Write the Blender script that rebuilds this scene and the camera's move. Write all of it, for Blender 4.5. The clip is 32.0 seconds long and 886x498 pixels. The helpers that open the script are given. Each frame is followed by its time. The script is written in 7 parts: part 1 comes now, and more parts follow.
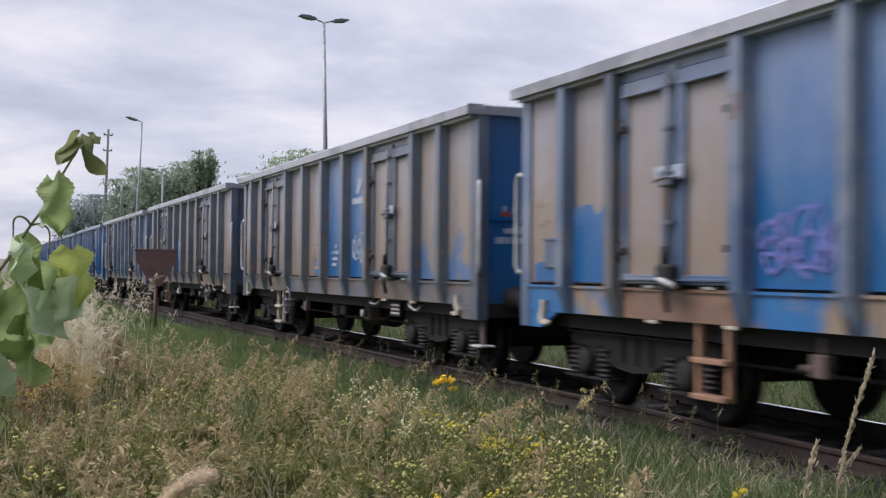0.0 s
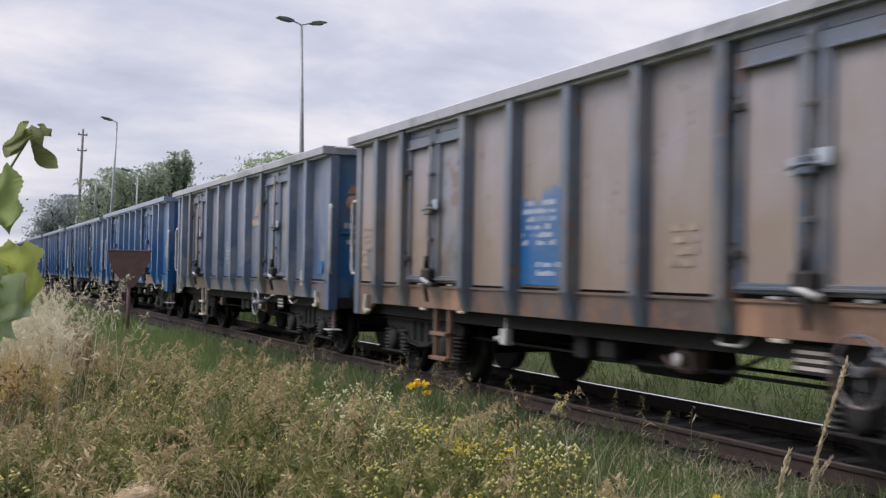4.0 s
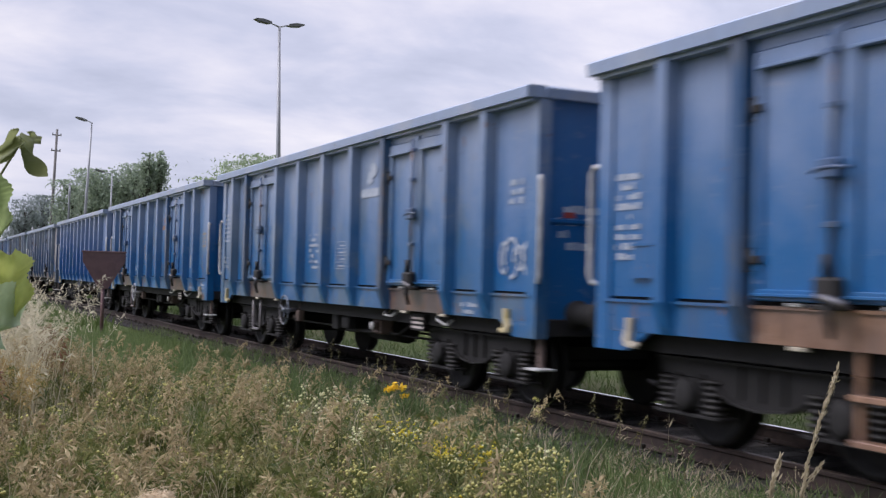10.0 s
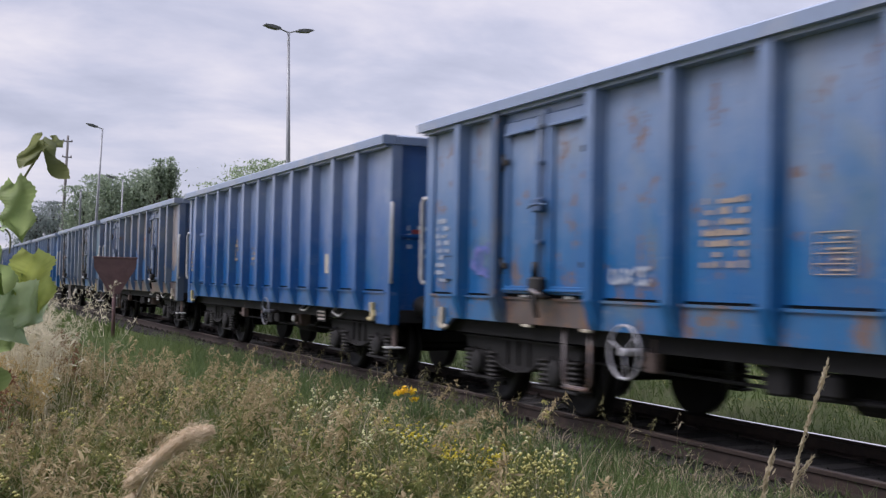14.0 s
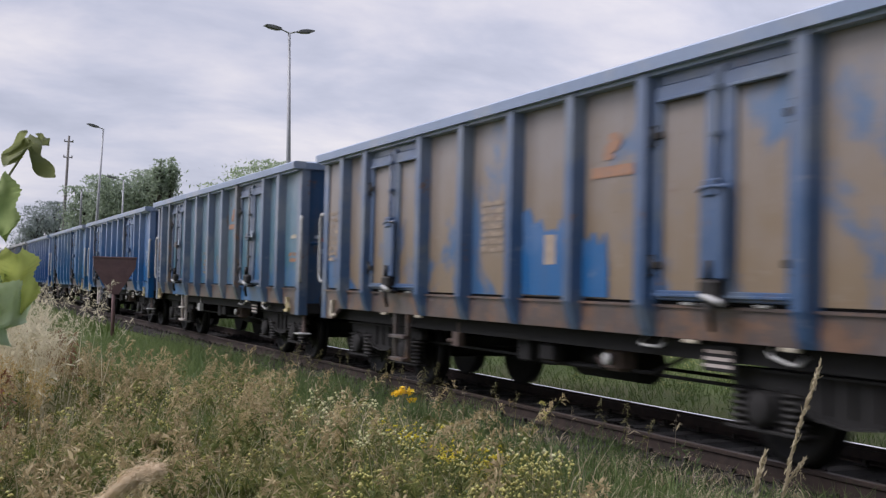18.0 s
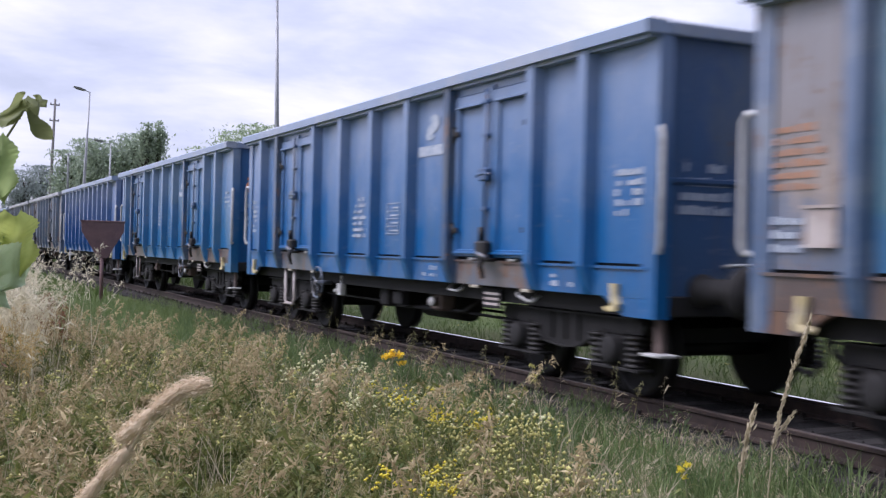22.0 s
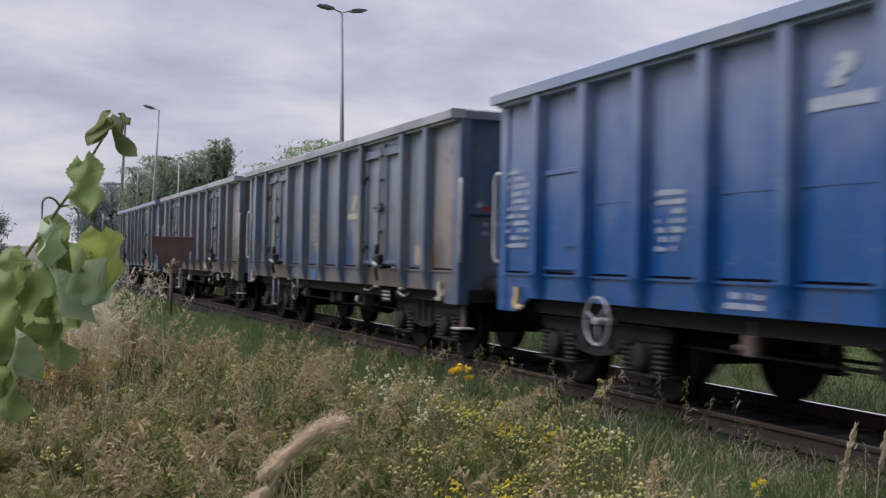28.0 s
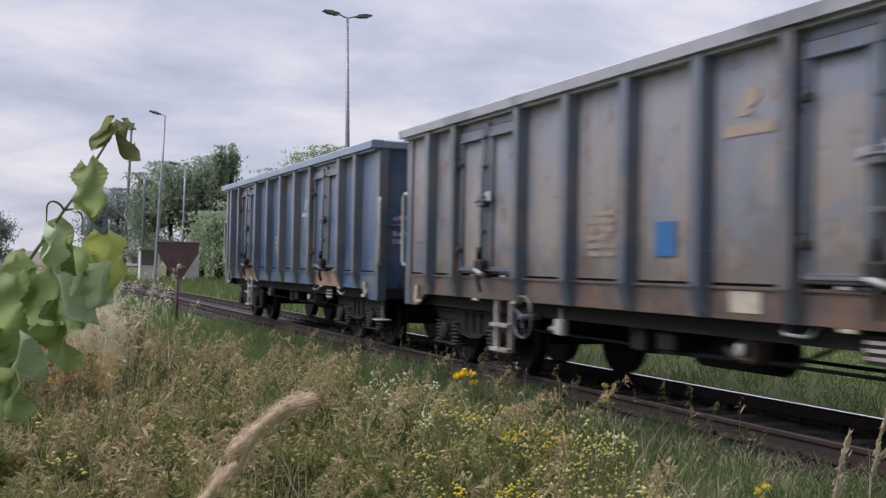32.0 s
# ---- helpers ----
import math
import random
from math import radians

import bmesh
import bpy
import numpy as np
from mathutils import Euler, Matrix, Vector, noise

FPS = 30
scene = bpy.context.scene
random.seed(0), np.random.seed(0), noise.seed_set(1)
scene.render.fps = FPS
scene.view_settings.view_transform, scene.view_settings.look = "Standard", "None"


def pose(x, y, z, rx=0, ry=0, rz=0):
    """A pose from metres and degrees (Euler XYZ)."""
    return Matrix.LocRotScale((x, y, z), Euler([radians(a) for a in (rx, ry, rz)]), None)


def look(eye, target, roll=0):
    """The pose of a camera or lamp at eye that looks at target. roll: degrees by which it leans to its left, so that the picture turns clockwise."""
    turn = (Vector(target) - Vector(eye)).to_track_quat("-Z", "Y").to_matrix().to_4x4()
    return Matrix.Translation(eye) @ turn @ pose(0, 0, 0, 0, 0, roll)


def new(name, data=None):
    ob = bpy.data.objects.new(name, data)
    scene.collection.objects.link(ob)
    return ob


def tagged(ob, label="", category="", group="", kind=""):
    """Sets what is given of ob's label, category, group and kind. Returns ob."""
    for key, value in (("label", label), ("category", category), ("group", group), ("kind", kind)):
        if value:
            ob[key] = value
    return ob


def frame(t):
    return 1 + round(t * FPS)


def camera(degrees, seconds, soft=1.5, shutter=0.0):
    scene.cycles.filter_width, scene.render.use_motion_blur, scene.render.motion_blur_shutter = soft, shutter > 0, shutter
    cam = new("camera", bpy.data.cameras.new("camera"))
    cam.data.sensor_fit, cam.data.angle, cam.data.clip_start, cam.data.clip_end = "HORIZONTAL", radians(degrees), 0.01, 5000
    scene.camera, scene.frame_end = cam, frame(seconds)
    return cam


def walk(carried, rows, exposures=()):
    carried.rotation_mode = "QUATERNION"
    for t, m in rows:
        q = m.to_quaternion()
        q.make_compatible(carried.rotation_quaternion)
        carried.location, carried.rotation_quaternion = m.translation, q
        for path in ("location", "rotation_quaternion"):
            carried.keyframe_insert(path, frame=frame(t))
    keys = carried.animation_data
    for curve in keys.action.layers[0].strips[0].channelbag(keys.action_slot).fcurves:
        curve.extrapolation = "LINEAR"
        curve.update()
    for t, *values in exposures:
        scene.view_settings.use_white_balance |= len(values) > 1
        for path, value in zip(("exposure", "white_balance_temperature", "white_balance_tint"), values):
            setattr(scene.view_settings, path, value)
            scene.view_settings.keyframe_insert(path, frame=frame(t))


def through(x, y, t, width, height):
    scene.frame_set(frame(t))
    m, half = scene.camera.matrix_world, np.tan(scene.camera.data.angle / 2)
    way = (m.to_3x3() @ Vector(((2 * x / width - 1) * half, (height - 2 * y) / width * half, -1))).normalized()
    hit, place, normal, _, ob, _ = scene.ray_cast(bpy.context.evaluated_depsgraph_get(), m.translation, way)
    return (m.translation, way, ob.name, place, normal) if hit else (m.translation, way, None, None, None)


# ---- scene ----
# ---- camera and its path ----
cam = camera(43.0, 32.0, soft=1.3, shutter=0.7)
PATH = [
    (0, -7.122, -0.078, 1.402, -22.77, 1.06, 0.47),
    (0.5, -7.125, -0.075, 1.405, -22.90, 1.08, 0.51),
    (1, -7.119, -0.072, 1.405, -22.93, 1.14, 0.76),
    (1.5, -7.105, -0.073, 1.403, -23.18, 1.15, 0.87),
    (2, -7.094, -0.073, 1.402, -23.61, 1.21, 0.89),
    (2.5, -7.087, -0.070, 1.400, -23.76, 1.25, 0.88),
    (4.5, -7.097, -0.027, 1.393, -24.24, 1.32, 1.19),
    (5, -7.099, -0.029, 1.390, -24.71, 1.31, 1.29),
    (5.5, -7.103, -0.029, 1.390, -25.03, 1.28, 1.34),
    (6, -7.104, -0.029, 1.391, -25.12, 1.29, 1.30),
    (6.5, -7.102, -0.024, 1.390, -25.12, 1.30, 1.28),
    (7, -7.103, -0.014, 1.386, -25.14, 1.38, 1.41),
    (7.5, -7.107, -0.005, 1.384, -25.17, 1.37, 1.52),
    (8, -7.110, -0.003, 1.385, -25.17, 1.39, 1.55),
    (8.5, -7.113, -0.003, 1.384, -25.20, 1.43, 1.55),
    (9, -7.119, -0.004, 1.384, -25.21, 1.46, 1.54),
    (9.5, -7.123, -0.009, 1.386, -25.23, 1.49, 1.52),
    (10, -7.126, -0.013, 1.386, -25.25, 1.53, 1.47),
    (10.5, -7.130, -0.020, 1.386, -25.28, 1.57, 1.43),
    (11, -7.134, -0.026, 1.385, -25.08, 1.62, 1.39),
    (11.5, -7.137, -0.029, 1.386, -24.83, 1.64, 1.33),
    (12, -7.139, -0.031, 1.387, -24.70, 1.62, 1.26),
    (12.5, -7.142, -0.038, 1.385, -24.70, 1.62, 1.24),
    (13, -7.143, -0.050, 1.383, -24.72, 1.70, 1.26),
    (13.5, -7.139, -0.063, 1.383, -24.74, 1.70, 1.26),
    (14, -7.138, -0.071, 1.383, -24.73, 1.73, 1.21),
    (14.5, -7.143, -0.075, 1.384, -24.75, 1.77, 1.22),
    (16.5, -7.104, -0.053, 1.371, -24.81, 1.91, 1.34),
    (17, -7.106, -0.058, 1.375, -24.85, 1.86, 1.35),
    (17.5, -7.104, -0.057, 1.377, -24.74, 1.81, 1.35),
    (18, -7.099, -0.053, 1.376, -24.68, 1.79, 1.36),
    (18.5, -7.097, -0.053, 1.374, -24.70, 1.78, 1.38),
    (19, -7.097, -0.058, 1.375, -24.72, 1.78, 1.38),
    (19.5, -7.094, -0.063, 1.377, -24.73, 1.68, 1.32),
    (20, -7.092, -0.065, 1.377, -24.77, 1.67, 1.25),
    (20.5, -7.097, -0.068, 1.372, -24.98, 1.56, 1.22),
    (21, -7.102, -0.064, 1.369, -25.12, 0.76, 1.15),
    (21.5, -7.108, -0.054, 1.367, -25.22, 0.22, 1.27),
    (22, -7.110, -0.050, 1.366, -25.30, -0.01, 1.38),
    (22.5, -7.111, -0.053, 1.363, -25.65, -0.11, 1.46),
    (23, -7.106, -0.054, 1.359, -25.67, -0.34, 1.40),
    (23.5, -7.095, -0.053, 1.354, -25.72, -0.59, 1.21),
    (24, -7.084, -0.055, 1.353, -25.66, -0.67, 0.95),
    (24.5, -7.083, -0.056, 1.357, -24.68, -0.72, 0.78),
    (25, -7.087, -0.052, 1.362, -23.81, -0.68, 0.63),
    (25.5, -7.096, -0.043, 1.367, -23.48, -0.58, 0.56),
    (26, -7.106, -0.037, 1.372, -23.18, -0.19, 0.68),
    (26.5, -7.114, -0.031, 1.373, -22.90, 0.40, 0.96),
    (28.5, -7.142, -0.039, 1.357, -21.77, 0.69, 1.19),
    (29, -7.143, -0.038, 1.355, -21.58, 0.74, 1.23),
    (29.5, -7.143, -0.043, 1.356, -21.59, 0.75, 1.22),
    (30, -7.141, -0.052, 1.358, -21.59, 0.81, 1.18),
    (30.5, -7.140, -0.056, 1.358, -21.61, 0.84, 1.17),
    (31, -7.138, -0.059, 1.358, -21.63, 0.86, 1.16),
    (31.5, -7.137, -0.060, 1.359, -21.65, 0.90, 1.16),
    (32, -7.133, -0.060, 1.361, -21.74, 0.91, 1.15),
]

# seconds, stops, kelvin, tint
EXPOSURES = [(0, 0.34, 6170, 15), (1, 0.26, 6120, 15), (2, 0.34, 6230, 14), (3, 0.33, 6330, 14), (5, 0.35, 6330, 14), (7, 0.40, 6280, 15), (8, 0.45, 6230, 16), (9, 0.38, 6080, 17), (10, 0.36, 6080, 17), (11, 0.26, 6020, 18), (12, 0.26, 6020, 18), (13, 0.26, 6070, 18), (17, 0.31, 6250, 15), (18, 0.23, 6230, 15), (19, 0.3, 6230, 15), (20, 0.31, 6160, 15), (20.5, 0.45, 6060, 16), (21, 0.67, 5930, 18), (22, 0.63, 5830, 20), (23.5, 0.67, 5690, 21), (24.3, 0.63, 5740, 20), (25, 0.51, 5870, 19), (26, 0.22, 6030, 18), (28.5, 0.02, 6180, 15), (29, 0.02, 6110, 15), (30, 0.04, 6190, 15), (31, 0.19, 6190, 15), (32, 0.21, 6160, 15)]


def aim(x, y, z, yaw, pitch, roll):
    a, b = radians(yaw), radians(pitch)
    return look((x, y, z), (x - math.sin(a) * math.cos(b), y + math.cos(a) * math.cos(b), z + math.sin(b)), roll)


walk(cam, [(t, aim(*row)) for t, *row in PATH], EXPOSURES)

# ---- sky and light ----
SUN_ELEVATION, SUN_BEARING = 48.0, 288.0
world = bpy.data.worlds.new("overcast_sky")
scene.world = world
world.use_nodes = True
wn, wl = world.node_tree.nodes, world.node_tree.links
wn.clear()


def wnode(kind, **values):
    n = wn.new(kind)
    for key, value in values.items():
        n.inputs[key].default_value = value
    return n


def ramp_of(node, stops):
    els = node.color_ramp.elements
    while len(els) < len(stops):
        els.new(0.5)
    for e, (p, c) in zip(els, stops):
        e.position, e.color = p, (*c, 1)


w_out = wn.new("ShaderNodeOutputWorld")
w_coord = wn.new("ShaderNodeTexCoord")
w_split = wn.new("ShaderNodeSeparateXYZ")
wl.new(w_coord.outputs["Generated"], w_split.inputs[0])
# clouds lie on a flat layer: direction over height
w_low = wn.new("ShaderNodeMath"); w_low.operation = "MAXIMUM"; w_low.inputs[1].default_value = 0.0
wl.new(w_split.outputs["Z"], w_low.inputs[0])
w_high = wn.new("ShaderNodeMath"); w_high.operation = "ADD"; w_high.inputs[1].default_value = 0.27
wl.new(w_low.outputs[0], w_high.inputs[0])
w_flat = wn.new("ShaderNodeVectorMath"); w_flat.operation = "DIVIDE"
w_div = wn.new("ShaderNodeCombineXYZ")
for i in range(3):
    wl.new(w_high.outputs[0], w_div.inputs[i])
wl.new(w_coord.outputs["Generated"], w_flat.inputs[0])
wl.new(w_div.outputs[0], w_flat.inputs[1])
w_map = wn.new("ShaderNodeMapping")
w_map.inputs["Rotation"].default_value = (0, 0, radians(38))
w_map.inputs["Scale"].default_value = (0.95, 1.3, 1.0)
w_map.inputs["Location"].default_value = (3.1, 1.7, 0.4)
wl.new(w_flat.outputs[0], w_map.inputs[0])
w_noise = wnode("ShaderNodeTexNoise", Scale=2.7, Detail=7.0, Roughness=0.54, Distortion=0.15)
wl.new(w_map.outputs[0], w_noise.inputs["Vector"])
w_cloud = wn.new("ShaderNodeValToRGB")
ramp_of(w_cloud, [(0.33, (0.455, 0.47, 0.545)), (0.45, (0.535, 0.545, 0.62)), (0.55, (0.63, 0.62, 0.672)), (0.70, (0.77, 0.735, 0.735))])
wl.new(w_noise.outputs["Fac"], w_cloud.inputs[0])
# an overcast sky grows brighter towards the zenith
w_zen = wn.new("ShaderNodeMapRange")
for key, value in (("From Min", 0.25), ("From Max", 1.0), ("To Min", 1.0), ("To Max", 2.95)):
    w_zen.inputs[key].default_value = value
wl.new(w_split.outputs["Z"], w_zen.inputs["Value"])
w_back = wn.new("ShaderNodeBackground")
wl.new(w_cloud.outputs[0], w_back.inputs["Color"])
# and towards the side where the sun stands behind it
w_dot = wn.new("ShaderNodeVectorMath"); w_dot.operation = "DOT_PRODUCT"; w_dot.inputs[1].default_value = (-0.35, 0.94, 0.0)
wl.new(w_coord.outputs["Generated"], w_dot.inputs[0])
w_side = wn.new("ShaderNodeValToRGB")
ramp_of(w_side, [(0.0, (0.10, 0.10, 0.105)), (0.22, (0.28, 0.28, 0.29)), (0.42, (1.0, 1.0, 1.0)), (0.64, (1.12, 1.12, 1.11)), (0.80, (0.99, 0.99, 0.98)), (1.0, (0.92, 0.915, 0.90))])
w_half = wn.new("ShaderNodeMapRange"); w_half.inputs["From Min"].default_value = -1.0
wl.new(w_dot.outputs["Value"], w_half.inputs["Value"])
wl.new(w_half.outputs[0], w_side.inputs[0])
w_tone = wn.new("ShaderNodeMath"); w_tone.operation = "MULTIPLY"
wl.new(w_zen.outputs[0], w_tone.inputs[0])
wl.new(w_side.outputs[0], w_tone.inputs[1])
wl.new(w_tone.outputs[0], w_back.inputs["Strength"])
w_sky = wn.new("ShaderNodeTexSky")
w_sky.sky_type, w_sky.sun_disc = "NISHITA", False
w_sky.sun_elevation, w_sky.sun_rotation = radians(SUN_ELEVATION), radians(SUN_BEARING)
w_blue = wnode("ShaderNodeBackground", Strength=0.1)
wl.new(w_sky.outputs[0], w_blue.inputs["Color"])
w_mix = wnode("ShaderNodeMixShader", Fac=0.9)
wl.new(w_blue.outputs[0], w_mix.inputs[1])
wl.new(w_back.outputs[0], w_mix.inputs[2])
wl.new(w_mix.outputs[0], w_out.inputs["Surface"])

sun = new("sun", bpy.data.lights.new("sun", "SUN"))
sun.data.energy, sun.data.angle, sun.data.color = 1.5, radians(30), (1.0, 0.95, 0.88)
_b, _e = radians(SUN_BEARING), radians(SUN_ELEVATION)
sun.matrix_world = look((0, 0, 60), (-math.sin(_b) * math.cos(_e), -math.cos(_b) * math.cos(_e), 60 - math.sin(_e)))


# ---- materials ----
class Nodes:
    """A small helper that strings shader nodes together."""

    def __init__(self, name):
        self.mat = bpy.data.materials.new(name)
        self.mat.use_nodes = True
        self.n, self.l = self.mat.node_tree.nodes, self.mat.node_tree.links
        self.bsdf = self.n["Principled BSDF"]

    def put(self, socket, value):
        if isinstance(value, bpy.types.NodeSocket):
            self.l.new(value, socket)
        else:
            socket.default_value = (*value, 1) if isinstance(value, tuple) and len(value) == 3 and socket.type == "RGBA" else value

    def coord(self, spread=40.0, kind="Object"):
        base = self.n.new("ShaderNodeTexCoord").outputs[kind]
        if not spread:
            return base
        info = self.n.new("ShaderNodeObjectInfo").outputs["Random"]
        shift = self.math("MULTIPLY", info, spread)
        both = self.n.new("ShaderNodeCombineXYZ")
        for i in range(3):
            self.l.new(shift, both.inputs[i])
        return self.vec("ADD", base, both.outputs[0])

    def vec(self, op, a, b):
        n = self.n.new("ShaderNodeVectorMath")
        n.operation = op
        self.put(n.inputs[0], a)
        self.put(n.inputs[1], b)
        return n.outputs[0]

    def math(self, op, a, b=0.0, clamp=False):
        n = self.n.new("ShaderNodeMath")
        n.operation, n.use_clamp = op, clamp
        self.put(n.inputs[0], a)
        self.put(n.inputs[1], b)
        return n.outputs[0]

    def noise(self, vector, scale, detail=4.0, rough=0.55, distortion=0.0):
        n = self.n.new("ShaderNodeTexNoise")
        for key, value in (("Scale", scale), ("Detail", detail), ("Roughness", rough), ("Distortion", distortion)):
            n.inputs[key].default_value = value
        self.l.new(vector, n.inputs["Vector"])
        return n.outputs["Fac"]

    def stretch(self, vector, scale):
        return self.vec("MULTIPLY", vector, scale)

    def step(self, value, low, high):
        n = self.n.new("ShaderNodeMapRange")
        n.inputs["From Min"].default_value, n.inputs["From Max"].default_value = low, high
        self.put(n.inputs["Value"], value)
        return n.outputs[0]

    def mix(self, fac, a, b, mode="MIX"):
        n = self.n.new("ShaderNodeMix")
        n.data_type, n.blend_type = "RGBA", mode
        self.put(n.inputs[0], fac)
        self.put(n.inputs[6], a)
        self.put(n.inputs[7], b)
        return n.outputs[2]

    def ramp(self, fac, stops):
        n = self.n.new("ShaderNodeValToRGB")
        ramp_of(n, stops)
        self.l.new(fac, n.inputs[0])
        return n.outputs[0]

    def bump(self, height, strength=0.3, distance=0.01):
        n = self.n.new("ShaderNodeBump")
        n.inputs["Strength"].default_value, n.inputs["Distance"].default_value = strength, distance
        self.l.new(height, n.inputs["Height"])
        self.l.new(n.outputs[0], self.bsdf.inputs["Normal"])

    def done(self, color, rough=0.7, metal=0.0, spec=0.5):
        self.put(self.bsdf.inputs["Base Color"], color)
        self.put(self.bsdf.inputs["Roughness"], rough)
        self.put(self.bsdf.inputs["Metallic"], metal)
        self.put(self.bsdf.inputs["Specular IOR Level"], spec)
        return self.mat


RUST = (0.115, 0.062, 0.040)


def paint(name, base, worn, wear=0.3, rust=0.15, chalk_sheen=0.3, dirt=0.35, rough=0.36, low=None, rise=0.0):
    """Old wagon paint: patches worn to another tone, rust specks, scuffs, run-down dirt; towards the top the sheets
    turn paler, chalky bleaching and the sheen of the sky both put into the colour; low: an older coat that shows along
    the foot of the sheets; rise: how far the foot lies above the object's origin.
    """
    s = Nodes(name)
    p = s.coord()
    big = s.noise(p, 0.8, 6, 0.6, 0.4)
    col = s.mix(s.step(big, 0.62 - 0.28 * wear, 0.70 - 0.28 * wear), base, worn)
    own = s.n.new("ShaderNodeTexCoord").outputs["Object"]
    split = s.n.new("ShaderNodeSeparateXYZ")
    s.l.new(own, split.inputs[0])
    cloud = s.noise(p, 1.5, 6, 0.62)
    if low:
        foot = s.math("SUBTRACT", s.noise(p, 2.2, 6, 0.65, 0.3), s.math("MULTIPLY", split.outputs["Z"], 0.30))
        col = s.mix(s.math("MULTIPLY", s.step(foot, 0.36, 0.48), 0.7), col, low)
    # paler towards the top: bleached paint, with sky sheen painted into the colour
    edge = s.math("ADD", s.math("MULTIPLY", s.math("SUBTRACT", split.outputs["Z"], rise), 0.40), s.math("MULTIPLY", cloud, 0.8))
    col = s.mix(s.math("MULTIPLY", s.step(edge, 0.58, 1.12), min(1.0, chalk_sheen * 1.2)), col, s.mix(0.62, col, (0.36, 0.395, 0.49)))
    streak = s.noise(s.stretch(p, (7.0, 7.0, 0.35)), 1.6, 6, 0.7)
    col = s.mix(s.math("MULTIPLY", s.step(streak, 0.46, 0.72), dirt), col, s.mix(0.65, col, (0.085, 0.07, 0.062)))
    grain = s.noise(p, 22.0, 5, 0.65)
    col = s.mix(s.math("MULTIPLY", s.step(grain, 0.35, 0.7), 0.16), col, s.mix(0.35, col, (0.22, 0.24, 0.26)))
    scuff = s.noise(s.stretch(p, (1.0, 1.0, 2.6)), 3.4, 7, 0.75)
    col = s.mix(s.math("MULTIPLY", s.step(scuff, 0.60, 0.66), 0.35), col, s.mix(0.5, col, (0.42, 0.38, 0.36)))
    spots = s.math("ADD", s.math("MULTIPLY", s.noise(p, 3.2, 8, 0.74), 0.7), s.math("MULTIPLY", streak, 0.3))
    col = s.mix(s.math("MULTIPLY", s.step(spots, 0.645 - 0.22 * rust, 0.675 - 0.22 * rust), 0.85), col, s.mix(s.noise(p, 9.0), RUST, (0.22, 0.13, 0.085)))
    dents = s.noise(p, 1.7, 2, 0.4)
    s.bump(s.math("ADD", s.math("MULTIPLY", dents, 2.6), s.math("MULTIPLY", grain, 0.12)), 0.3, 0.02)
    s.bsdf.inputs["Coat Weight"].default_value = 0.12
    s.bsdf.inputs["Coat Roughness"].default_value = 0.22
    return s.done(col, s.math("ADD", s.math("MULTIPLY", grain, 0.2), rough - 0.15), 0.0, 0.55)


def plain(name, color, second=None, scale=6.0, rough=0.75, metal=0.0, bump=0.3, island=False, dist=0.006, spread=40.0):
    """A rough natural surface with variation at two scales."""
    s = Nodes(name)
    p = s.coord(spread)
    second = second or tuple(v * 0.55 for v in color)
    col = s.mix(s.step(s.noise(p, scale, 6, 0.6), 0.35, 0.68), color, second)
    fine = s.noise(p, scale * 9, 4, 0.6)
    col = s.mix(s.math("MULTIPLY", s.step(fine, 0.3, 0.75), 0.35), col, tuple(v * 0.45 for v in second))
    if island:
        rnd = s.n.new("ShaderNodeNewGeometry").outputs["Random Per Island"]
        hsv = s.n.new("ShaderNodeHueSaturation")
        s.l.new(s.math("ADD", s.math("MULTIPLY", rnd, 0.8), 0.6), hsv.inputs["Value"])
        s.l.new(s.math("ADD", s.math("MULTIPLY", rnd, 0.03), 0.485), hsv.inputs["Hue"])
        s.l.new(col, hsv.inputs["Color"])
        col = hsv.outputs[0]
    if bump:
        s.bump(fine, bump, dist)
    return s.done(col, rough, metal)


def leafy(name, light, dark, scale=3.0, through=0.35, rough=0.6, single=0.38):
    """Leaf or blade: colour drifts from clump to clump and from blade to blade, light shines through."""
    s = Nodes(name)
    p = s.coord(0)
    rnd = s.n.new("ShaderNodeNewGeometry").outputs["Random Per Island"]
    fac = s.math("ADD", s.math("MULTIPLY", rnd, single), s.math("MULTIPLY", s.noise(p, scale * 2.6, 3, 0.6), 1.0))
    col = s.mix(s.step(fac, 0.32 + 0.27 * single, 0.64 + 0.9 * single), dark, light)
    s.done(col, rough, 0.0, 0.3)
    thin = s.n.new("ShaderNodeBsdfTranslucent")
    s.l.new(col, thin.inputs["Color"])
    both = s.n.new("ShaderNodeMixShader")
    both.inputs[0].default_value = through
    s.l.new(s.bsdf.outputs[0], both.inputs[1])
    s.l.new(thin.outputs[0], both.inputs[2])
    s.l.new(both.outputs[0], s.n["Material Output"].inputs["Surface"])
    return s.mat


def ground_material():
    s = Nodes("meadow_ground")
    p = s.coord(0)
    a = s.noise(p, 0.09, 5, 0.6)
    b = s.noise(p, 1.4, 6, 0.65)
    c = s.noise(p, 19.0, 5, 0.7)
    col = s.mix(s.step(b, 0.35, 0.65), (0.085, 0.128, 0.036), (0.135, 0.16, 0.052))
    col = s.mix(s.step(a, 0.45, 0.62), col, (0.135, 0.130, 0.055))
    col = s.mix(s.math("MULTIPLY", s.step(c, 0.4, 0.75), 0.7), col, (0.028, 0.032, 0.014))
    s.bump(s.math("ADD", c, b), 0.8, 0.06)
    return s.done(col, 0.95, 0.0, 0.2)


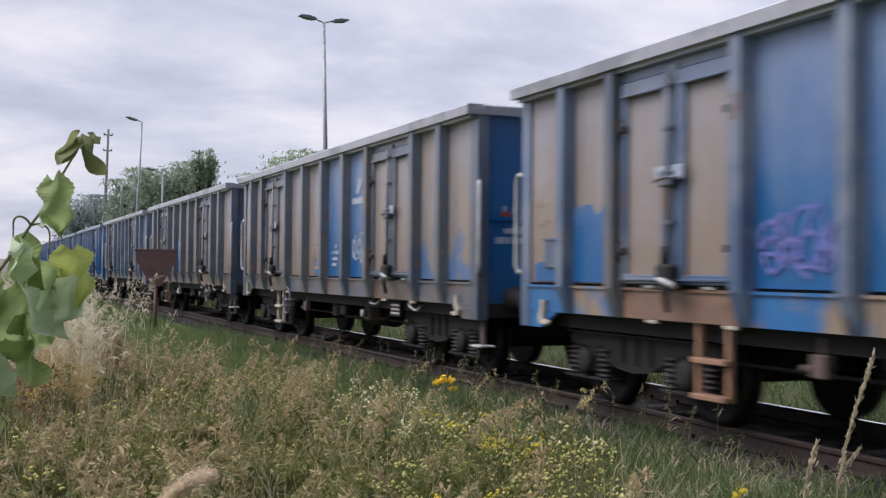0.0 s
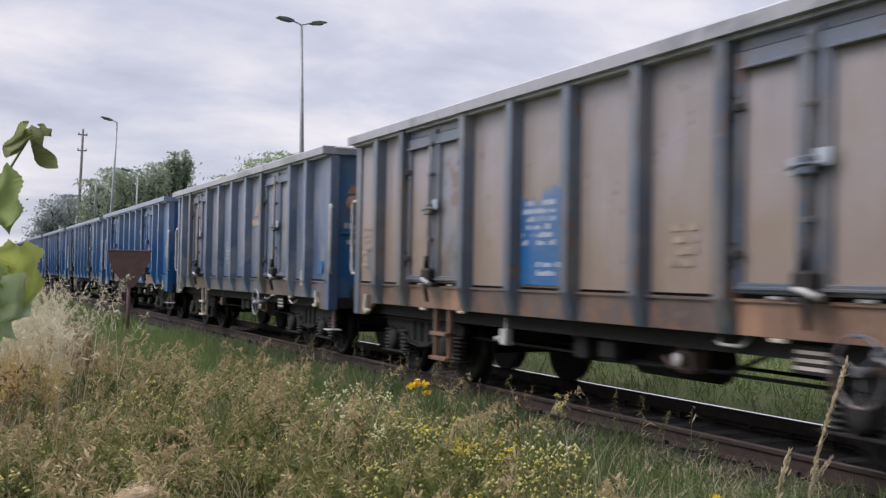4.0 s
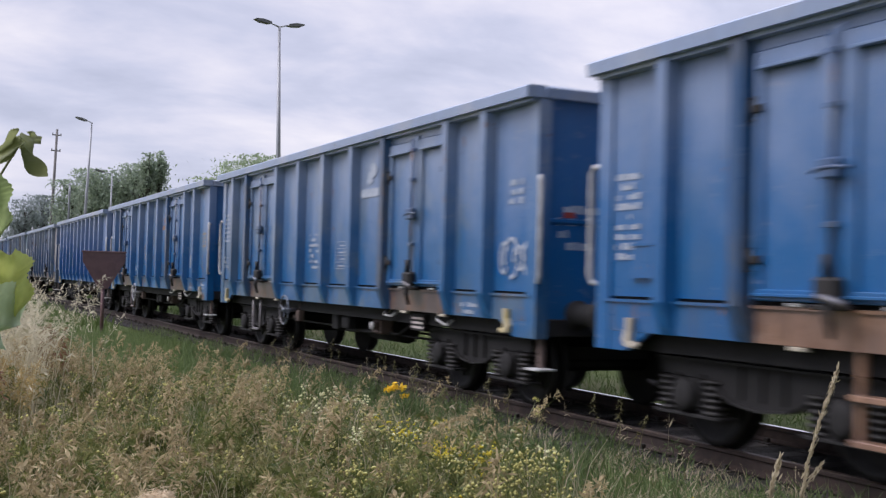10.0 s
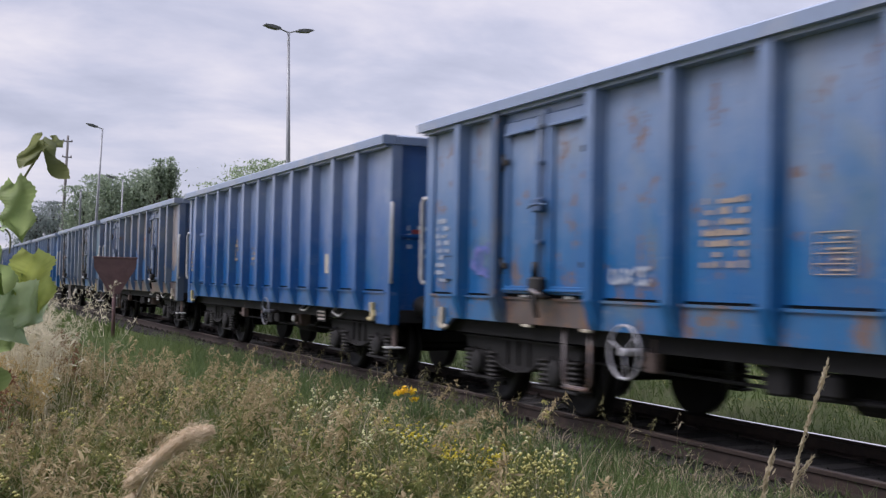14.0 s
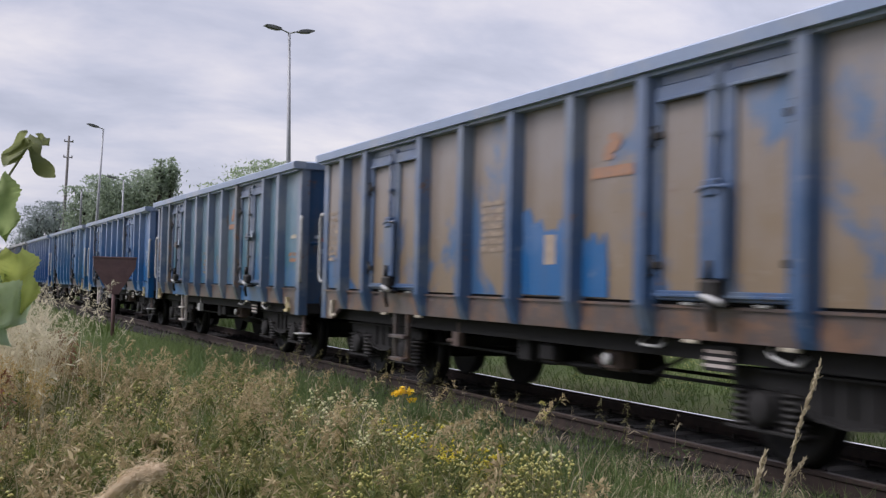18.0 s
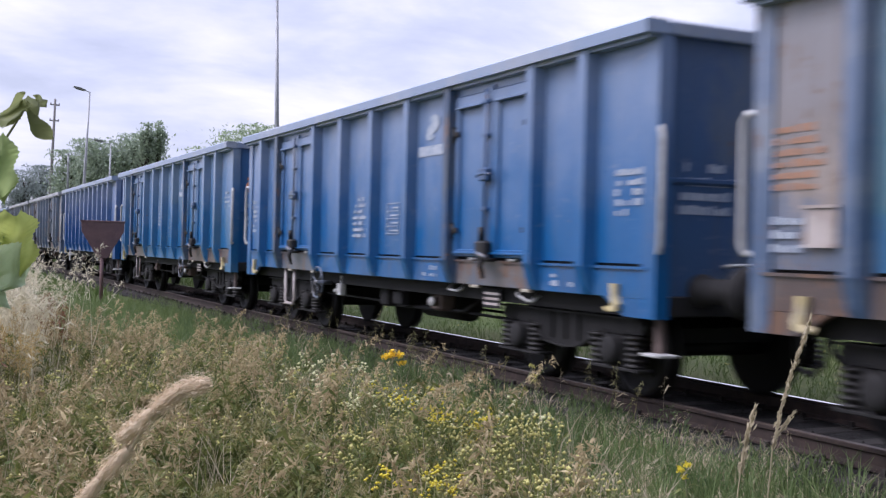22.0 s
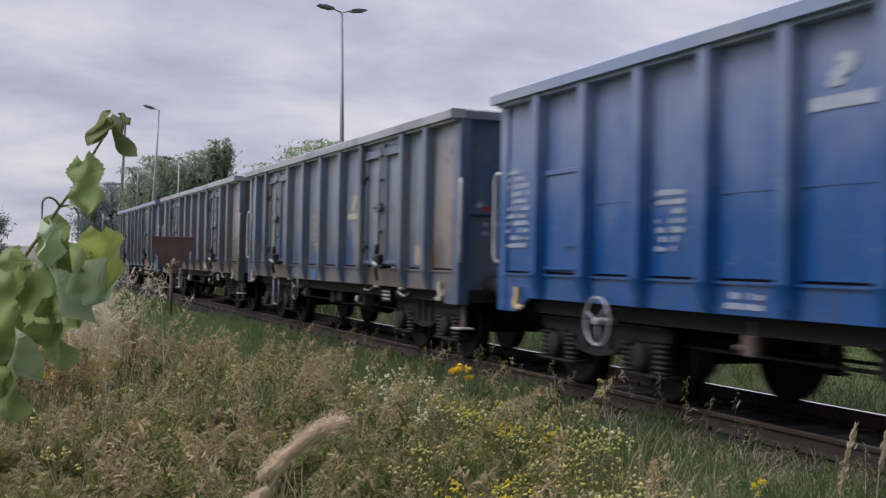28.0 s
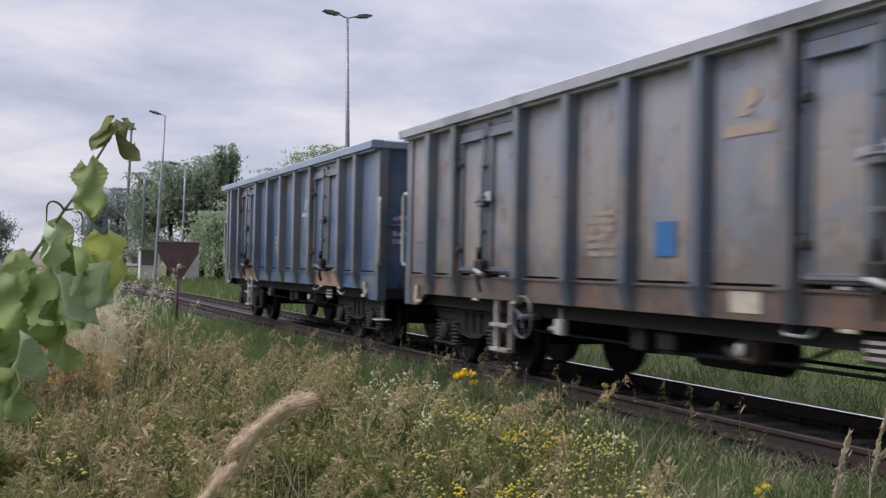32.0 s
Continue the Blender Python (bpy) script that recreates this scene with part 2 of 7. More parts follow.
M = {
    "ground": ground_material(),
    "ballast": plain("ballast", (0.027, 0.022, 0.020), (0.014, 0.012, 0.011), 14.0, 0.95, 0, 1.0, dist=0.03),
    "stone": plain("ballast_stone", (0.042, 0.035, 0.030), (0.018, 0.016, 0.014), 9.0, 0.95, 0, 0.5, island=True),
    "sleeper": plain("sleeper_wood", (0.060, 0.051, 0.044), (0.030, 0.026, 0.023), 7.0, 0.9, 0, 0.7, dist=0.01),
    "rail_rust": plain("rusty_rail", (0.056, 0.036, 0.028), (0.028, 0.019, 0.016), 8.0, 0.8, 0.1, 0.4),
    "rail_top_dull": plain("dull_rail_head", (0.15, 0.112, 0.09), (0.085, 0.062, 0.05), 3.0, 0.5, 0.5, 0.2),
    "rail_top": plain("worn_rail_head", (0.90, 0.89, 0.89), (0.78, 0.76, 0.75), 3.0, 0.10, 1.0, 0.05),
    "under": plain("underframe_grime", (0.0135, 0.0122, 0.0128), (0.009, 0.0085, 0.009), 5.0, 0.85, 0, 0.4),
    "bogie": plain("bogie_grime", (0.017, 0.0152, 0.0152), (0.010, 0.0095, 0.0095), 6.0, 0.8, 0, 0.5),
    "spring": plain("spring_steel", (0.030, 0.027, 0.0255), (0.019, 0.017, 0.016), 8.0, 0.6, 0.2, 0.2),
    "wheel": plain("wheel_steel", (0.018, 0.0165, 0.0165), (0.012, 0.011, 0.011), 6.0, 0.6, 0.4, 0.3),
    "brown": plain("brown_primer", (0.160, 0.115, 0.098), (0.085, 0.062, 0.055), 4.0, 0.85, 0, 0.4),
    "steel": plain("galvanised_steel", (0.44, 0.45, 0.47), (0.34, 0.35, 0.37), 3.0, 0.5, 0.4, 0.1),
    "rail_white": plain("white_handrail_paint", (0.60, 0.60, 0.60), (0.40, 0.39, 0.37), 9.0, 0.6, 0, 0.2),
    "yellow": plain("yellow_bracket_paint", (0.62, 0.50, 0.20), (0.55, 0.48, 0.34), 9.0, 0.65, 0, 0.2),
    "cream": plain("cream_bracket_paint", (0.62, 0.56, 0.44), (0.40, 0.35, 0.28), 9.0, 0.65, 0, 0.2),
    "white": plain("white_marking", (0.50, 0.53, 0.58), (0.30, 0.36, 0.46), 12.0, 0.7, 0, 0.0),
    "tan_mark": plain("tan_marking", (0.47, 0.37, 0.28), (0.33, 0.27, 0.22), 12.0, 0.7, 0, 0.0),
    "orange_mark": plain("orange_marking", (0.46, 0.235, 0.13), (0.30, 0.20, 0.16), 12.0, 0.7, 0, 0.0),
    "lilac_mark": plain("lilac_spray", (0.225, 0.185, 0.46), (0.09, 0.155, 0.43), 5.0, 0.7, 0, 0.0),
    "warning_orange": plain("warning_orange", (0.72, 0.25, 0.06), (0.55, 0.22, 0.08), 12.0, 0.6, 0, 0.0),
    "red_mark": plain("red_marking", (0.40, 0.06, 0.05), (0.30, 0.06, 0.05), 12.0, 0.7, 0, 0.0),
    "blue_mark": plain("blue_marking", (0.03, 0.145, 0.38), (0.04, 0.14, 0.31), 12.0, 0.7, 0, 0.0),
    "sign": plain("dark_red_board", (0.215, 0.125, 0.125), (0.15, 0.09, 0.092), 4.0, 0.7, 0, 0.2),
    "lamp": plain("lamp_housing", (0.30, 0.305, 0.32), (0.21, 0.215, 0.23), 6.0, 0.55, 0.2, 0.1),
    "pole": plain("concrete_pole", (0.25, 0.235, 0.225), (0.17, 0.16, 0.155), 2.0, 0.9, 0, 0.3),
    "white_wall": plain("whitewash", (0.72, 0.72, 0.72), (0.60, 0.60, 0.59), 2.0, 0.8, 0, 0.1),
    "bark": plain("bark", (0.085, 0.07, 0.055), (0.05, 0.042, 0.034), 8.0, 0.95, 0, 0.8, dist=0.02),
    "grass": leafy("green_grass", (0.207, 0.263, 0.096), (0.091, 0.142, 0.050), 0.7),
    "grass_far": leafy("meadow_grass", (0.145, 0.20, 0.064), (0.10, 0.148, 0.045), 0.5),
    "straw": leafy("dry_grass", (0.58, 0.50, 0.35), (0.38, 0.32, 0.20), 0.9, 0.3),
    "pale_straw": leafy("pale_dry_grass", (0.80, 0.735, 0.56), (0.50, 0.46, 0.30), 2.4, 0.3, single=0.2),
    "foxtail": leafy("pale_foxtail", (0.76, 0.62, 0.44), (0.60, 0.48, 0.33), 30.0, 0.1),
    "seed": leafy("brown_seed_heads", (0.62, 0.50, 0.285), (0.225, 0.175, 0.083), 2.6, 0.35, single=0.16),
    "olive_seed": leafy("olive_seed_heads", (0.42, 0.375, 0.165), (0.145, 0.14, 0.05), 2.6, 0.35, single=0.2),
    "stem": leafy("weed_stems", (0.24, 0.215, 0.095), (0.13, 0.125, 0.055), 0.8, 0.2),
    "weed": leafy("weed_leaves", (0.27, 0.285, 0.085), (0.075, 0.105, 0.03), 1.6),
    "low_weed": leafy("low_dark_weeds", (0.14, 0.20, 0.07), (0.06, 0.10, 0.035), 1.2, 0.3),
    "flower": leafy("pale_yellow_flowers", (0.72, 0.66, 0.25), (0.44, 0.41, 0.13), 1.1, 0.25),
    "flower_cream": leafy("cream_flowers", (0.88, 0.87, 0.56), (0.74, 0.73, 0.40), 1.1, 0.25),
    "golden_dry": leafy("golden_dry_weeds", (0.62, 0.47, 0.20), (0.42, 0.30, 0.12), 2.0, 0.3),
    "flower_gold": leafy("yellow_flowers", (0.80, 0.68, 0.06), (0.66, 0.54, 0.05), 1.1, 0.25),
    "flower_orange": leafy("golden_flowers", (0.95, 0.70, 0.05), (0.86, 0.57, 0.03), 1.1, 0.2),
    "dead_weed": leafy("dead_brown_weed", (0.17, 0.125, 0.10), (0.08, 0.062, 0.052), 1.4, 0.2),
    "rust_weed": leafy("rust_red_weed", (0.27, 0.125, 0.065), (0.16, 0.08, 0.042), 1.4, 0.25),
    "vine_bright": leafy("young_vine_leaves", (0.56, 0.60, 0.17), (0.36, 0.43, 0.13), 9.0, 0.5, 0.45),
    "vine": leafy("vine_leaves", (0.40, 0.48, 0.20), (0.23, 0.32, 0.13), 9.0, 0.55, 0.45),
    "vine_dull": leafy("wilting_vine_leaves", (0.29, 0.31, 0.13), (0.17, 0.20, 0.09), 9.0, 0.45, 0.5),
    "vine_pale": leafy("pale_leaf_backs", (0.64, 0.73, 0.50), (0.48, 0.60, 0.38), 9.0, 0.35, 0.6),
    "vine_stem": plain("vine_stem", (0.22, 0.23, 0.12), (0.15, 0.15, 0.08), 20.0, 0.6, 0, 0.2),
    # haze of the distance is mixed into these three leaf colours
    "tree_a": leafy("hazy_tree_leaves", (0.40, 0.47, 0.33), (0.22, 0.275, 0.21), 0.25, 0.45),
    "tree_b": leafy("hazy_light_tree_leaves", (0.44, 0.52, 0.33), (0.27, 0.34, 0.22), 0.25, 0.45),
    "tree_c": leafy("hazy_dark_tree_leaves", (0.31, 0.355, 0.33), (0.18, 0.215, 0.205), 0.25, 0.45),
    "bank": plain("dry_bank", (0.235, 0.20, 0.165), (0.15, 0.13, 0.11), 0.05, 0.95, 0, 0.4, spread=0),
}


# ---- geometry helpers ----
class Shape:
    """Collects faces of simple solids for one mesh; each face is flat or smooth."""

    def __init__(self):
        self.v, self.f, self.s = [], [], []

    def add(self, verts, faces, smooth=False):
        n = len(self.v)
        self.v += [tuple(p) for p in verts]
        self.f += [tuple(n + i for i in face) for face in faces]
        self.s += [smooth] * len(faces)
        return self

    def box(self, x0, x1, y0, y1, z0, z1, bevel=0.0):
        if bevel <= 0:
            p = [(x, y, z) for z in (z0, z1) for y in (y0, y1) for x in (x0, x1)]
            return self.add(p, [(0, 2, 3, 1), (4, 5, 7, 6), (0, 1, 5, 4), (2, 6, 7, 3), (0, 4, 6, 2), (1, 3, 7, 5)])
        bm = bmesh.new()
        bmesh.ops.create_cube(bm, size=1)
        bmesh.ops.transform(bm, verts=bm.verts, matrix=Matrix.LocRotScale(((x0 + x1) / 2, (y0 + y1) / 2, (z0 + z1) / 2), None, (x1 - x0, y1 - y0, z1 - z0)))
        bmesh.ops.bevel(bm, geom=bm.edges[:], offset=bevel, segments=1, affect="EDGES")
        bm.verts.index_update()
        self.add([v.co[:] for v in bm.verts], [[v.index for v in f.verts] for f in bm.faces])
        bm.free()
        return self

    def prism(self, outline, axis, a, b, smooth=False):
        """A flat outline drawn out along one axis; the outline lies in the other two, in order."""
        def at(p, w):
            q = list(p)
            q.insert(axis, w)
            return q
        n = len(outline)
        verts = [at(p, a) for p in outline] + [at(p, b) for p in outline]
        self.add(verts, [tuple(range(n))[::-1], tuple(range(n, 2 * n))])
        k = len(self.v) - 2 * n
        self.f += [(k + i, k + (i + 1) % n, k + n + (i + 1) % n, k + n + i) for i in range(n)]
        self.s += [smooth] * n
        return self

    def tube(self, points, radii, n=8, cap=True):
        pts = [Vector(p) for p in points]
        if not isinstance(radii, (list, tuple)):
            radii = [radii] * len(pts)
        base, side = len(self.v), None
        for i, p in enumerate(pts):
            d = (pts[min(i + 1, len(pts) - 1)] - pts[max(i - 1, 0)]).normalized()
            if side is None:
                side = d.orthogonal().normalized()
            side = (side - d * side.dot(d)).normalized()
            up = d.cross(side)
            for j in range(n):
                a = 2 * math.pi * j / n
                self.v.append(tuple(p + (side * math.cos(a) + up * math.sin(a)) * radii[i]))
        for i in range(len(pts) - 1):
            for j in range(n):
                a, b = base + i * n + j, base + i * n + (j + 1) % n
                self.f.append((a, b, b + n, a + n))
                self.s.append(True)
        if cap:
            self.f += [tuple(base + j for j in range(n))[::-1], tuple(base + (len(pts) - 1) * n + j for j in range(n))]
            self.s += [False, False]
        return self

    def lathe(self, profile, origin, axis=0, n=20):
        """Rings (radius, offset) round an axis."""
        base = len(self.v)
        for r, o in profile:
            for j in range(n):
                a = 2 * math.pi * j / n
                p = [r * math.cos(a), r * math.sin(a)]
                p.insert(axis, o)
                self.v.append(tuple(p[i] + origin[i] for i in range(3)))
        for i in range(len(profile) - 1):
            for j in range(n):
                a, b = base + i * n + j, base + i * n + (j + 1) % n
                self.f.append((a, b, b + n, a + n))
                self.s.append(True)
        self.f += [tuple(base + j for j in range(n)), tuple(base + (len(profile) - 1) * n + j for j in range(n))]
        self.s += [False, False]
        return self

    def mesh(self, name):
        me = bpy.data.meshes.new(name)
        me.from_pydata(self.v, [], self.f)
        me.polygons.foreach_set("use_smooth", self.s)
        me.update()
        bm = bmesh.new()
        bm.from_mesh(me)
        bmesh.ops.recalc_face_normals(bm, faces=bm.faces[:])
        bm.to_mesh(me)
        bm.free()
        return me


KEPT = {}


def kept(key, make):
    """One mesh for all pieces that are alike."""
    if key not in KEPT:
        KEPT[key] = make().mesh(key)
        KEPT[key].materials.append(None)
    return KEPT[key]


def part(name, mesh, material, parent=None, at=None, label=""):
    """One mesh object under a thing or part; the material sits on the object, so that alike pieces share a mesh."""
    if isinstance(mesh, Shape):
        mesh = mesh.mesh(name)
    if not mesh.materials:
        mesh.materials.append(None)
    ob = new(name, mesh)
    ob.material_slots[0].link = "OBJECT"
    ob.material_slots[0].material = M[material] if isinstance(material, str) else material
    ob.parent = parent
    if at is not None:
        ob.matrix_basis = at
    if label:
        ob["label"] = label
    return ob


def array_mesh(name, verts, quads=None, tris=None, smooth=False):
    """A mesh from number arrays, for what nobody could count."""
    me = bpy.data.meshes.new(name)
    verts = np.asarray(verts, dtype=np.float32)
    loops, totals = [], []
    if quads is not None and len(quads):
        loops.append(np.asarray(quads, dtype=np.int32).ravel())
        totals.append(np.full(len(quads), 4, dtype=np.int32))
    if tris is not None and len(tris):
        loops.append(np.asarray(tris, dtype=np.int32).ravel())
        totals.append(np.full(len(tris), 3, dtype=np.int32))
    loops, totals = np.concatenate(loops), np.concatenate(totals)
    me.vertices.add(len(verts))
    me.vertices.foreach_set("co", verts.ravel())
    me.loops.add(len(loops))
    me.loops.foreach_set("vertex_index", loops)
    me.polygons.add(len(totals))
    me.polygons.foreach_set("loop_start", np.concatenate([[0], np.cumsum(totals)[:-1]]).astype(np.int32))
    me.polygons.foreach_set("loop_total", totals)
    me.update(calc_edges=True)
    me.validate()
    return me


# ---- the line ----
BEND_FROM, BEND_RADIUS = 90.0, 800.0


def line(s):
    """Place and heading of the track's middle, s metres along it."""
    if s <= BEND_FROM:
        return 0.0, s, 0.0
    a = (s - BEND_FROM) / BEND_RADIUS
    return BEND_RADIUS * (1 - math.cos(a)), BEND_FROM + BEND_RADIUS * math.sin(a), -a


def on_line(s, x=0.0, z=0.0):
    px, py, a = line(s)
    return Matrix.Translation((px, py, 0)) @ Matrix.Rotation(a, 4, "Z") @ Matrix.Translation((x, 0, z))


GROUND_Z = -0.24


def lie(x, y):
    """Height of the ground."""
    x, y = np.asarray(x, float), np.asarray(y, float)
    soft = 0.05 * np.sin(x * 0.9 + 0.4 * y) * np.cos(y * 0.55 - 0.3 * x) + 0.03 * np.sin(2.3 * x - 1.7 * y)
    away = np.clip((np.abs(x - np.clip(y - BEND_FROM, 0, None) ** 2 / (2 * BEND_RADIUS)) - 1.7) / 2.0, 0, 1)
    return GROUND_Z + soft * away


# ground: one sheet, fine near the line and coarse towards the horizon
def build_ground():
    def ticks(fine, a, b, far):
        near = np.arange(a, b + 1e-6, fine)
        out = [b + (far - b) * (i / 14) ** 2.6 for i in range(1, 15)]
        return np.array([*(a - (np.array(out[::-1]) - b)), *near, *out])
    xs, ys = ticks(0.45, -14, 20, 2500), ticks(0.8, -10, 60, 2500)
    gx, gy = np.meshgrid(xs, ys)
    gz = lie(gx, gy)
    v = np.stack([gx.ravel(), gy.ravel(), gz.ravel()], 1)
    w = len(xs)
    i = np.arange(len(ys) - 1)[:, None] * w + np.arange(w - 1)[None]
    quads = np.stack([i, i + 1, i + 1 + w, i + w], -1).reshape(-1, 4)
    me = array_mesh("ground", v, quads)
    me.polygons.foreach_set("use_smooth", [True] * len(me.polygons))
    ob = part("ground", me, "ground")
    return tagged(ob, "rough green meadow ground beside the railway line", "ground", kind="structure")


ground = build_ground()

LINE_FROM, LINE_TO = -215.0, 330.0
STATIONS = [LINE_FROM, -100.0, -20.0, *np.arange(0, 90, 10.0), *np.arange(90, LINE_TO + 1, 12.0)]


def sweep(outline):
    """An outline of x and z drawn along the whole line."""
    s = Shape()
    n = len(outline)
    for st in STATIONS:
        m = on_line(st)
        s.v += [tuple(m @ Vector((x, 0, z))) for x, z in outline]
    for i in range(len(STATIONS) - 1):
        for j in range(n):
            a, b = i * n + j, i * n + (j + 1) % n
            s.f.append((a, b, b + n, a + n))
            s.s.append(False)
    s.f += [tuple(range(n))[::-1], tuple((len(STATIONS) - 1) * n + j for j in range(n))]
    s.s += [False, False]
    return s


track = tagged(new("railway_track"), "single railway track with rusty rails on dark sleepers", "track", kind="structure")
part("ballast_bed", sweep([(-1.55, -0.30), (-1.42, -0.205), (-0.9, -0.185), (0.9, -0.185), (1.42, -0.205), (1.55, -0.30)]), "ballast", track)
for side in (-1, 1):
    c = 0.7525 * side
    out = [(0.065, -0.165), (0.065, -0.150), (0.012, -0.128), (0.009, -0.045), (0.035, -0.034), (0.036, -0.008), (0.030, -0.003)]
    rail = part("rail", sweep([(c + x, z) for x, z in out] + [(c - x, z) for x, z in reversed(out)]), "rail_rust", track, label="rust-brown steel rail")
    part("rail_head", sweep([(c - 0.032, -0.003), (c - 0.030, 0.0), (c + 0.030, 0.0), (c + 0.032, -0.003)]), "rail_top" if side > 0 else "rail_top_dull", rail, label="worn running surface")

# ---- wagons ----
LEN, WALL, POST_X, TOP, SILL = 6.37, 1.36, 1.50, 3.39, 0.97
DOOR_EDGES = [6.37, 5.34, 4.38, 2.44, 1.22, 0.0, -1.22, -2.42, -4.38, -5.36, -6.37]
PLAIN_EDGES = [6.37 - 12.74 * i / 12 for i in range(13)]


def panel_shape(w, h, seam=False):
    """A pressed steel sheet, its middle bulged out by a finger's width; outer face towards -x. seam: a weld across it at a third of its height."""
    def make():
        s = Shape()
        nx, nz = 6, 7
        for i in range(nz + 1):
            for j in range(nx + 1):
                u, v = j / nx, i / nz
                b = 0.016 * (math.sin(math.pi * u) * math.sin(math.pi * v)) ** 0.7 if 0 < u < 1 and 0 < v < 1 else 0
                s.v.append((-b, (u - 0.5) * w, v * h))
        for i in range(nz):
            for j in range(nx):
                a = i * (nx + 1) + j
                s.f.append((a, a + 1, a + nx + 2, a + nx + 1))
                s.s.append(True)
        s.box(0.004, 0.03, -w / 2, w / 2, 0, h)
        if seam:
            s.box(-0.019, 0.002, -w / 2 + 0.03, w / 2 - 0.03, h * 0.36, h * 0.36 + 0.014)
        return s
    return kept("side_panel_%d_%d_%d" % (w * 100, h * 100, seam), make)


def post_shape():
    def make():
        z0, z1, z2 = SILL, 1.24, TOP - 0.13
        s = Shape()
        # hat section: wide at the wall, narrower outside, drawn in at the foot
        rings = [(z0, 0.045), (z0 + 0.06, 0.075), (z1, 0.14), (z2, 0.14)]
        for z, d in rings:
            s.v += [(0, -0.105, z), (-d, -0.07, z), (-d, 0.07, z), (0, 0.105, z)]
        for i in range(len(rings) - 1):
            for j in range(4):
                a, b = i * 4 + j, i * 4 + (j + 1) % 4
                s.f.append((a, b, b + 4, a + 4))
                s.s.append(False)
        s.f += [(0, 1, 2, 3), tuple(4 * (len(rings) - 1) + j for j in range(4))]
        s.s += [False, False]
        return s
    return kept("side_post", make)


def chord_shape():
    def make():
        s = Shape()
        a = LEN + 0.06
        s.prism([(-POST_X - 0.035, TOP - 0.125), (-POST_X - 0.045, TOP - 0.02), (-POST_X - 0.02, TOP), (-WALL + 0.03, TOP), (-WALL + 0.04, TOP - 0.125)], 1, -a, a)
        s.box(-POST_X + 0.03, -WALL + 0.01, -LEN, LEN, TOP - 0.16, TOP - 0.125)
        return s
    return kept("top_chord", make)


def end_chord_shape():
    def make():
        a = WALL - 0.04
        return Shape().prism([(LEN - 0.03, TOP - 0.125), (LEN + 0.075, TOP - 0.125), (LEN + 0.085, TOP - 0.02), (LEN + 0.06, TOP), (LEN - 0.03, TOP)], 0, -a, a)
    return kept("end_chord", make)


def leaf_shape(w, h, inner):
    """The frame of a door leaf: stiles and rails of pressed steel, a drip ledge over the sheet and another at the foot. inner: the side of the lock."""
    def make():
        s = Shape()
        a, b = (0.17, 0.085) if inner < 0 else (0.085, 0.17)
        s.box(-0.045, 0.03, -w / 2, -w / 2 + a, 0, h, 0.012)
        s.box(-0.045, 0.03, w / 2 - b, w / 2, 0, h, 0.012)
        s.box(-0.043, 0.03, -w / 2 + a - 0.01, w / 2 - b + 0.01, 0, 0.085, 0.008)
        s.box(-0.043, 0.03, -w / 2 + a - 0.01, w / 2 - b + 0.01, h - 0.12, h, 0.008)
        s.box(-0.085, -0.03, -w / 2 + a - 0.03, w / 2 - b + 0.03, h - 0.145, h - 0.118, 0.006)
        s.box(-0.075, -0.03, -w / 2 + 0.04, w / 2 - 0.04, 0.03, 0.055, 0.005)
        return s
    return kept("door_leaf_%d_%d_%d" % (w * 100, h * 100, inner), make)


def sheet_shape(w, h):
    """The set-back sheet of a door leaf, bulged a little."""
    def make():
        s = Shape()
        n = 6
        for i in range(n + 1):
            for j in range(n + 1):
                u, v = j / n, i / n
                s.v.append((-0.006 - 0.012 * (math.sin(math.pi * u) * math.sin(math.pi * v)), (u - 0.5) * w, 0.07 + v * (h - 0.19)))
        for i in range(n):
            for j in range(n):
                a = i * (n + 1) + j
                s.f.append((a, a + 1, a + n + 2, a + n + 1))
                s.s.append(True)
        s.box(0.0, 0.024, -w / 2, w / 2, 0.07, h - 0.12)
        return s
    return kept("door_sheet_%d_%d" % (w * 100, h * 100), make)


def hinge_shape():
    """A strap hinge with its barrel."""
    def make():
        s = Shape()
        s.tube([(-0.05, 0, -0.075), (-0.05, 0, 0.075)], 0.026, 8)
        s.box(-0.062, -0.04, 0.0, 0.11, -0.03, 0.03, 0.005)
        for z in (-0.09, 0.078):
            s.box(-0.075, -0.03, -0.03, 0.03, z, z + 0.012)
        return s
    return kept("door_hinge", make)


def lock_shape(h):
    """The locking bar on the middle post, with its guides and levers."""
    def make():
        s = Shape()
        s.tube([(-0.085, 0, 0.05), (-0.085, 0, h + 0.06)], 0.02, 8)
        for z in (h * 0.3, h * 0.75, h - 0.08):
            s.box(-0.105, -0.05, -0.05, 0.05, z - 0.022, z + 0.022, 0.006)
        s.box(-0.13, -0.05, -0.085, 0.085, h * 0.47, h * 0.55, 0.015)
        s.tube([(-0.11, -0.20, h * 0.505), (-0.13, -0.06, h * 0.515), (-0.13, 0.08, h * 0.51), (-0.10, 0.18, h * 0.50)], 0.014, 6)
        return s
    return kept("door_lock", make)


def lock_box_shape():
    """The heavy catch at the foot of the doors."""
    def make():
        s = Shape()
        s.box(-0.15, -0.03, -0.11, 0.11, 0.02, 0.19, 0.025)
        s.tube([(-0.12, 0.0, 0.19), (-0.12, 0.0, 0.34)], 0.032, 8)
        s.tube([(-0.13, -0.02, 0.05), (-0.15, -0.06, -0.08), (-0.11, -0.05, -0.22)], [0.035, 0.03, 0.022], 7)
        s.box(-0.12, -0.02, -0.17, 0.17, -0.035, 0.0, 0.008)
        return s
    return kept("lock_catch", make)


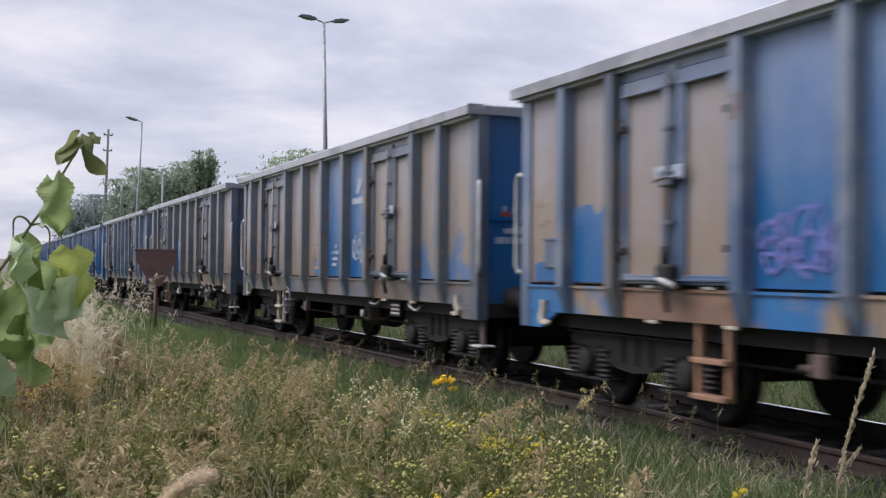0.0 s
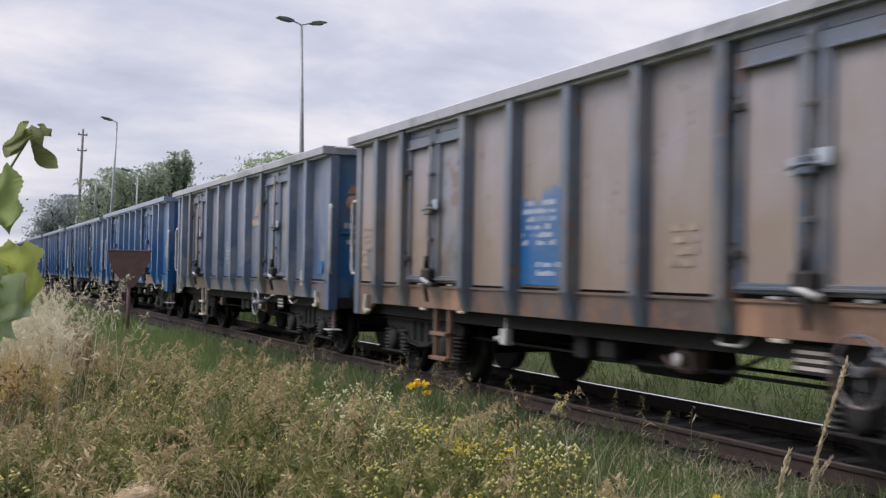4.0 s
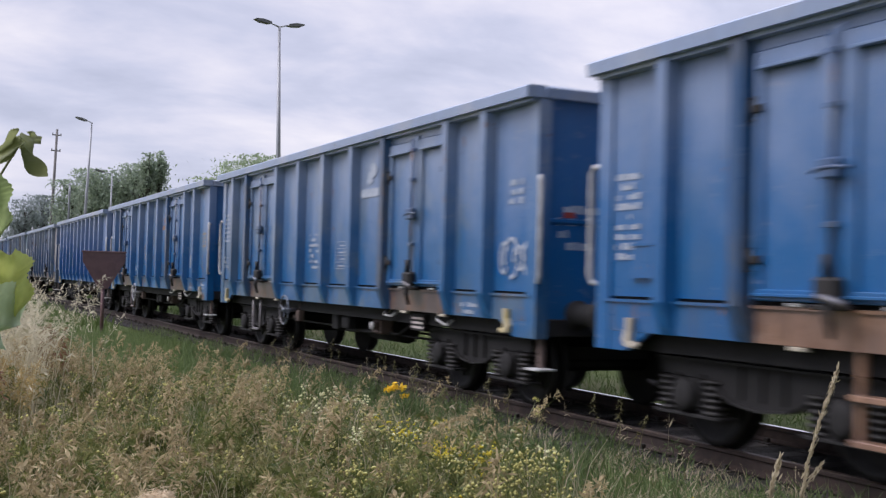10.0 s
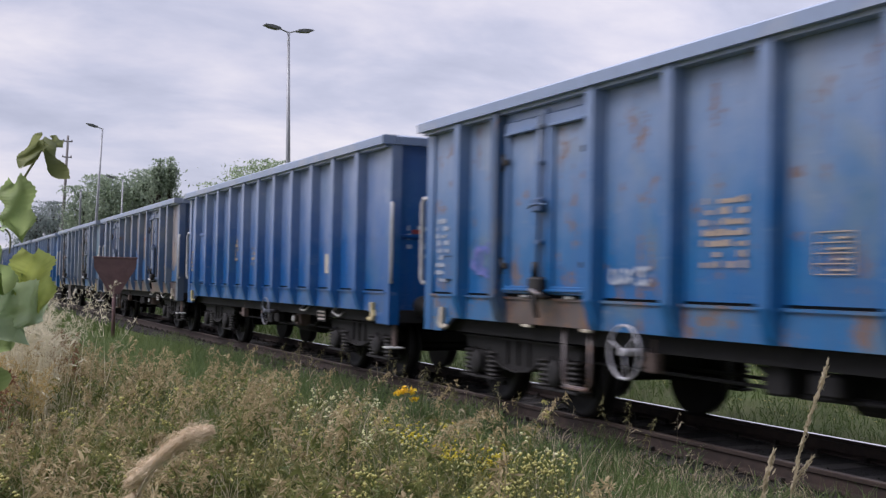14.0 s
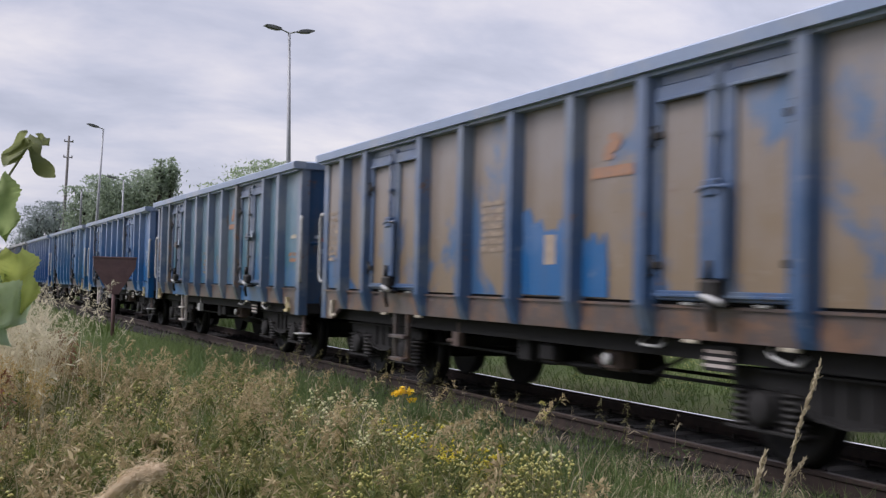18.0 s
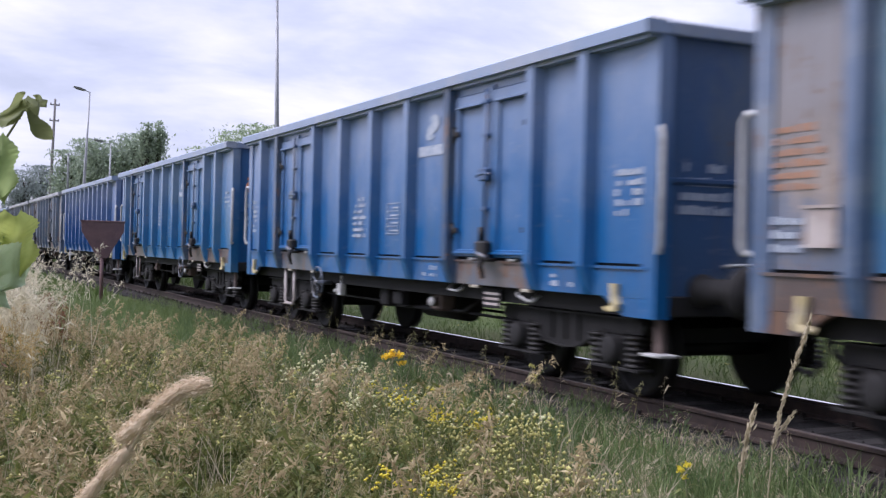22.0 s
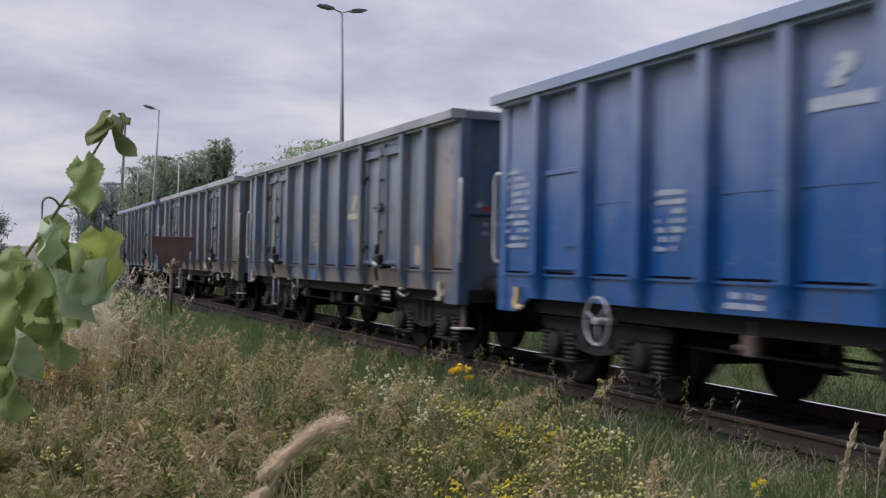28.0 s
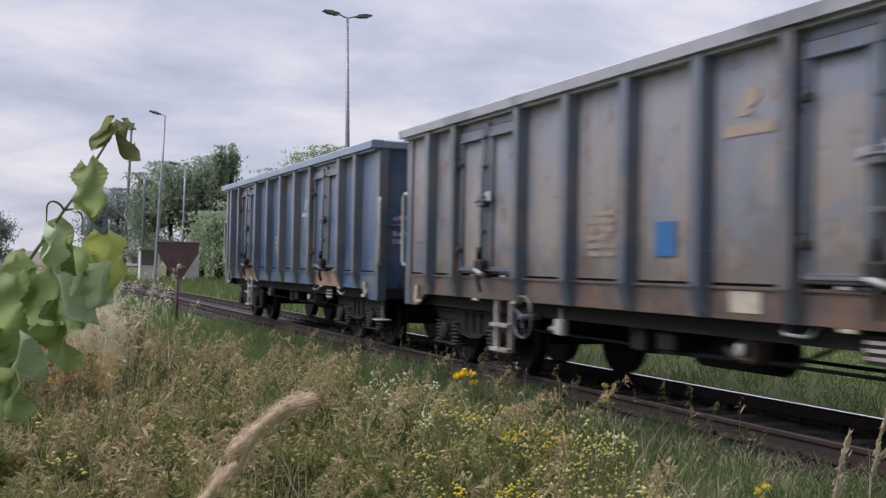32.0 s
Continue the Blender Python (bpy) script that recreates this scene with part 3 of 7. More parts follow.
def catch_lever_shape():
    return kept("catch_lever", lambda: Shape().tube([(-0.15, 0.05, 0.06), (-0.19, -0.08, 0.045), (-0.17, -0.23, 0.0)], [0.02, 0.026, 0.03], 7))


def sill_shape(w):
    def make():
        s = Shape()
        s.box(-0.02, 0.03, -w / 2, w / 2, SILL, 1.225)
        s.box(-0.045, 0.03, -w / 2, w / 2, 1.225, 1.25)
        return s
    return kept("sill_plate_%d" % (w * 100), make)


def end_shape():
    def make():
        s = Shape()
        w = WALL - 0.02
        s.box(-w, w, LEN - 0.03, LEN, 1.0, TOP - 0.125)
        return s
    return kept("end_wall", make)


def end_rib_shape():
    w = WALL - 0.16
    return kept("end_rib", lambda: Shape().prism([(LEN, -0.05), (LEN + 0.022, -0.02), (LEN + 0.022, 0.012), (LEN, 0.018)], 0, -w, w))


def end_rail_shape():
    """A bent hand bar across the foot of the end wall."""
    return kept("end_rail", lambda: Shape().tube([(-0.62, LEN - 0.02, 1.26), (-0.60, LEN + 0.09, 1.28), (-0.52, LEN + 0.11, 1.28), (0.52, LEN + 0.11, 1.28), (0.60, LEN + 0.09, 1.28), (0.62, LEN - 0.02, 1.26)], 0.018, 7))


def corner_shape():
    def make():
        s = Shape()
        s.prism([(-WALL - 0.03, LEN + 0.05), (-WALL - 0.03, LEN - 0.16), (-WALL + 0.02, LEN - 0.16), (-WALL + 0.12, LEN), (-WALL + 0.12, LEN + 0.05)], 2, 0.80, TOP - 0.13)
        return s
    return kept("corner_post", make)


def gusset_shape():
    return kept("corner_gusset", lambda: Shape().prism([(LEN - 0.75, 0.967), (LEN - 0.165, 0.967), (LEN - 0.165, 0.80), (LEN - 0.42, 0.80)], 0, -WALL - 0.02, -WALL + 0.03))


def end_beam_shape():
    def make():
        s = Shape()
        s.box(-1.30, 1.30, LEN - 0.22, LEN + 0.03, 0.82, 1.0, 0.012)
        return s
    return kept("end_beam", make)


def buffer_shape():
    def make():
        s = Shape()
        s.lathe([(0.15, 0.02), (0.15, 0.06), (0.115, 0.07), (0.115, 0.38), (0.085, 0.39), (0.085, 0.57), (0.20, 0.585), (0.225, 0.60), (0.22, 0.63), (0.16, 0.645)], (0, 0, 0), 1, 18)
        return s
    return kept("buffer", make)


def coupler_shape():
    def make():
        s = Shape()
        s.box(-0.05, 0.05, 0.0, 0.30, -0.06, 0.06, 0.012)
        s.tube([(0, 0.28, 0.0), (0, 0.38, 0.05), (0, 0.44, 0.0), (0, 0.40, -0.09), (0, 0.33, -0.10)], 0.035, 8)
        for x in (-0.09, 0.09):
            s.tube([(x, 0.2, -0.05), (x, 0.36, -0.26), (x, 0.5, -0.30)], 0.02, 6)
        s.tube([(-0.12, 0.44, -0.29), (0.12, 0.44, -0.29)], 0.03, 8)
        return s
    return kept("screw_coupling", make)


def hose_shape():
    def make():
        return Shape().tube([(0, 0, 0), (0, 0.16, 0.0), (0.03, 0.27, -0.14), (0.02, 0.30, -0.36), (0, 0.42, -0.46), (-0.02, 0.5, -0.42)], 0.026, 7)
    return kept("brake_hose", make)


def underframe_shape():
    def make():
        s = Shape()
        s.box(-0.28, 0.28, -LEN + 0.2, LEN - 0.2, 0.86, 1.2)
        for x in (-1.16, 1.16):
            s.box(x - 0.05, x + 0.05, -LEN + 0.2, LEN - 0.2, 0.80, 1.2)
        for y in (-5.6, -4.5, -3.4, -2.2, -1.1, 0, 1.1, 2.2, 3.4, 4.5, 5.6):
            s.box(-1.16, 1.16, y - 0.06, y + 0.06, 0.93, 1.2)
        s.box(-1.325, 1.325, -LEN + 0.04, LEN - 0.04, 1.2, 1.36)
        return s
    return kept("underframe", make)


def brake_gear_shape():
    def make():
        s = Shape()
        s.tube([(-0.55, -1.3, 0.62), (-0.55, -0.1, 0.62)], 0.19, 14)
        s.tube([(0.6, 0.3, 0.66), (0.6, 1.0, 0.66)], 0.15, 14)
        s.tube([(-0.9, -3.3, 0.58), (-0.9, 3.3, 0.60)], 0.018, 6)
        s.tube([(0.1, -3.3, 0.52), (0.1, 3.3, 0.55)], 0.02, 6)
        s.tube([(-0.95, -2.6, 0.86), (-0.95, -1.9, 0.60), (-0.95, 0.2, 0.56), (-0.95, 0.9, 0.86)], 0.022, 6)
        for y in (-1.1, -0.3, 0.5):
            s.box(-1.02, -0.4, y - 0.03, y + 0.03, 0.60, 0.9)
        s.box(-1.12, -0.86, 0.15, 0.42, 0.56, 0.82, 0.02)
        s.box(-1.16, -1.02, -0.42, -0.12, 0.60, 0.78, 0.02)
        return s
    return kept("brake_gear", make)


def ladder_shape():
    def make():
        s = Shape()
        for y in (-0.21, 0.21):
            s.box(-0.03, 0.02, y - 0.025, y + 0.025, 0.36, SILL)
        for z in (0.36, 0.66):
            s.box(-0.09, 0.03, -0.235, 0.235, z - 0.02, z + 0.025, 0.006)
        return s
    return kept("step_ladder", make)


def loop_shape():
    """A bent bar that hangs below the door as a step."""
    def make():
        s = Shape()
        s.tube([(0, -0.24, SILL), (0, -0.24, 0.45), (0, -0.19, 0.38), (0, 0.19, 0.38), (0, 0.24, 0.45), (0, 0.24, SILL)], 0.024, 8)
        s.box(-0.05, 0.03, -0.2, 0.2, 0.36, 0.385, 0.005)
        return s
    return kept("step_loop", make)


def step_shape():
    def make():
        s = Shape()
        s.box(-0.14, 0.08, -0.13, 0.13, 0.475, 0.50, 0.006)
        return s
    return kept("corner_step", make)


def hanger_shape():
    return kept("step_hanger", lambda: Shape().box(-0.02, 0.02, -0.045, 0.045, 0.50, 0.86))


def handrail_shape():
    def make():
        return Shape().tube([(0.02, -0.10, 2.42), (-0.05, 0.02, 2.45), (-0.06, 0.05, 2.38), (-0.06, 0.05, 1.45), (-0.05, 0.02, 1.38), (0.02, -0.10, 1.38)], 0.026, 8)
    return kept("handrail", make)


def bracket_shape():
    def make():
        s = Shape()
        s.prism([(-0.05, 1.05), (0.03, 1.05), (0.03, 0.95), (0.075, 0.87), (0.05, 0.81), (-0.05, 0.79), (-0.09, 0.83), (-0.06, 0.85), (-0.02, 0.85), (-0.03, 0.93)], 0, -0.045, 0.03)
        s.tube([(-0.03, -0.07, 0.83), (-0.03, -0.11, 0.80), (-0.03, -0.13, 0.83)], 0.018, 7)
        return s
    return kept("tie_down_hook", make)


def brake_wheel_shape():
    def make():
        s = Shape()
        n, r = 22, 0.24
        ring = [(0, r * math.cos(2 * math.pi * i / n), r * math.sin(2 * math.pi * i / n)) for i in range(n + 1)]
        s.tube(ring, 0.014, 6, False)
        for a in (0.4, 0.4 + 2.094, 0.4 + 4.189):
            s.tube([(0, 0, 0), (0, r * math.cos(a), r * math.sin(a))], 0.010, 6)
        s.tube([(-0.04, 0, 0), (0.24, 0, 0)], 0.035, 8)
        return s
    return kept("hand_brake_wheel", make)


# bogie
def frame_shape():
    """Side of a bogie: a beam over the springs with a fish belly between the wheels."""
    def make():
        o = [(-1.30, 0.76), (-1.34, 0.70), (-1.30, 0.62), (-0.60, 0.60), (-0.48, 0.52), (-0.30, 0.45), (0.0, 0.42), (0.30, 0.45), (0.48, 0.52), (0.60, 0.60), (1.30, 0.62), (1.34, 0.70), (1.30, 0.76), (0.62, 0.78), (0.46, 0.85), (-0.46, 0.85), (-0.62, 0.78)]
        s = Shape().prism(o, 0, -0.045, 0.045)
        s.box(-0.11, 0.045, -1.30, 1.30, 0.752, 0.772)
        s.box(-0.10, 0.045, -0.55, 0.55, 0.845, 0.872, 0.006)
        # lower flange of the belly
        pts = o[3:10]
        for (y0, z0), (y1, z1) in zip(pts, pts[1:]):
            s.add([(-0.10, y0, z0), (-0.10, y1, z1), (0.05, y1, z1), (0.05, y0, z0), (-0.10, y0, z0 - 0.02), (-0.10, y1, z1 - 0.02), (0.05, y1, z1 - 0.02), (0.05, y0, z0 - 0.02)], [(0, 1, 2, 3), (7, 6, 5, 4), (0, 4, 5, 1), (2, 6, 7, 3), (1, 5, 6, 2), (0, 3, 7, 4)])
        # guides beside the axleboxes
        for c in (-0.9, 0.9):
            for k in (-0.165, 0.165):
                s.box(-0.07, 0.05, c + k - 0.02, c + k + 0.02, 0.36, 0.64, 0.005)
        for y in (-0.25, 0.0, 0.25):
            s.box(-0.075, -0.04, y - 0.012, y + 0.012, 0.48, 0.84)
        return s
    return kept("bogie_side_frame", make)


def axlebox_shape():
    def make():
        s = Shape()
        s.box(-0.10, 0.10, -0.145, 0.145, 0.34, 0.60, 0.03)
        s.lathe([(0.04, -0.165), (0.10, -0.16), (0.135, -0.14), (0.145, -0.09)], (0, 0, 0.46), 0, 14)
        s.box(-0.11, 0.09, -0.43, 0.43, 0.275, 0.305, 0.006)
        s.prism([(-0.20, 0.30), (-0.13, 0.30), (-0.13, 0.42)], 0, -0.05, 0.05)
        s.prism([(0.20, 0.30), (0.13, 0.30), (0.13, 0.42)], 0, -0.05, 0.05)
        return s
    return kept("axlebox", make)


def spring_shape():
    def make():
        s = Shape()
        prof = []
        for i in range(6):
            z = 0.305 + 0.052 * i
            prof += [(0.070, z), (0.102, z + 0.012), (0.102, z + 0.030), (0.070, z + 0.042)]
        return s.lathe(prof, (0, 0, 0), 2, 12)
    return kept("coil_spring", make)


def wheelset_shape():
    def make():
        s = Shape()
        s.tube([(-0.95, 0, 0), (0.95, 0, 0)], 0.085, 10)
        for side in (-1, 1):
            c = 0.75 * side
            s.lathe([(0.10, c - 0.09), (0.13, c - 0.08), (0.15, c - 0.03), (0.36, c - 0.01), (0.39, c - 0.065), (0.455, c - 0.065), (0.46, c + 0.06), (0.40, c + 0.065), (0.37, c + 0.02), (0.15, c + 0.02), (0.13, c + 0.08), (0.10, c + 0.09)], (0, 0, 0), 0, 26)
            s.lathe([(0.452, c - side * 0.068), (0.487, c - side * 0.072), (0.489, c - side * 0.095), (0.45, c - side * 0.098)], (0, 0, 0), 0, 26)
            for k in range(4):
                a = 0.3 + k * math.pi / 2
                y, z = 0.25 * math.cos(a), 0.25 * math.sin(a)
                s.box(c - 0.035, c + 0.035, y - 0.03, y + 0.03, z - 0.03, z + 0.03)
        return s
    return kept("wheelset", make)


WHEELS = []


def build_bogie(wagon, y):
    bogie = part("bogie", kept("bogie_bolster", lambda: Shape().box(-0.98, 0.98, -0.22, 0.22, 0.52, 0.84, 0.02).box(-0.9, 0.9, -1.1, -1.02, 0.52, 0.66).box(-0.9, 0.9, 1.02, 1.1, 0.52, 0.66)), "bogie", wagon, pose(0, y, 0))
    for side in (-1, 1):
        turn = 0 if side < 0 else 180
        part("side_frame", frame_shape(), "bogie", bogie, pose(side * 1.03, 0, 0, 0, 0, turn))
        for a in (-0.9, 0.9):
            part("axlebox", axlebox_shape(), "bogie", bogie, pose(side * 1.03, a, 0, 0, 0, turn))
            for b in (-0.30, 0.30):
                part("coil_spring", spring_shape(), "spring", bogie, pose(side * 1.05, a + b, 0))
    for a in (-0.9, 0.9):
        w = part("wheelset", wheelset_shape(), "wheel", bogie, pose(0, a, 0.46))
        WHEELS.append(w)
    return bogie


def bars(w, h, rows, seed):
    """Unreadable lettering: short bars in rows."""
    r = random.Random(seed)
    s = Shape()
    step = h / rows
    for i in range(rows):
        y = -w / 2
        fill = r.uniform(0.45, 0.9)
        while y < w / 2 - 0.02:
            n = min(r.uniform(0.025, 0.085), w / 2 - y)
            if r.random() < fill:
                s.box(-0.003, 0.001, y, y + n, i * step, i * step + step * r.uniform(0.42, 0.7))
            y += n + r.uniform(0.008, 0.022)
        if not s.v:
            s.box(-0.003, 0.001, -w / 2, w / 2, 0, step * 0.5)
    return s


def table(w, h):
    """An outlined table with thin lines."""
    s = Shape()
    for i in range(5):
        z = h * i / 4
        s.box(-0.003, 0.001, -w / 2, w / 2, z - 0.004, z + 0.004)
        if i < 4:
            s.box(-0.003, 0.001, -w / 2 + 0.03, w / 2 - 0.12 - 0.06 * (i % 2), z + h * 0.08, z + h * 0.13)
    for y in (-w / 2, w / 2):
        s.box(-0.0035, 0.001, y - 0.006, y + 0.006, 0, h)
    return s


def swirl(w):
    """A plain emblem of two joined lobes."""
    pts = [(0.0, 0.15), (0.12, 0.0), (0.55, 0.0), (0.62, 0.12), (0.52, 0.24), (0.85, 0.36), (1.0, 0.6), (0.92, 0.88), (0.62, 1.0), (0.34, 0.94), (0.30, 0.78), (0.44, 0.68), (0.22, 0.56), (0.08, 0.42), (0.14, 0.3), (0.02, 0.25)]
    return Shape().prism([((0.5 - p) * w * 0.62, 0.26 * w / 0.8 + q * w * 0.5) for p, q in pts], 0, -0.003, 0.001)


def banner(w):
    """The bar under the emblem, with a notched edge."""
    s = Shape()
    n = 7
    low, high = [], []
    for i in range(n):
        a = -w / 2 + w * i / n
        low += [(a, 0.0), (a + w / n * 0.7, 0.0), (a + w / n * 0.85, 0.02)]
        high += [(a, 0.12 * w / 0.8), (a + w / n * 0.7, 0.12 * w / 0.8), (a + w / n * 0.85, 0.09 * w / 0.8)]
    return s.prism(low + high[::-1], 0, -0.003, 0.001)


def patch(w, h, seed):
    """A repainted area with a ragged upper edge."""
    r = random.Random(seed)
    n = 15
    o = [(-w / 2 + w * i / n, 0.0) for i in range(n)] + [(w / 2 - r.uniform(0, 0.03) * w, h * 0.6 * i / n) for i in range(n)]
    level = r.uniform(0.75, 1.0)
    for i in range(n):
        level = min(1.06, max(0.6, level + r.uniform(-0.15, 0.15)))
        o.append((w / 2 - w * i / n, h * level))
    o += [(-w / 2 + r.uniform(0, 0.05) * w, h * 0.6 * (1 - i / n)) for i in range(n)]
    return Shape().prism(o, 0, -0.0025, 0.001)


def scrawl(w, h, seed, thick=0.018):
    """Sprayed loops."""
    r = random.Random(seed)
    s = Shape()
    y = -w / 2
    while y < w / 2:
        n = 14
        rad = h * r.uniform(0.25, 0.5)
        ph, wig = r.uniform(0, 6), r.uniform(0.5, 1.2)
        prev = None
        for i in range(n + 1):
            a = ph + i / n * 5.2
            p = Vector((y + rad * wig * math.cos(a) * 0.8, h / 2 + rad * math.sin(a)))
            if prev is not None:
                d = (p - prev)
                q = Vector((-d.y, d.x)).normalized() * thick * r.uniform(0.6, 1.4)
                k = 0.0004 * (i % 3)
                s.add([(-0.003 - k, *(prev - q)), (-0.003 - k, *(p - q)), (-0.003 - k, *(p + q)), (-0.003 - k, *(prev + q))], [(0, 1, 2, 3)])
            prev = p
        y += w * r.uniform(0.16, 0.3)
    return s

BLUE = (0.002, 0.100, 0.288)
ROYAL = (0.001, 0.085, 0.285)
DEEP = (0.001, 0.072, 0.258)
LILAC = (0.003, 0.100, 0.285)
SKYB = (0.008, 0.120, 0.296)
TEAL = (0.058, 0.158, 0.214)
TAN = (0.268, 0.208, 0.160)
SAND = (0.292, 0.222, 0.158)
MUD = (0.200, 0.165, 0.140)
STEELB = (0.066, 0.110, 0.195)
GREYP = (0.43, 0.425, 0.455)

PAINTS = {}


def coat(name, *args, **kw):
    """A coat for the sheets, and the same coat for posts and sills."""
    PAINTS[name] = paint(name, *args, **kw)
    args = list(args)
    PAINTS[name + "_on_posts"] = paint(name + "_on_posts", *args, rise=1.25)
    # end walls take a quarter of the bleaching and painted sky sheen
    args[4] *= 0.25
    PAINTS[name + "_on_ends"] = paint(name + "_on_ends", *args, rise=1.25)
    # low down the wheels throw up grime
    args[2], args[3], args[4], args[5] = args[2] + 0.1, args[3] + 0.12, 0.0, 0.85
    PAINTS[name + "_on_sills"] = paint(name + "_on_sills", *args)


# fifth value: how strongly bleaching and painted sky sheen pale the upper sheets
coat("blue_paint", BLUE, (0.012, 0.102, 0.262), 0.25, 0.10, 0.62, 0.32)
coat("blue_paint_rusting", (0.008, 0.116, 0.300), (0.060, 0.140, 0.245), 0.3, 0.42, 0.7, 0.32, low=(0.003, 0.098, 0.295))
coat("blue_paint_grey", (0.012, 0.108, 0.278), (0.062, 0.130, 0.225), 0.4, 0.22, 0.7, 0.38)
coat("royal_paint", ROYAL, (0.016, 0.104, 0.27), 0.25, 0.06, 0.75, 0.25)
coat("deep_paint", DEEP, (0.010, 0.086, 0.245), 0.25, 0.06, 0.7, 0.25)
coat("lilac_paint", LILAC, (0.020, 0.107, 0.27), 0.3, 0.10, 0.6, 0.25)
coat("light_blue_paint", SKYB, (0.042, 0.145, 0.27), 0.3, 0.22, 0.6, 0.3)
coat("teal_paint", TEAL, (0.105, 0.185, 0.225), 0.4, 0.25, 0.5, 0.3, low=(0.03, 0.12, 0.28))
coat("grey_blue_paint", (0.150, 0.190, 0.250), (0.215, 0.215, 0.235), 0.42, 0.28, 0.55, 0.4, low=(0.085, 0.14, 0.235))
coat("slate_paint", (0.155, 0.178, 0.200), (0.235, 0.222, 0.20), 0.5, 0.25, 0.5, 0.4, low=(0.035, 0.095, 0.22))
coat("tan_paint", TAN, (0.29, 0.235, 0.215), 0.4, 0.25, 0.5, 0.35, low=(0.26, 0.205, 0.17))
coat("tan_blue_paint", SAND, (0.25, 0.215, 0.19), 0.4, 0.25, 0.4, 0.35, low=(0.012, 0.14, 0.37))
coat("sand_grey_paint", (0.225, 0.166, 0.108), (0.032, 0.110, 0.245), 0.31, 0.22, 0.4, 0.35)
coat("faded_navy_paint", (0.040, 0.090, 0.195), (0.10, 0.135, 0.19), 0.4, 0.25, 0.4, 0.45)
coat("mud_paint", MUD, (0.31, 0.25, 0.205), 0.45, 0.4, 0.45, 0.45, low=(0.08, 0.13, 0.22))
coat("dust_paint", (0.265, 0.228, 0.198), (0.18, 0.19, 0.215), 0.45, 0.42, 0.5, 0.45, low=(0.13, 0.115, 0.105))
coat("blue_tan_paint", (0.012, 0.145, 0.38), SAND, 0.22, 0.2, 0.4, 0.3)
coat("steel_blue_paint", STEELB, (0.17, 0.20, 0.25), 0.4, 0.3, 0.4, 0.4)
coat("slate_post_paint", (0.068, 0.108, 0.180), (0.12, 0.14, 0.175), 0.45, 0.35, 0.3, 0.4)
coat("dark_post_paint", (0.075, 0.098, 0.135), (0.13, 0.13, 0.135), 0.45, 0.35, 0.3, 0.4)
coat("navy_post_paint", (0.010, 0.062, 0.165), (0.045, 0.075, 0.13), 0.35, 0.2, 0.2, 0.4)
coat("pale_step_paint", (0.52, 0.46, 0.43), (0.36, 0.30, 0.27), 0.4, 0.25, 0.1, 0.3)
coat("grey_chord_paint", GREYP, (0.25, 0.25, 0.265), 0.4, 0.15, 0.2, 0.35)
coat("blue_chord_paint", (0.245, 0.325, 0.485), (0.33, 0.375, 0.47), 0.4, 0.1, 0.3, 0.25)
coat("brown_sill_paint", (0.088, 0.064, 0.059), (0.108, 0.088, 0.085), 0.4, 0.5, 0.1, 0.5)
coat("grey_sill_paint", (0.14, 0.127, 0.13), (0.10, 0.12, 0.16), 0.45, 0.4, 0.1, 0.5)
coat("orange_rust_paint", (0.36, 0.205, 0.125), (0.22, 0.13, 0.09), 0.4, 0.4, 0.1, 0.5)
M.update(PAINTS)
for key in ("white", "tan_mark", "orange_mark", "lilac_mark", "blue_mark", "cream"):
    M[key].use_fake_user = True

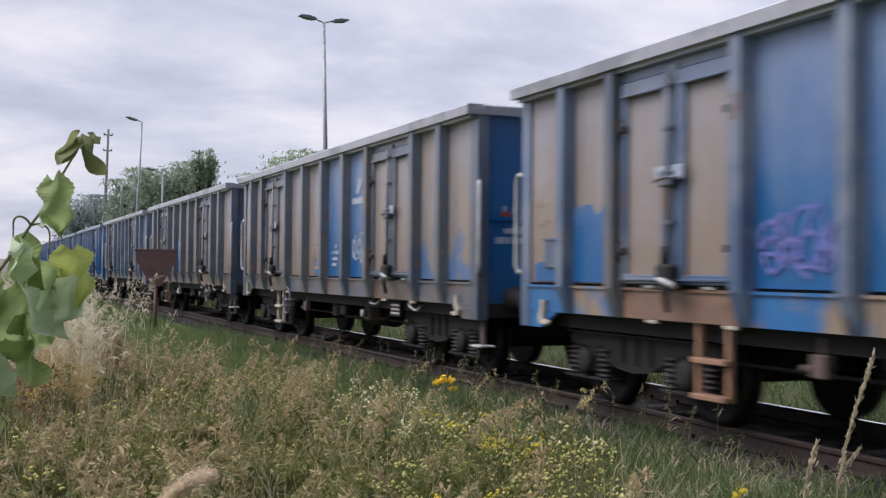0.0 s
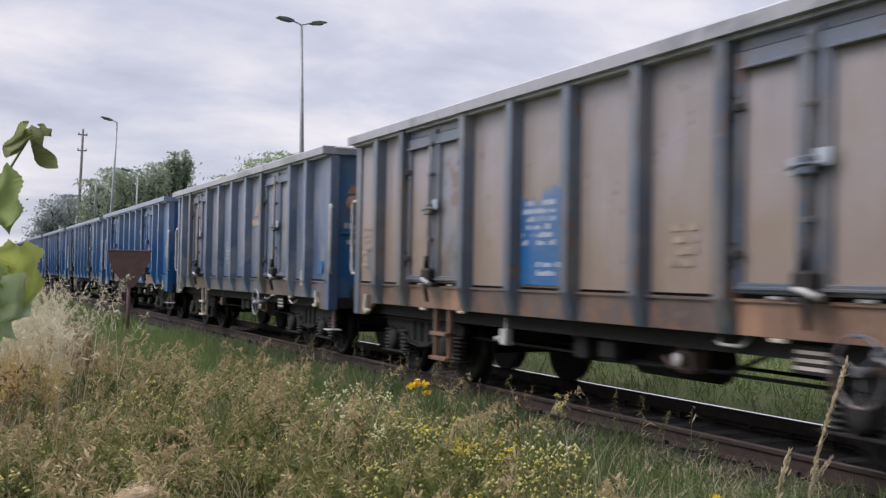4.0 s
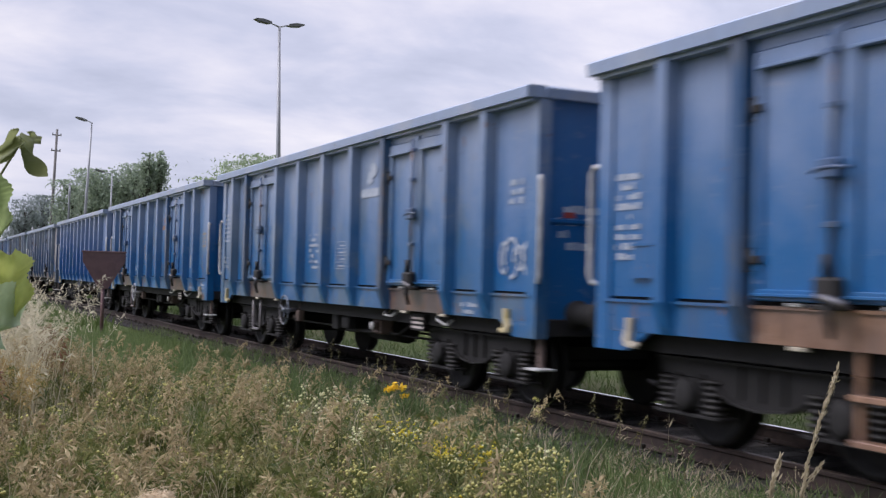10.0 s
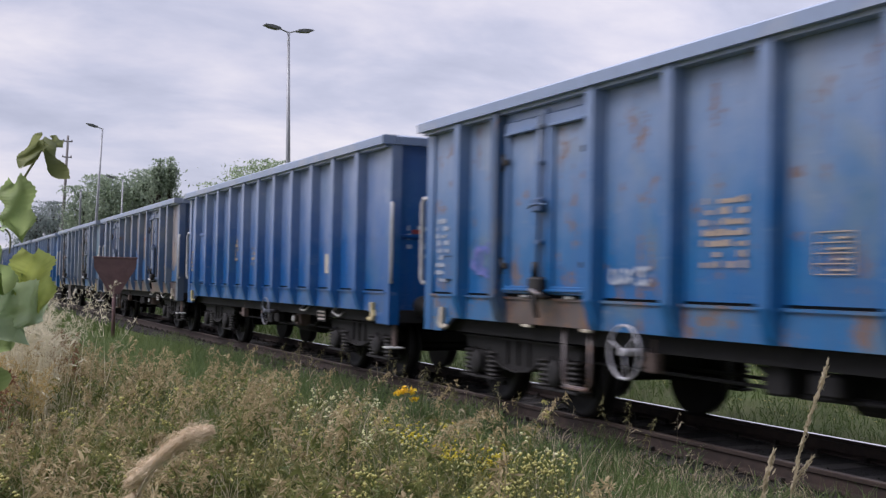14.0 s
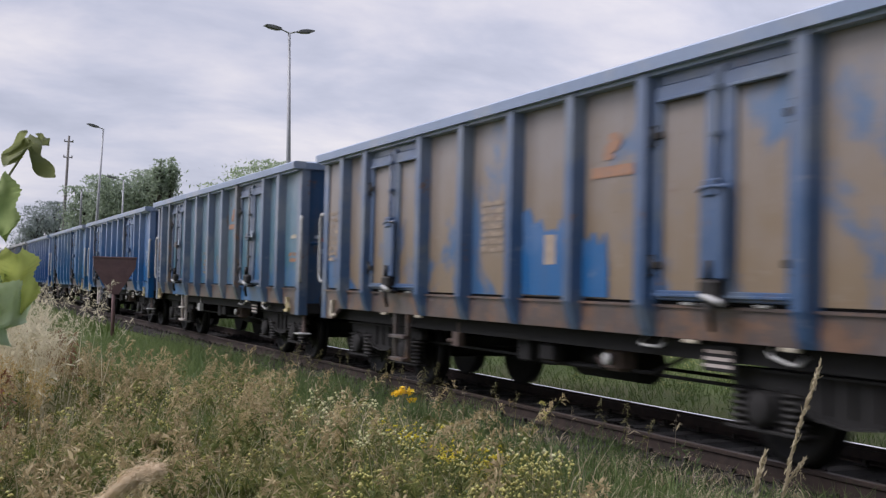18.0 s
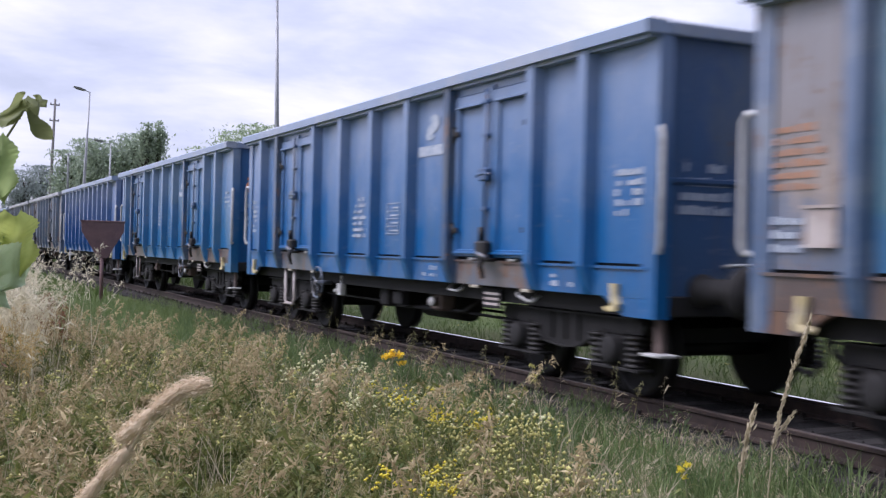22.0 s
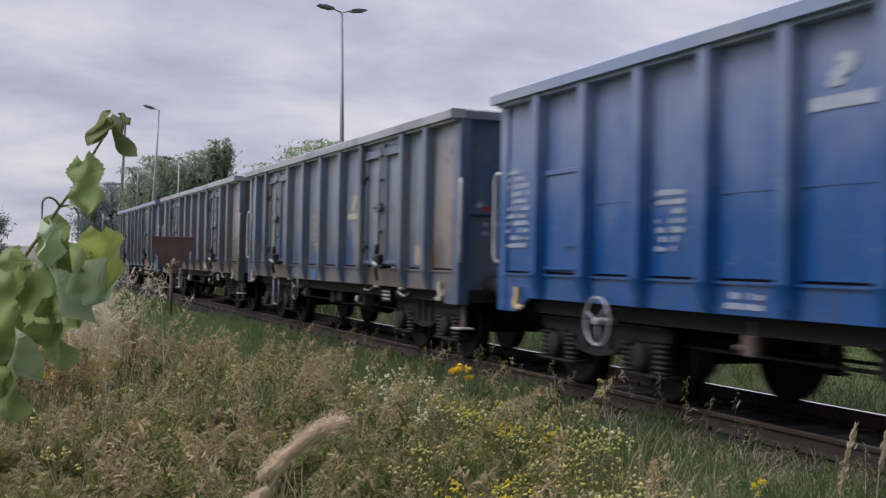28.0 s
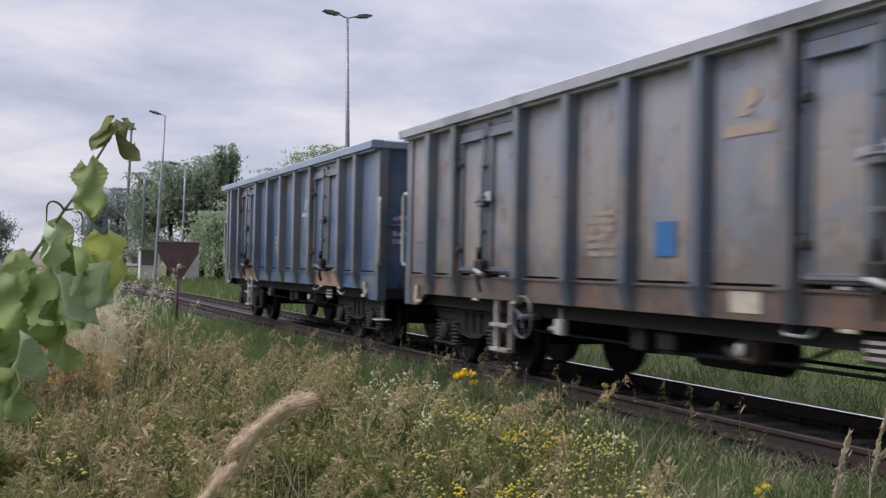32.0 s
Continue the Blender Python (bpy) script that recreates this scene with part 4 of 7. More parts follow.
# what each wagon looks like, from the head of the train to its end; panels run from the rear end forwards
WAGONS = [
    dict(taller=0.06, label="blue and tan open freight wagon with purple spray marks", panel="blue_tan_paint", panels={0: "tan_paint", 1: "tan_paint", 2: "blue_paint", 3: "blue_paint"}, door="tan_paint", post="steel_blue_paint", chord="grey_chord_paint", sill="blue_tan_paint", doorsill="orange_rust_paint", end="blue_paint", hook="cream", plates=True, stagger=0.0, ladder_at=2.95, ladder="orange_rust_paint",
         marks=[("patch", 4.9, 1.29, 0.84, 0.74, "blue_paint"), ("scrawl", 1.8, 1.42, 0.85, 0.5, "lilac_mark"), ("scrawl", 1.75, 1.36, 0.8, 0.36, "lilac_mark"), ("patch", 5.85, 1.29, 0.5, 0.2, "blue_paint"), ("bars", 5.95, 1.9, 0.3, 0.3, "tan_mark")]),
    dict(taller=0.06, label="tan freight wagon with bright blue panels and white spray marks", panel="tan_paint", panels={3: "tan_paint", 4: "blue_paint", 5: "blue_paint", 6: "tan_blue_paint", 7: "tan_blue_paint"}, door="tan_paint", post="dark_post_paint", chord="grey_chord_paint", sill="grey_sill_paint", doorsill="brown_sill_paint", end="blue_paint", hook="cream", plates=True, wheel=2.3, ladder="cream",
         marks=[("patch", 0.45, 1.3, 0.5, 0.32, "blue_paint"), ("swirl", -1.8, 2.45, 0.7, 0.6, "white"), ("scrawl", -1.8, 1.5, 0.55, 0.5, "white"), ("bars", -0.55, 1.45, 0.35, 0.4, "white"), ("bars", 0.7, 1.4, 0.5, 0.5, "tan_mark")]),
    dict(taller=0.055, label="weathered tan-brown open freight wagon", panel="tan_paint", panels={4: "tan_paint", 6: "mud_paint"}, door="tan_paint", doors={1: "dust_paint"}, post="dark_post_paint", chord="grey_chord_paint", sill="brown_sill_paint", doorsill="orange_rust_paint", end="dark_post_paint", emblem="rail_white", hook="cream", plates=True, ladder="orange_rust_paint", wheel=-3.9,
         marks=[("patch", 0.6, 1.30, 1.02, 0.98, "blue_paint"), ("bars", 0.72, 1.72, 0.7, 0.5, "white"), ("bars", 0.5, 1.4, 0.5, 0.18, "white"), ("bars", 5.95, 1.5, 0.4, 0.6, "tan_mark"), ("bars", -1.8, 1.5, 0.4, 0.4, "tan_mark")]),
    dict(taller=0.05, label="faded grey-blue freight wagon with rust-brown sills", panel="grey_blue_paint", panels={0: "dust_paint", 6: "steel_blue_paint", 7: "steel_blue_paint"}, door="grey_blue_paint", doors={0: "dust_paint", 3: "slate_paint"}, post="steel_blue_paint", chord="grey_chord_paint", sill="grey_sill_paint", doorsill="brown_sill_paint", end="blue_paint_grey", emblem="orange_mark", hook="cream", plates=True, ladder="cream", wheel=-2.1,
         marks=[("swirl", -1.8, 2.3, 0.8, 0.6, "tan_mark"), ("bars", 0.6, 1.55, 0.5, 0.5, "white"), ("bars", -0.6, 1.5, 0.35, 0.3, "white"), ("bars", 5.95, 1.5, 0.4, 0.8, "tan_mark"), ("plate", -5.0, 1.16, 0.32, 0.25, "cream"), ("plate", -5.95, 1.38, 0.22, 0.2, "blue_mark")]),
    dict(taller=0.03, label="clean blue open freight wagon with rusty door sills", panel="blue_paint", door="blue_paint", post="blue_paint", chord="blue_chord_paint", sill="blue_paint", doorsill="orange_rust_paint", end="royal_paint", hook="cream", ladder="orange_rust_paint", wheel=2.13, ladder_at=3.06,
         marks=[("swirl", -1.8, 2.5, 0.85, 0.6, "white"), ("bars", 0.6, 1.5, 0.6, 0.5, "white"), ("bars", -0.6, 1.55, 0.35, 0.4, "white"), ("bars", 5.95, 1.6, 0.35, 0.8, "white"), ("bars", -6.0, 1.75, 0.35, 0.35, "white"), ("bars", -4.9, 1.03, 0.5, 0.13, "white"), ("bars", -1.8, 1.03, 0.4, 0.13, "white")]),
    dict(label="greyed blue freight wagon with white spray marks", step="loop", panel="blue_paint_grey", panels={7: "blue_paint"}, door="blue_paint_grey", post="blue_paint_grey", chord="blue_chord_paint", sill="blue_paint_grey", doorsill="brown_sill_paint", end="blue_paint", hook="yellow", ladder="grey_sill_paint", wheel=1.85,
         marks=[("swirl", -1.8, 2.5, 0.8, 0.6, "white"), ("bars", 0.6, 1.5, 0.5, 0.6, "white"), ("bars", -0.6, 1.5, 0.35, 0.4, "white"), ("scrawl", -5.95, 1.42, 0.7, 0.42, "white"), ("bars", 5.93, 2.02, 0.62, 0.6, "white"), ("bars", 6.02, 1.5, 0.4, 0.28, "white"), ("bars", -5.95, 2.2, 0.3, 0.3, "white"), ("bars", -4.9, 1.0, 0.4, 0.16, "white")]),
    dict(label="blue freight wagon with rust spots and orange emblem", panel="blue_paint_rusting", door="blue_paint_rusting", post="blue_paint", chord="blue_chord_paint", sill="blue_paint_rusting", doorsill="brown_sill_paint", end="blue_paint", hook="cream", ladder="brown_sill_paint", wheel=1.85, ladder_at=2.9, step="loop",
         marks=[("swirl", -1.8, 2.45, 0.7, 0.6, "orange_mark"), ("bars", 0.6, 1.55, 0.55, 0.6, "tan_mark"), ("bars", -0.6, 1.5, 0.3, 0.3, "tan_mark"), ("plate", -4.9, 1.5, 0.4, 0.28, "cream"), ("bars", -6.0, 1.95, 0.3, 0.35, "tan_mark"), ("scrawl", 4.9, 1.45, 0.4, 0.4, "lilac_mark"), ("scrawl", 1.9, 1.38, 0.5, 0.2, "white"), ("bars", -4.95, 1.03, 0.4, 0.12, "white"), ("bars", -6.0, 1.03, 0.3, 0.14, "white"), ("bars", 5.95, 1.4, 0.35, 0.8, "white")]),
    dict(label="royal blue freight wagon without side doors", kind="plain", panel="royal_paint", post="royal_paint", chord="blue_chord_paint", sill="royal_paint", end="deep_paint", hook="yellow", ladder=None, wheel=-0.6,
         marks=[("bars", 2.2, 1.75, 0.75, 0.55, "tan_mark"), ("bars", 0.55, 1.65, 0.4, 0.4, "tan_mark"), ("plate", -3.8, 1.5, 0.25, 0.3, "cream"), ("bars", 6.0, 1.55, 0.35, 0.5, "tan_mark"), ("bars", 2.2, 1.02, 0.4, 0.16, "tan_mark")]),
    dict(taller=-0.02, label="sand-brown freight wagon with blue patches", cover=True, panel="sand_grey_paint", panels={7: "mud_paint"}, door="sand_grey_paint", post="faded_navy_paint", chord="blue_chord_paint", sill="brown_sill_paint", doorsill="brown_sill_paint", end="slate_post_paint", hook="cream", ladder="brown_sill_paint",
         marks=[("swirl", -1.8, 2.4, 0.7, 0.6, "orange_mark"), ("bars", 0.6, 1.75, 0.5, 0.6, "tan_mark"), ("bars", 5.95, 1.7, 0.4, 0.5, "tan_mark"), ("patch", -0.6, 1.29, 0.98, 1.05, "blue_paint"), ("plate", -0.7, 1.6, 0.22, 0.3, "tan_mark"), ("patch", -1.5, 1.29, 0.55, 0.6, "blue_paint"), ("patch", -5.9, 1.29, 0.6, 0.42, "blue_paint"), ("bars", 5.95, 2.2, 0.4, 0.3, "tan_mark")]),
    dict(label="teal-blue freight wagon with orange emblem and brown sills", panel="teal_paint", panels={0: "mud_paint"}, holder="pale_step_paint", door="teal_paint", post="steel_blue_paint", chord="blue_chord_paint", sill="brown_sill_paint", doorsill="blue_paint_grey", end="navy_post_paint", hook="yellow", plates=True, ladder="pale_step_paint", ladder_at=3.13,
         marks=[("bars", 5.95, 1.85, 0.5, 0.5, "orange_mark"), ("bars", 6.05, 1.4, 0.3, 0.3, "white"), ("swirl", -1.8, 2.4, 0.7, 0.6, "orange_mark"), ("arc", 1.75, 2.1, 0.34, 0.12, "tan_mark"), ("arc", 0.5, 2.15, 0.42, 0.10, "tan_mark"), ("bars", 0.6, 1.5, 0.5, 0.5, "tan_mark"), ("bars", -0.6, 1.5, 0.3, 0.35, "tan_mark"), ("bars", -6.0, 1.7, 0.5, 0.2, "orange_mark"), ("bars", -6.0, 2.1, 0.3, 0.1, "cream")]),
    dict(taller=-0.02, label="lilac-blue freight wagon with white emblem", step="loop", panel="lilac_paint", door="lilac_paint", post="lilac_paint", chord="blue_chord_paint", sill="blue_paint", doorsill="grey_sill_paint", end="faded_navy_paint", hook="yellow", ladder="pale_step_paint", wheel=2.15,
         marks=[("swirl", -1.8, 2.5, 0.85, 0.6, "white"), ("bars", 0.6, 1.5, 0.55, 0.6, "white"), ("bars", -0.6, 1.55, 0.35, 0.4, "white"), ("bars", -6.0, 1.7, 0.45, 0.45, "white"), ("bars", -1.8, 1.03, 0.4, 0.16, "white"), ("bars", -4.9, 1.03, 0.4, 0.16, "white"), ("bars", 5.95, 1.6, 0.35, 0.6, "white")]),
    dict(label="light blue freight wagon with rusted lower edge", step="loop", panel="light_blue_paint", door="light_blue_paint", post="light_blue_paint", chord="blue_chord_paint", sill="light_blue_paint", doorsill="brown_sill_paint", sills={0: "brown_sill_paint", 1: "brown_sill_paint", 6: "brown_sill_paint", 7: "brown_sill_paint"}, end="blue_paint", emblem="warning_orange", hook="yellow", ladder="brown_sill_paint", wheel=-2.2,
         marks=[("swirl", -1.8, 2.45, 0.7, 0.6, "white"), ("bars", 0.6, 1.7, 0.75, 0.8, "white"), ("bars", -0.6, 1.5, 0.35, 0.42, "white"), ("bars", -6.0, 2.1, 0.4, 0.35, "white"), ("bars", 5.95, 1.5, 0.4, 0.8, "white")]),
    dict(label="deep royal blue freight wagon with plain ribbed sides", kind="plain", panel="deep_paint", post="deep_paint", chord="blue_chord_paint", sill="deep_paint", end="deep_paint", emblem="warning_orange", hook="yellow", ladder=None, wheel=3.9,
         marks=[("bars", 5.95, 1.55, 0.6, 0.95, "white"), ("swirl", 0.55, 2.55, 0.7, 0.5, "white"), ("bars", 2.75, 1.5, 0.45, 0.6, "white"), ("bars", 1.65, 1.02, 0.5, 0.17, "white"), ("bars", -3.8, 1.02, 0.5, 0.17, "white")]),
    dict(holder="faded_navy_paint", label="dark grey-green freight wagon with pale emblem", panel="slate_paint", panels={1: "steel_blue_paint", 5: "steel_blue_paint", 7: "dust_paint"}, step="loop", door="slate_paint", post="slate_post_paint", chord="grey_chord_paint", sill="grey_sill_paint", doorsill="brown_sill_paint", end="slate_post_paint", hook="cream", ladder="grey_sill_paint", wheel=1.75, ladder_at=3.95,
         marks=[("swirl", -1.8, 2.05, 0.7, 0.6, "cream"), ("bars", 5.95, 2.1, 0.5, 0.35, "tan_mark"), ("bars", 5.95, 1.45, 0.35, 0.45, "tan_mark"), ("bars", 0.6, 1.62, 0.6, 0.62, "tan_mark"), ("bars", -0.6, 1.5, 0.3, 0.35, "tan_mark"), ("plate", -4.95, 1.31, 0.36, 0.28, "tan_mark"), ("plate", 0.6, 1.31, 0.2, 0.16, "blue_mark"), ("plate", 0.6, 1.0, 0.3, 0.16, "blue_mark")]),
    dict(label="dusty brown-grey freight wagon with white door plates", panel="dust_paint", panels={0: "mud_paint", 3: "dust_paint"}, door="dust_paint", post="dark_post_paint", chord="grey_chord_paint", sill="brown_sill_paint", doorsill="brown_sill_paint", end="mud_paint", hook="cream", plates=True, ladder="pale_step_paint", wheel=2.23, ladder_at=3.06,
         marks=[("plate", -0.6, 1.5, 0.34, 0.32, "blue_mark"), ("bars", -0.6, 1.54, 0.26, 0.2, "white"), ("swirl", -1.8, 2.5, 0.7, 0.6, "tan_mark"), ("bars", 0.6, 1.5, 0.5, 0.5, "tan_mark"), ("bars", -6.0, 1.5, 0.4, 0.4, "tan_mark"), ("plate", -1.8, 1.03, 0.4, 0.18, "cream")]),
    dict(label="grey-blue freight wagon at the end of the train", panel="faded_navy_paint", panels={5: "steel_blue_paint"}, door="faded_navy_paint", post="dark_post_paint", chord="blue_chord_paint", sill="faded_navy_paint", doorsill="orange_rust_paint", end="faded_navy_paint", hook="cream", ladder="pale_step_paint", wheel=2.95, ladder_at=3.6,
         marks=[("swirl", -1.8, 2.3, 0.6, 0.5, "white"), ("bars", 0.6, 1.6, 0.4, 0.4, "white")]),
]



def body_height(w):
    """The sides of some wagons are a little higher than those of the others."""
    k = 1 + w.get("taller", 0) / (TOP - 1.25)
    return Matrix.Translation((0, 0, 1.25)) @ Matrix.Diagonal((1, 1, k, 1)) @ Matrix.Translation((0, 0, -1.25))


def build_side(wagon, w, side, seed):
    """One long side; side -1 faces the meadow. The other is the same, turned round."""
    turn = body_height(w) if side < 0 else pose(0, 0, 0, 0, 0, 180) @ body_height(w)
    edges = PLAIN_EDGES if w.get("kind") == "plain" else DOOR_EDGES
    z0 = 1.275
    h = TOP - 0.14 - z0
    count = 0
    leaf = 0
    for i in range(len(edges) - 1):
        a, b = edges[i], edges[i + 1]
        mid, wide = (a + b) / 2, a - b
        at = turn @ Matrix.Translation((-WALL, mid, 0))
        if w.get("kind") != "plain" and i in (2, 7):
            lw = (wide - 0.26) / 2
            for k in (1, -1):
                m = w.get("doors", {}).get(leaf, w["door"])
                leaf += 1
                d = part("door_leaf", leaf_shape(lw, h - 0.13, -k), w["post"], wagon, at @ Matrix.Translation((-0.02, k * (lw / 2 + 0.012), z0 + 0.01)), "hinged steel door leaf")
                part("door_sheet", sheet_shape(lw - 0.255, h - 0.13), m, d, pose(0, k * 0.0425, 0), "set-back door sheet")
                for hz in (0.30, 1.42):
                    part("hinge", hinge_shape(), "spring", d, pose(0, k * (lw / 2 + 0.005), hz) @ Matrix.Diagonal((1, -k, 1, 1)), "dark strap hinge")
                if w.get("plates") and side < 0:
                    part("lock_plate", kept("lock_plate", lambda: Shape().box(-0.012, 0.0, -0.08, 0.08, -0.065, 0.065, 0.004)), "white", d, pose(-0.075, -k * (lw / 2 - 0.12), 0.96 - w.get("stagger", 0.05) * (k > 0)), "white plate")
            part("door_header", kept("door_header_%d" % (wide * 100), lambda: Shape().box(-0.035, 0.03, -wide / 2 + 0.1, wide / 2 - 0.1, TOP - 0.255, TOP - 0.15, 0.008)), w["post"] + "_on_posts", wagon, at)
            part("door_mullion", kept("door_mullion", lambda: Shape().box(-0.075, 0.0, -0.055, 0.055, z0 - 0.02, TOP - 0.20, 0.012)), w["post"] + "_on_posts", wagon, at)
            iron = "dark_post_paint_on_sills" if w["post"] in ("dark_post_paint", "slate_post_paint", "steel_blue_paint") else "faded_navy_paint_on_sills"
            part("door_lock", lock_shape(h - 0.17), iron, wagon, at @ Matrix.Translation((-0.03, 0, z0)), "locking bar with lever")
            catch = part("lock_catch", lock_box_shape(), "spring", wagon, at @ Matrix.Translation((-0.03, 0, z0)), "dark greasy catch at the foot of the doors")
            part("catch_lever", catch_lever_shape(), "rail_white" if w.get("plates") or seed in (8, 13) else "grey_sill_paint", catch, None, "short pale lever")
            if w.get("cover"):
                part("lock_cover", kept("lock_cover", lambda: Shape().box(-0.11, -0.05, -0.16, 0.16, 0.18, 0.95, 0.02)), w["post"], wagon, at @ Matrix.Translation((-0.03, 0, z0)), "tall cover plate over the lock")
            part("door_sill", sill_shape(wide - 0.2), w["doorsill"] + "_on_sills", wagon, at @ Matrix.Translation((0.015, 0, 0)), "rusty sill under the doors")
            for dy in (-0.5, 0.42):
                part("hinge_pad", kept("hinge_pad", lambda: Shape().box(-0.05, 0.0, -0.07, 0.07, -0.012, 0.014, 0.004)), "rail_white", wagon, at @ Matrix.Translation((0, dy, 1.262)), "pale worn hinge pad")
            for dy in (-0.75, 0.42):
                part("stop_block", kept("stop_block", lambda: Shape().box(-0.035, 0.02, -0.08, 0.08, -0.032, 0.0, 0.006)), "cream", wagon, at @ Matrix.Translation((0.02, dy, SILL - 0.004)), "pale stop block")
        else:
            m = w.get("panels", {}).get(count, w["panel"])
            part("side_panel", panel_shape(wide - 0.16, h, w.get("kind") == "plain"), m, wagon, at @ Matrix.Translation((0, 0, z0)))
            m = w.get("sills", {}).get(count, w["sill"])
            part("sill_plate", sill_shape(wide - 0.16), m + "_on_sills", wagon, at)
            if w.get("kind") == "plain" and i == 1:
                part("hatch", kept("side_hatch", lambda: Shape().box(-0.05, 0.02, -0.40, 0.40, 1.06, 1.12, 0.01).box(-0.05, 0.02, -0.40, 0.40, 0.02, 0.06, 0.01).box(-0.03, 0.02, -0.38, 0.38, 0.06, 1.06).box(-0.07, 0, -0.36, -0.1, 0.28, 0.32)), m, wagon, at @ Matrix.Translation((-0.01, 0, z0)), "low hatch with a ledge")
            count += 1
        if i:
            shade = w["post"] + "_on_posts"
            if w.get("kind") != "plain" and i in (2, 7) and not w.get("cover"):
                shade = ("dark_post_paint" if w["post"] in ("dark_post_paint", "slate_post_paint", "steel_blue_paint") else "navy_post_paint") + "_on_sills"
            part("side_post", post_shape(), shade, wagon, turn @ pose(-WALL, a, 0))
    part("top_chord", chord_shape(), w["chord"], wagon, turn, "weathered grey top rail")
    for k in (1, -1):
        end = turn if k > 0 else turn @ Matrix.Diagonal((1, -1, 1, 1))
        part("corner_post", corner_shape(), w["post"] + "_on_posts", wagon, end)
        part("corner_gusset", gusset_shape(), w["sill"] + "_on_sills", wagon, end)
        part("handrail", handrail_shape(), "rail_white", wagon, end @ pose(-WALL + 0.01, LEN + 0.09, 0), "pale grab rail")
        part("tie_down_hook", bracket_shape(), w["hook"], wagon, end @ pose(-WALL - 0.03, 5.85, 0.04), "pale painted hook bracket")
    if w.get("kind") != "plain":
        part("document_holder", kept("document_holder", lambda: Shape().box(-0.03, 0.0, -0.15, 0.15, 0, 0.27, 0.01).box(-0.045, -0.02, -0.165, 0.165, 0.262, 0.285).box(-0.04, -0.02, -0.165, 0.165, -0.015, 0.01)), w.get("holder", w["post"]) + "_on_sills", wagon, turn @ pose(-WALL - 0.01, 5.70, 1.45), "dark document holder")
    for dy, turned in ((-2.35, 0), (-3.85, 12)):
        part("release_handle", kept("release_handle", lambda: Shape().tube([(0.05, -0.16, 0.93), (-0.02, -0.15, 0.86), (-0.03, -0.10, 0.845), (-0.03, 0.12, 0.85), (-0.02, 0.16, 0.87), (0.05, 0.17, 0.93)], 0.016, 6)), "rail_white", wagon, turn @ pose(-1.28, dy, 0.03, turned, 0, 0), "pale release handle")
    valve = part("distributor_valve", kept("distributor_valve", lambda: Shape().box(-0.10, 0.12, -0.13, 0.13, 0.58, 0.80, 0.03).tube([(-0.12, -0.05, 0.70), (-0.18, -0.05, 0.70)], 0.06, 10).tube([(0, 0.1, 0.66), (-0.02, 0.26, 0.62), (-0.04, 0.34, 0.70)], 0.03, 8).box(-0.03, 0.03, -0.03, 0.03, 0.79, 0.92)), "brown", wagon, turn @ pose(-1.02, -1.45, 0), "brake valve on a bracket")
    part("valve_cap", kept("valve_cap", lambda: Shape().lathe([(0.01, -0.205), (0.055, -0.20), (0.062, -0.185), (0.062, -0.17)], (0, -0.05, 0.70), 0, 12)), "rail_white", valve, None, "pale valve cap")
    load = part("load_lever_plate", kept("load_lever_plate", lambda: Shape().box(-0.012, 0.012, -0.2, 0.2, 0.72, 0.93, 0.004)), "under", wagon, turn @ pose(-1.27, -3.25, 0), "dark load changeover plate")
    for n in range(3):
        part("stripe", kept("load_stripe", lambda: Shape().box(-0.016, -0.013, -0.17, 0.17, 0, 0.028)), "pale_step_paint", load, pose(0, 0, 0.75 + 0.058 * n), "white stripe")
    part("corner_step", step_shape(), "rail_white", wagon, turn @ pose(-1.26, -LEN, 0), "pale foot step")
    part("step_hanger", hanger_shape(), "brown", wagon, turn @ pose(-1.26, -LEN + 0.04, 0))
    if w.get("ladder"):
        part("step_ladder", loop_shape() if w.get("step") else ladder_shape(), w["ladder"], wagon, turn @ pose(-1.30, w.get("ladder_at", 4.03 if w.get("step") else 3.3), 0), "two-rung step below the door")
    part("brake_valve_box", kept("brake_valve_box", lambda: Shape().box(-0.06, 0.04, -0.08, 0.08, 0.62, 0.80, 0.012).box(-0.02, 0.02, -0.02, 0.02, 0.80, 0.92).tube([(-0.04, 0.08, 0.70), (-0.05, 0.17, 0.68)], 0.028, 8)), "rail_white" if seed in (2, 9, 10, 14) else "brown", wagon, turn @ pose(-1.2, 1.75, 0), "valve box with a short lever")
    if w.get("wheel"):
        part("hand_brake_wheel", brake_wheel_shape(), "grey_sill_paint" if seed % 3 else "grey_chord_paint", wagon, turn @ pose(-1.46, w["wheel"], 0.80), "spoked brake wheel")
    if side > 0:
        return
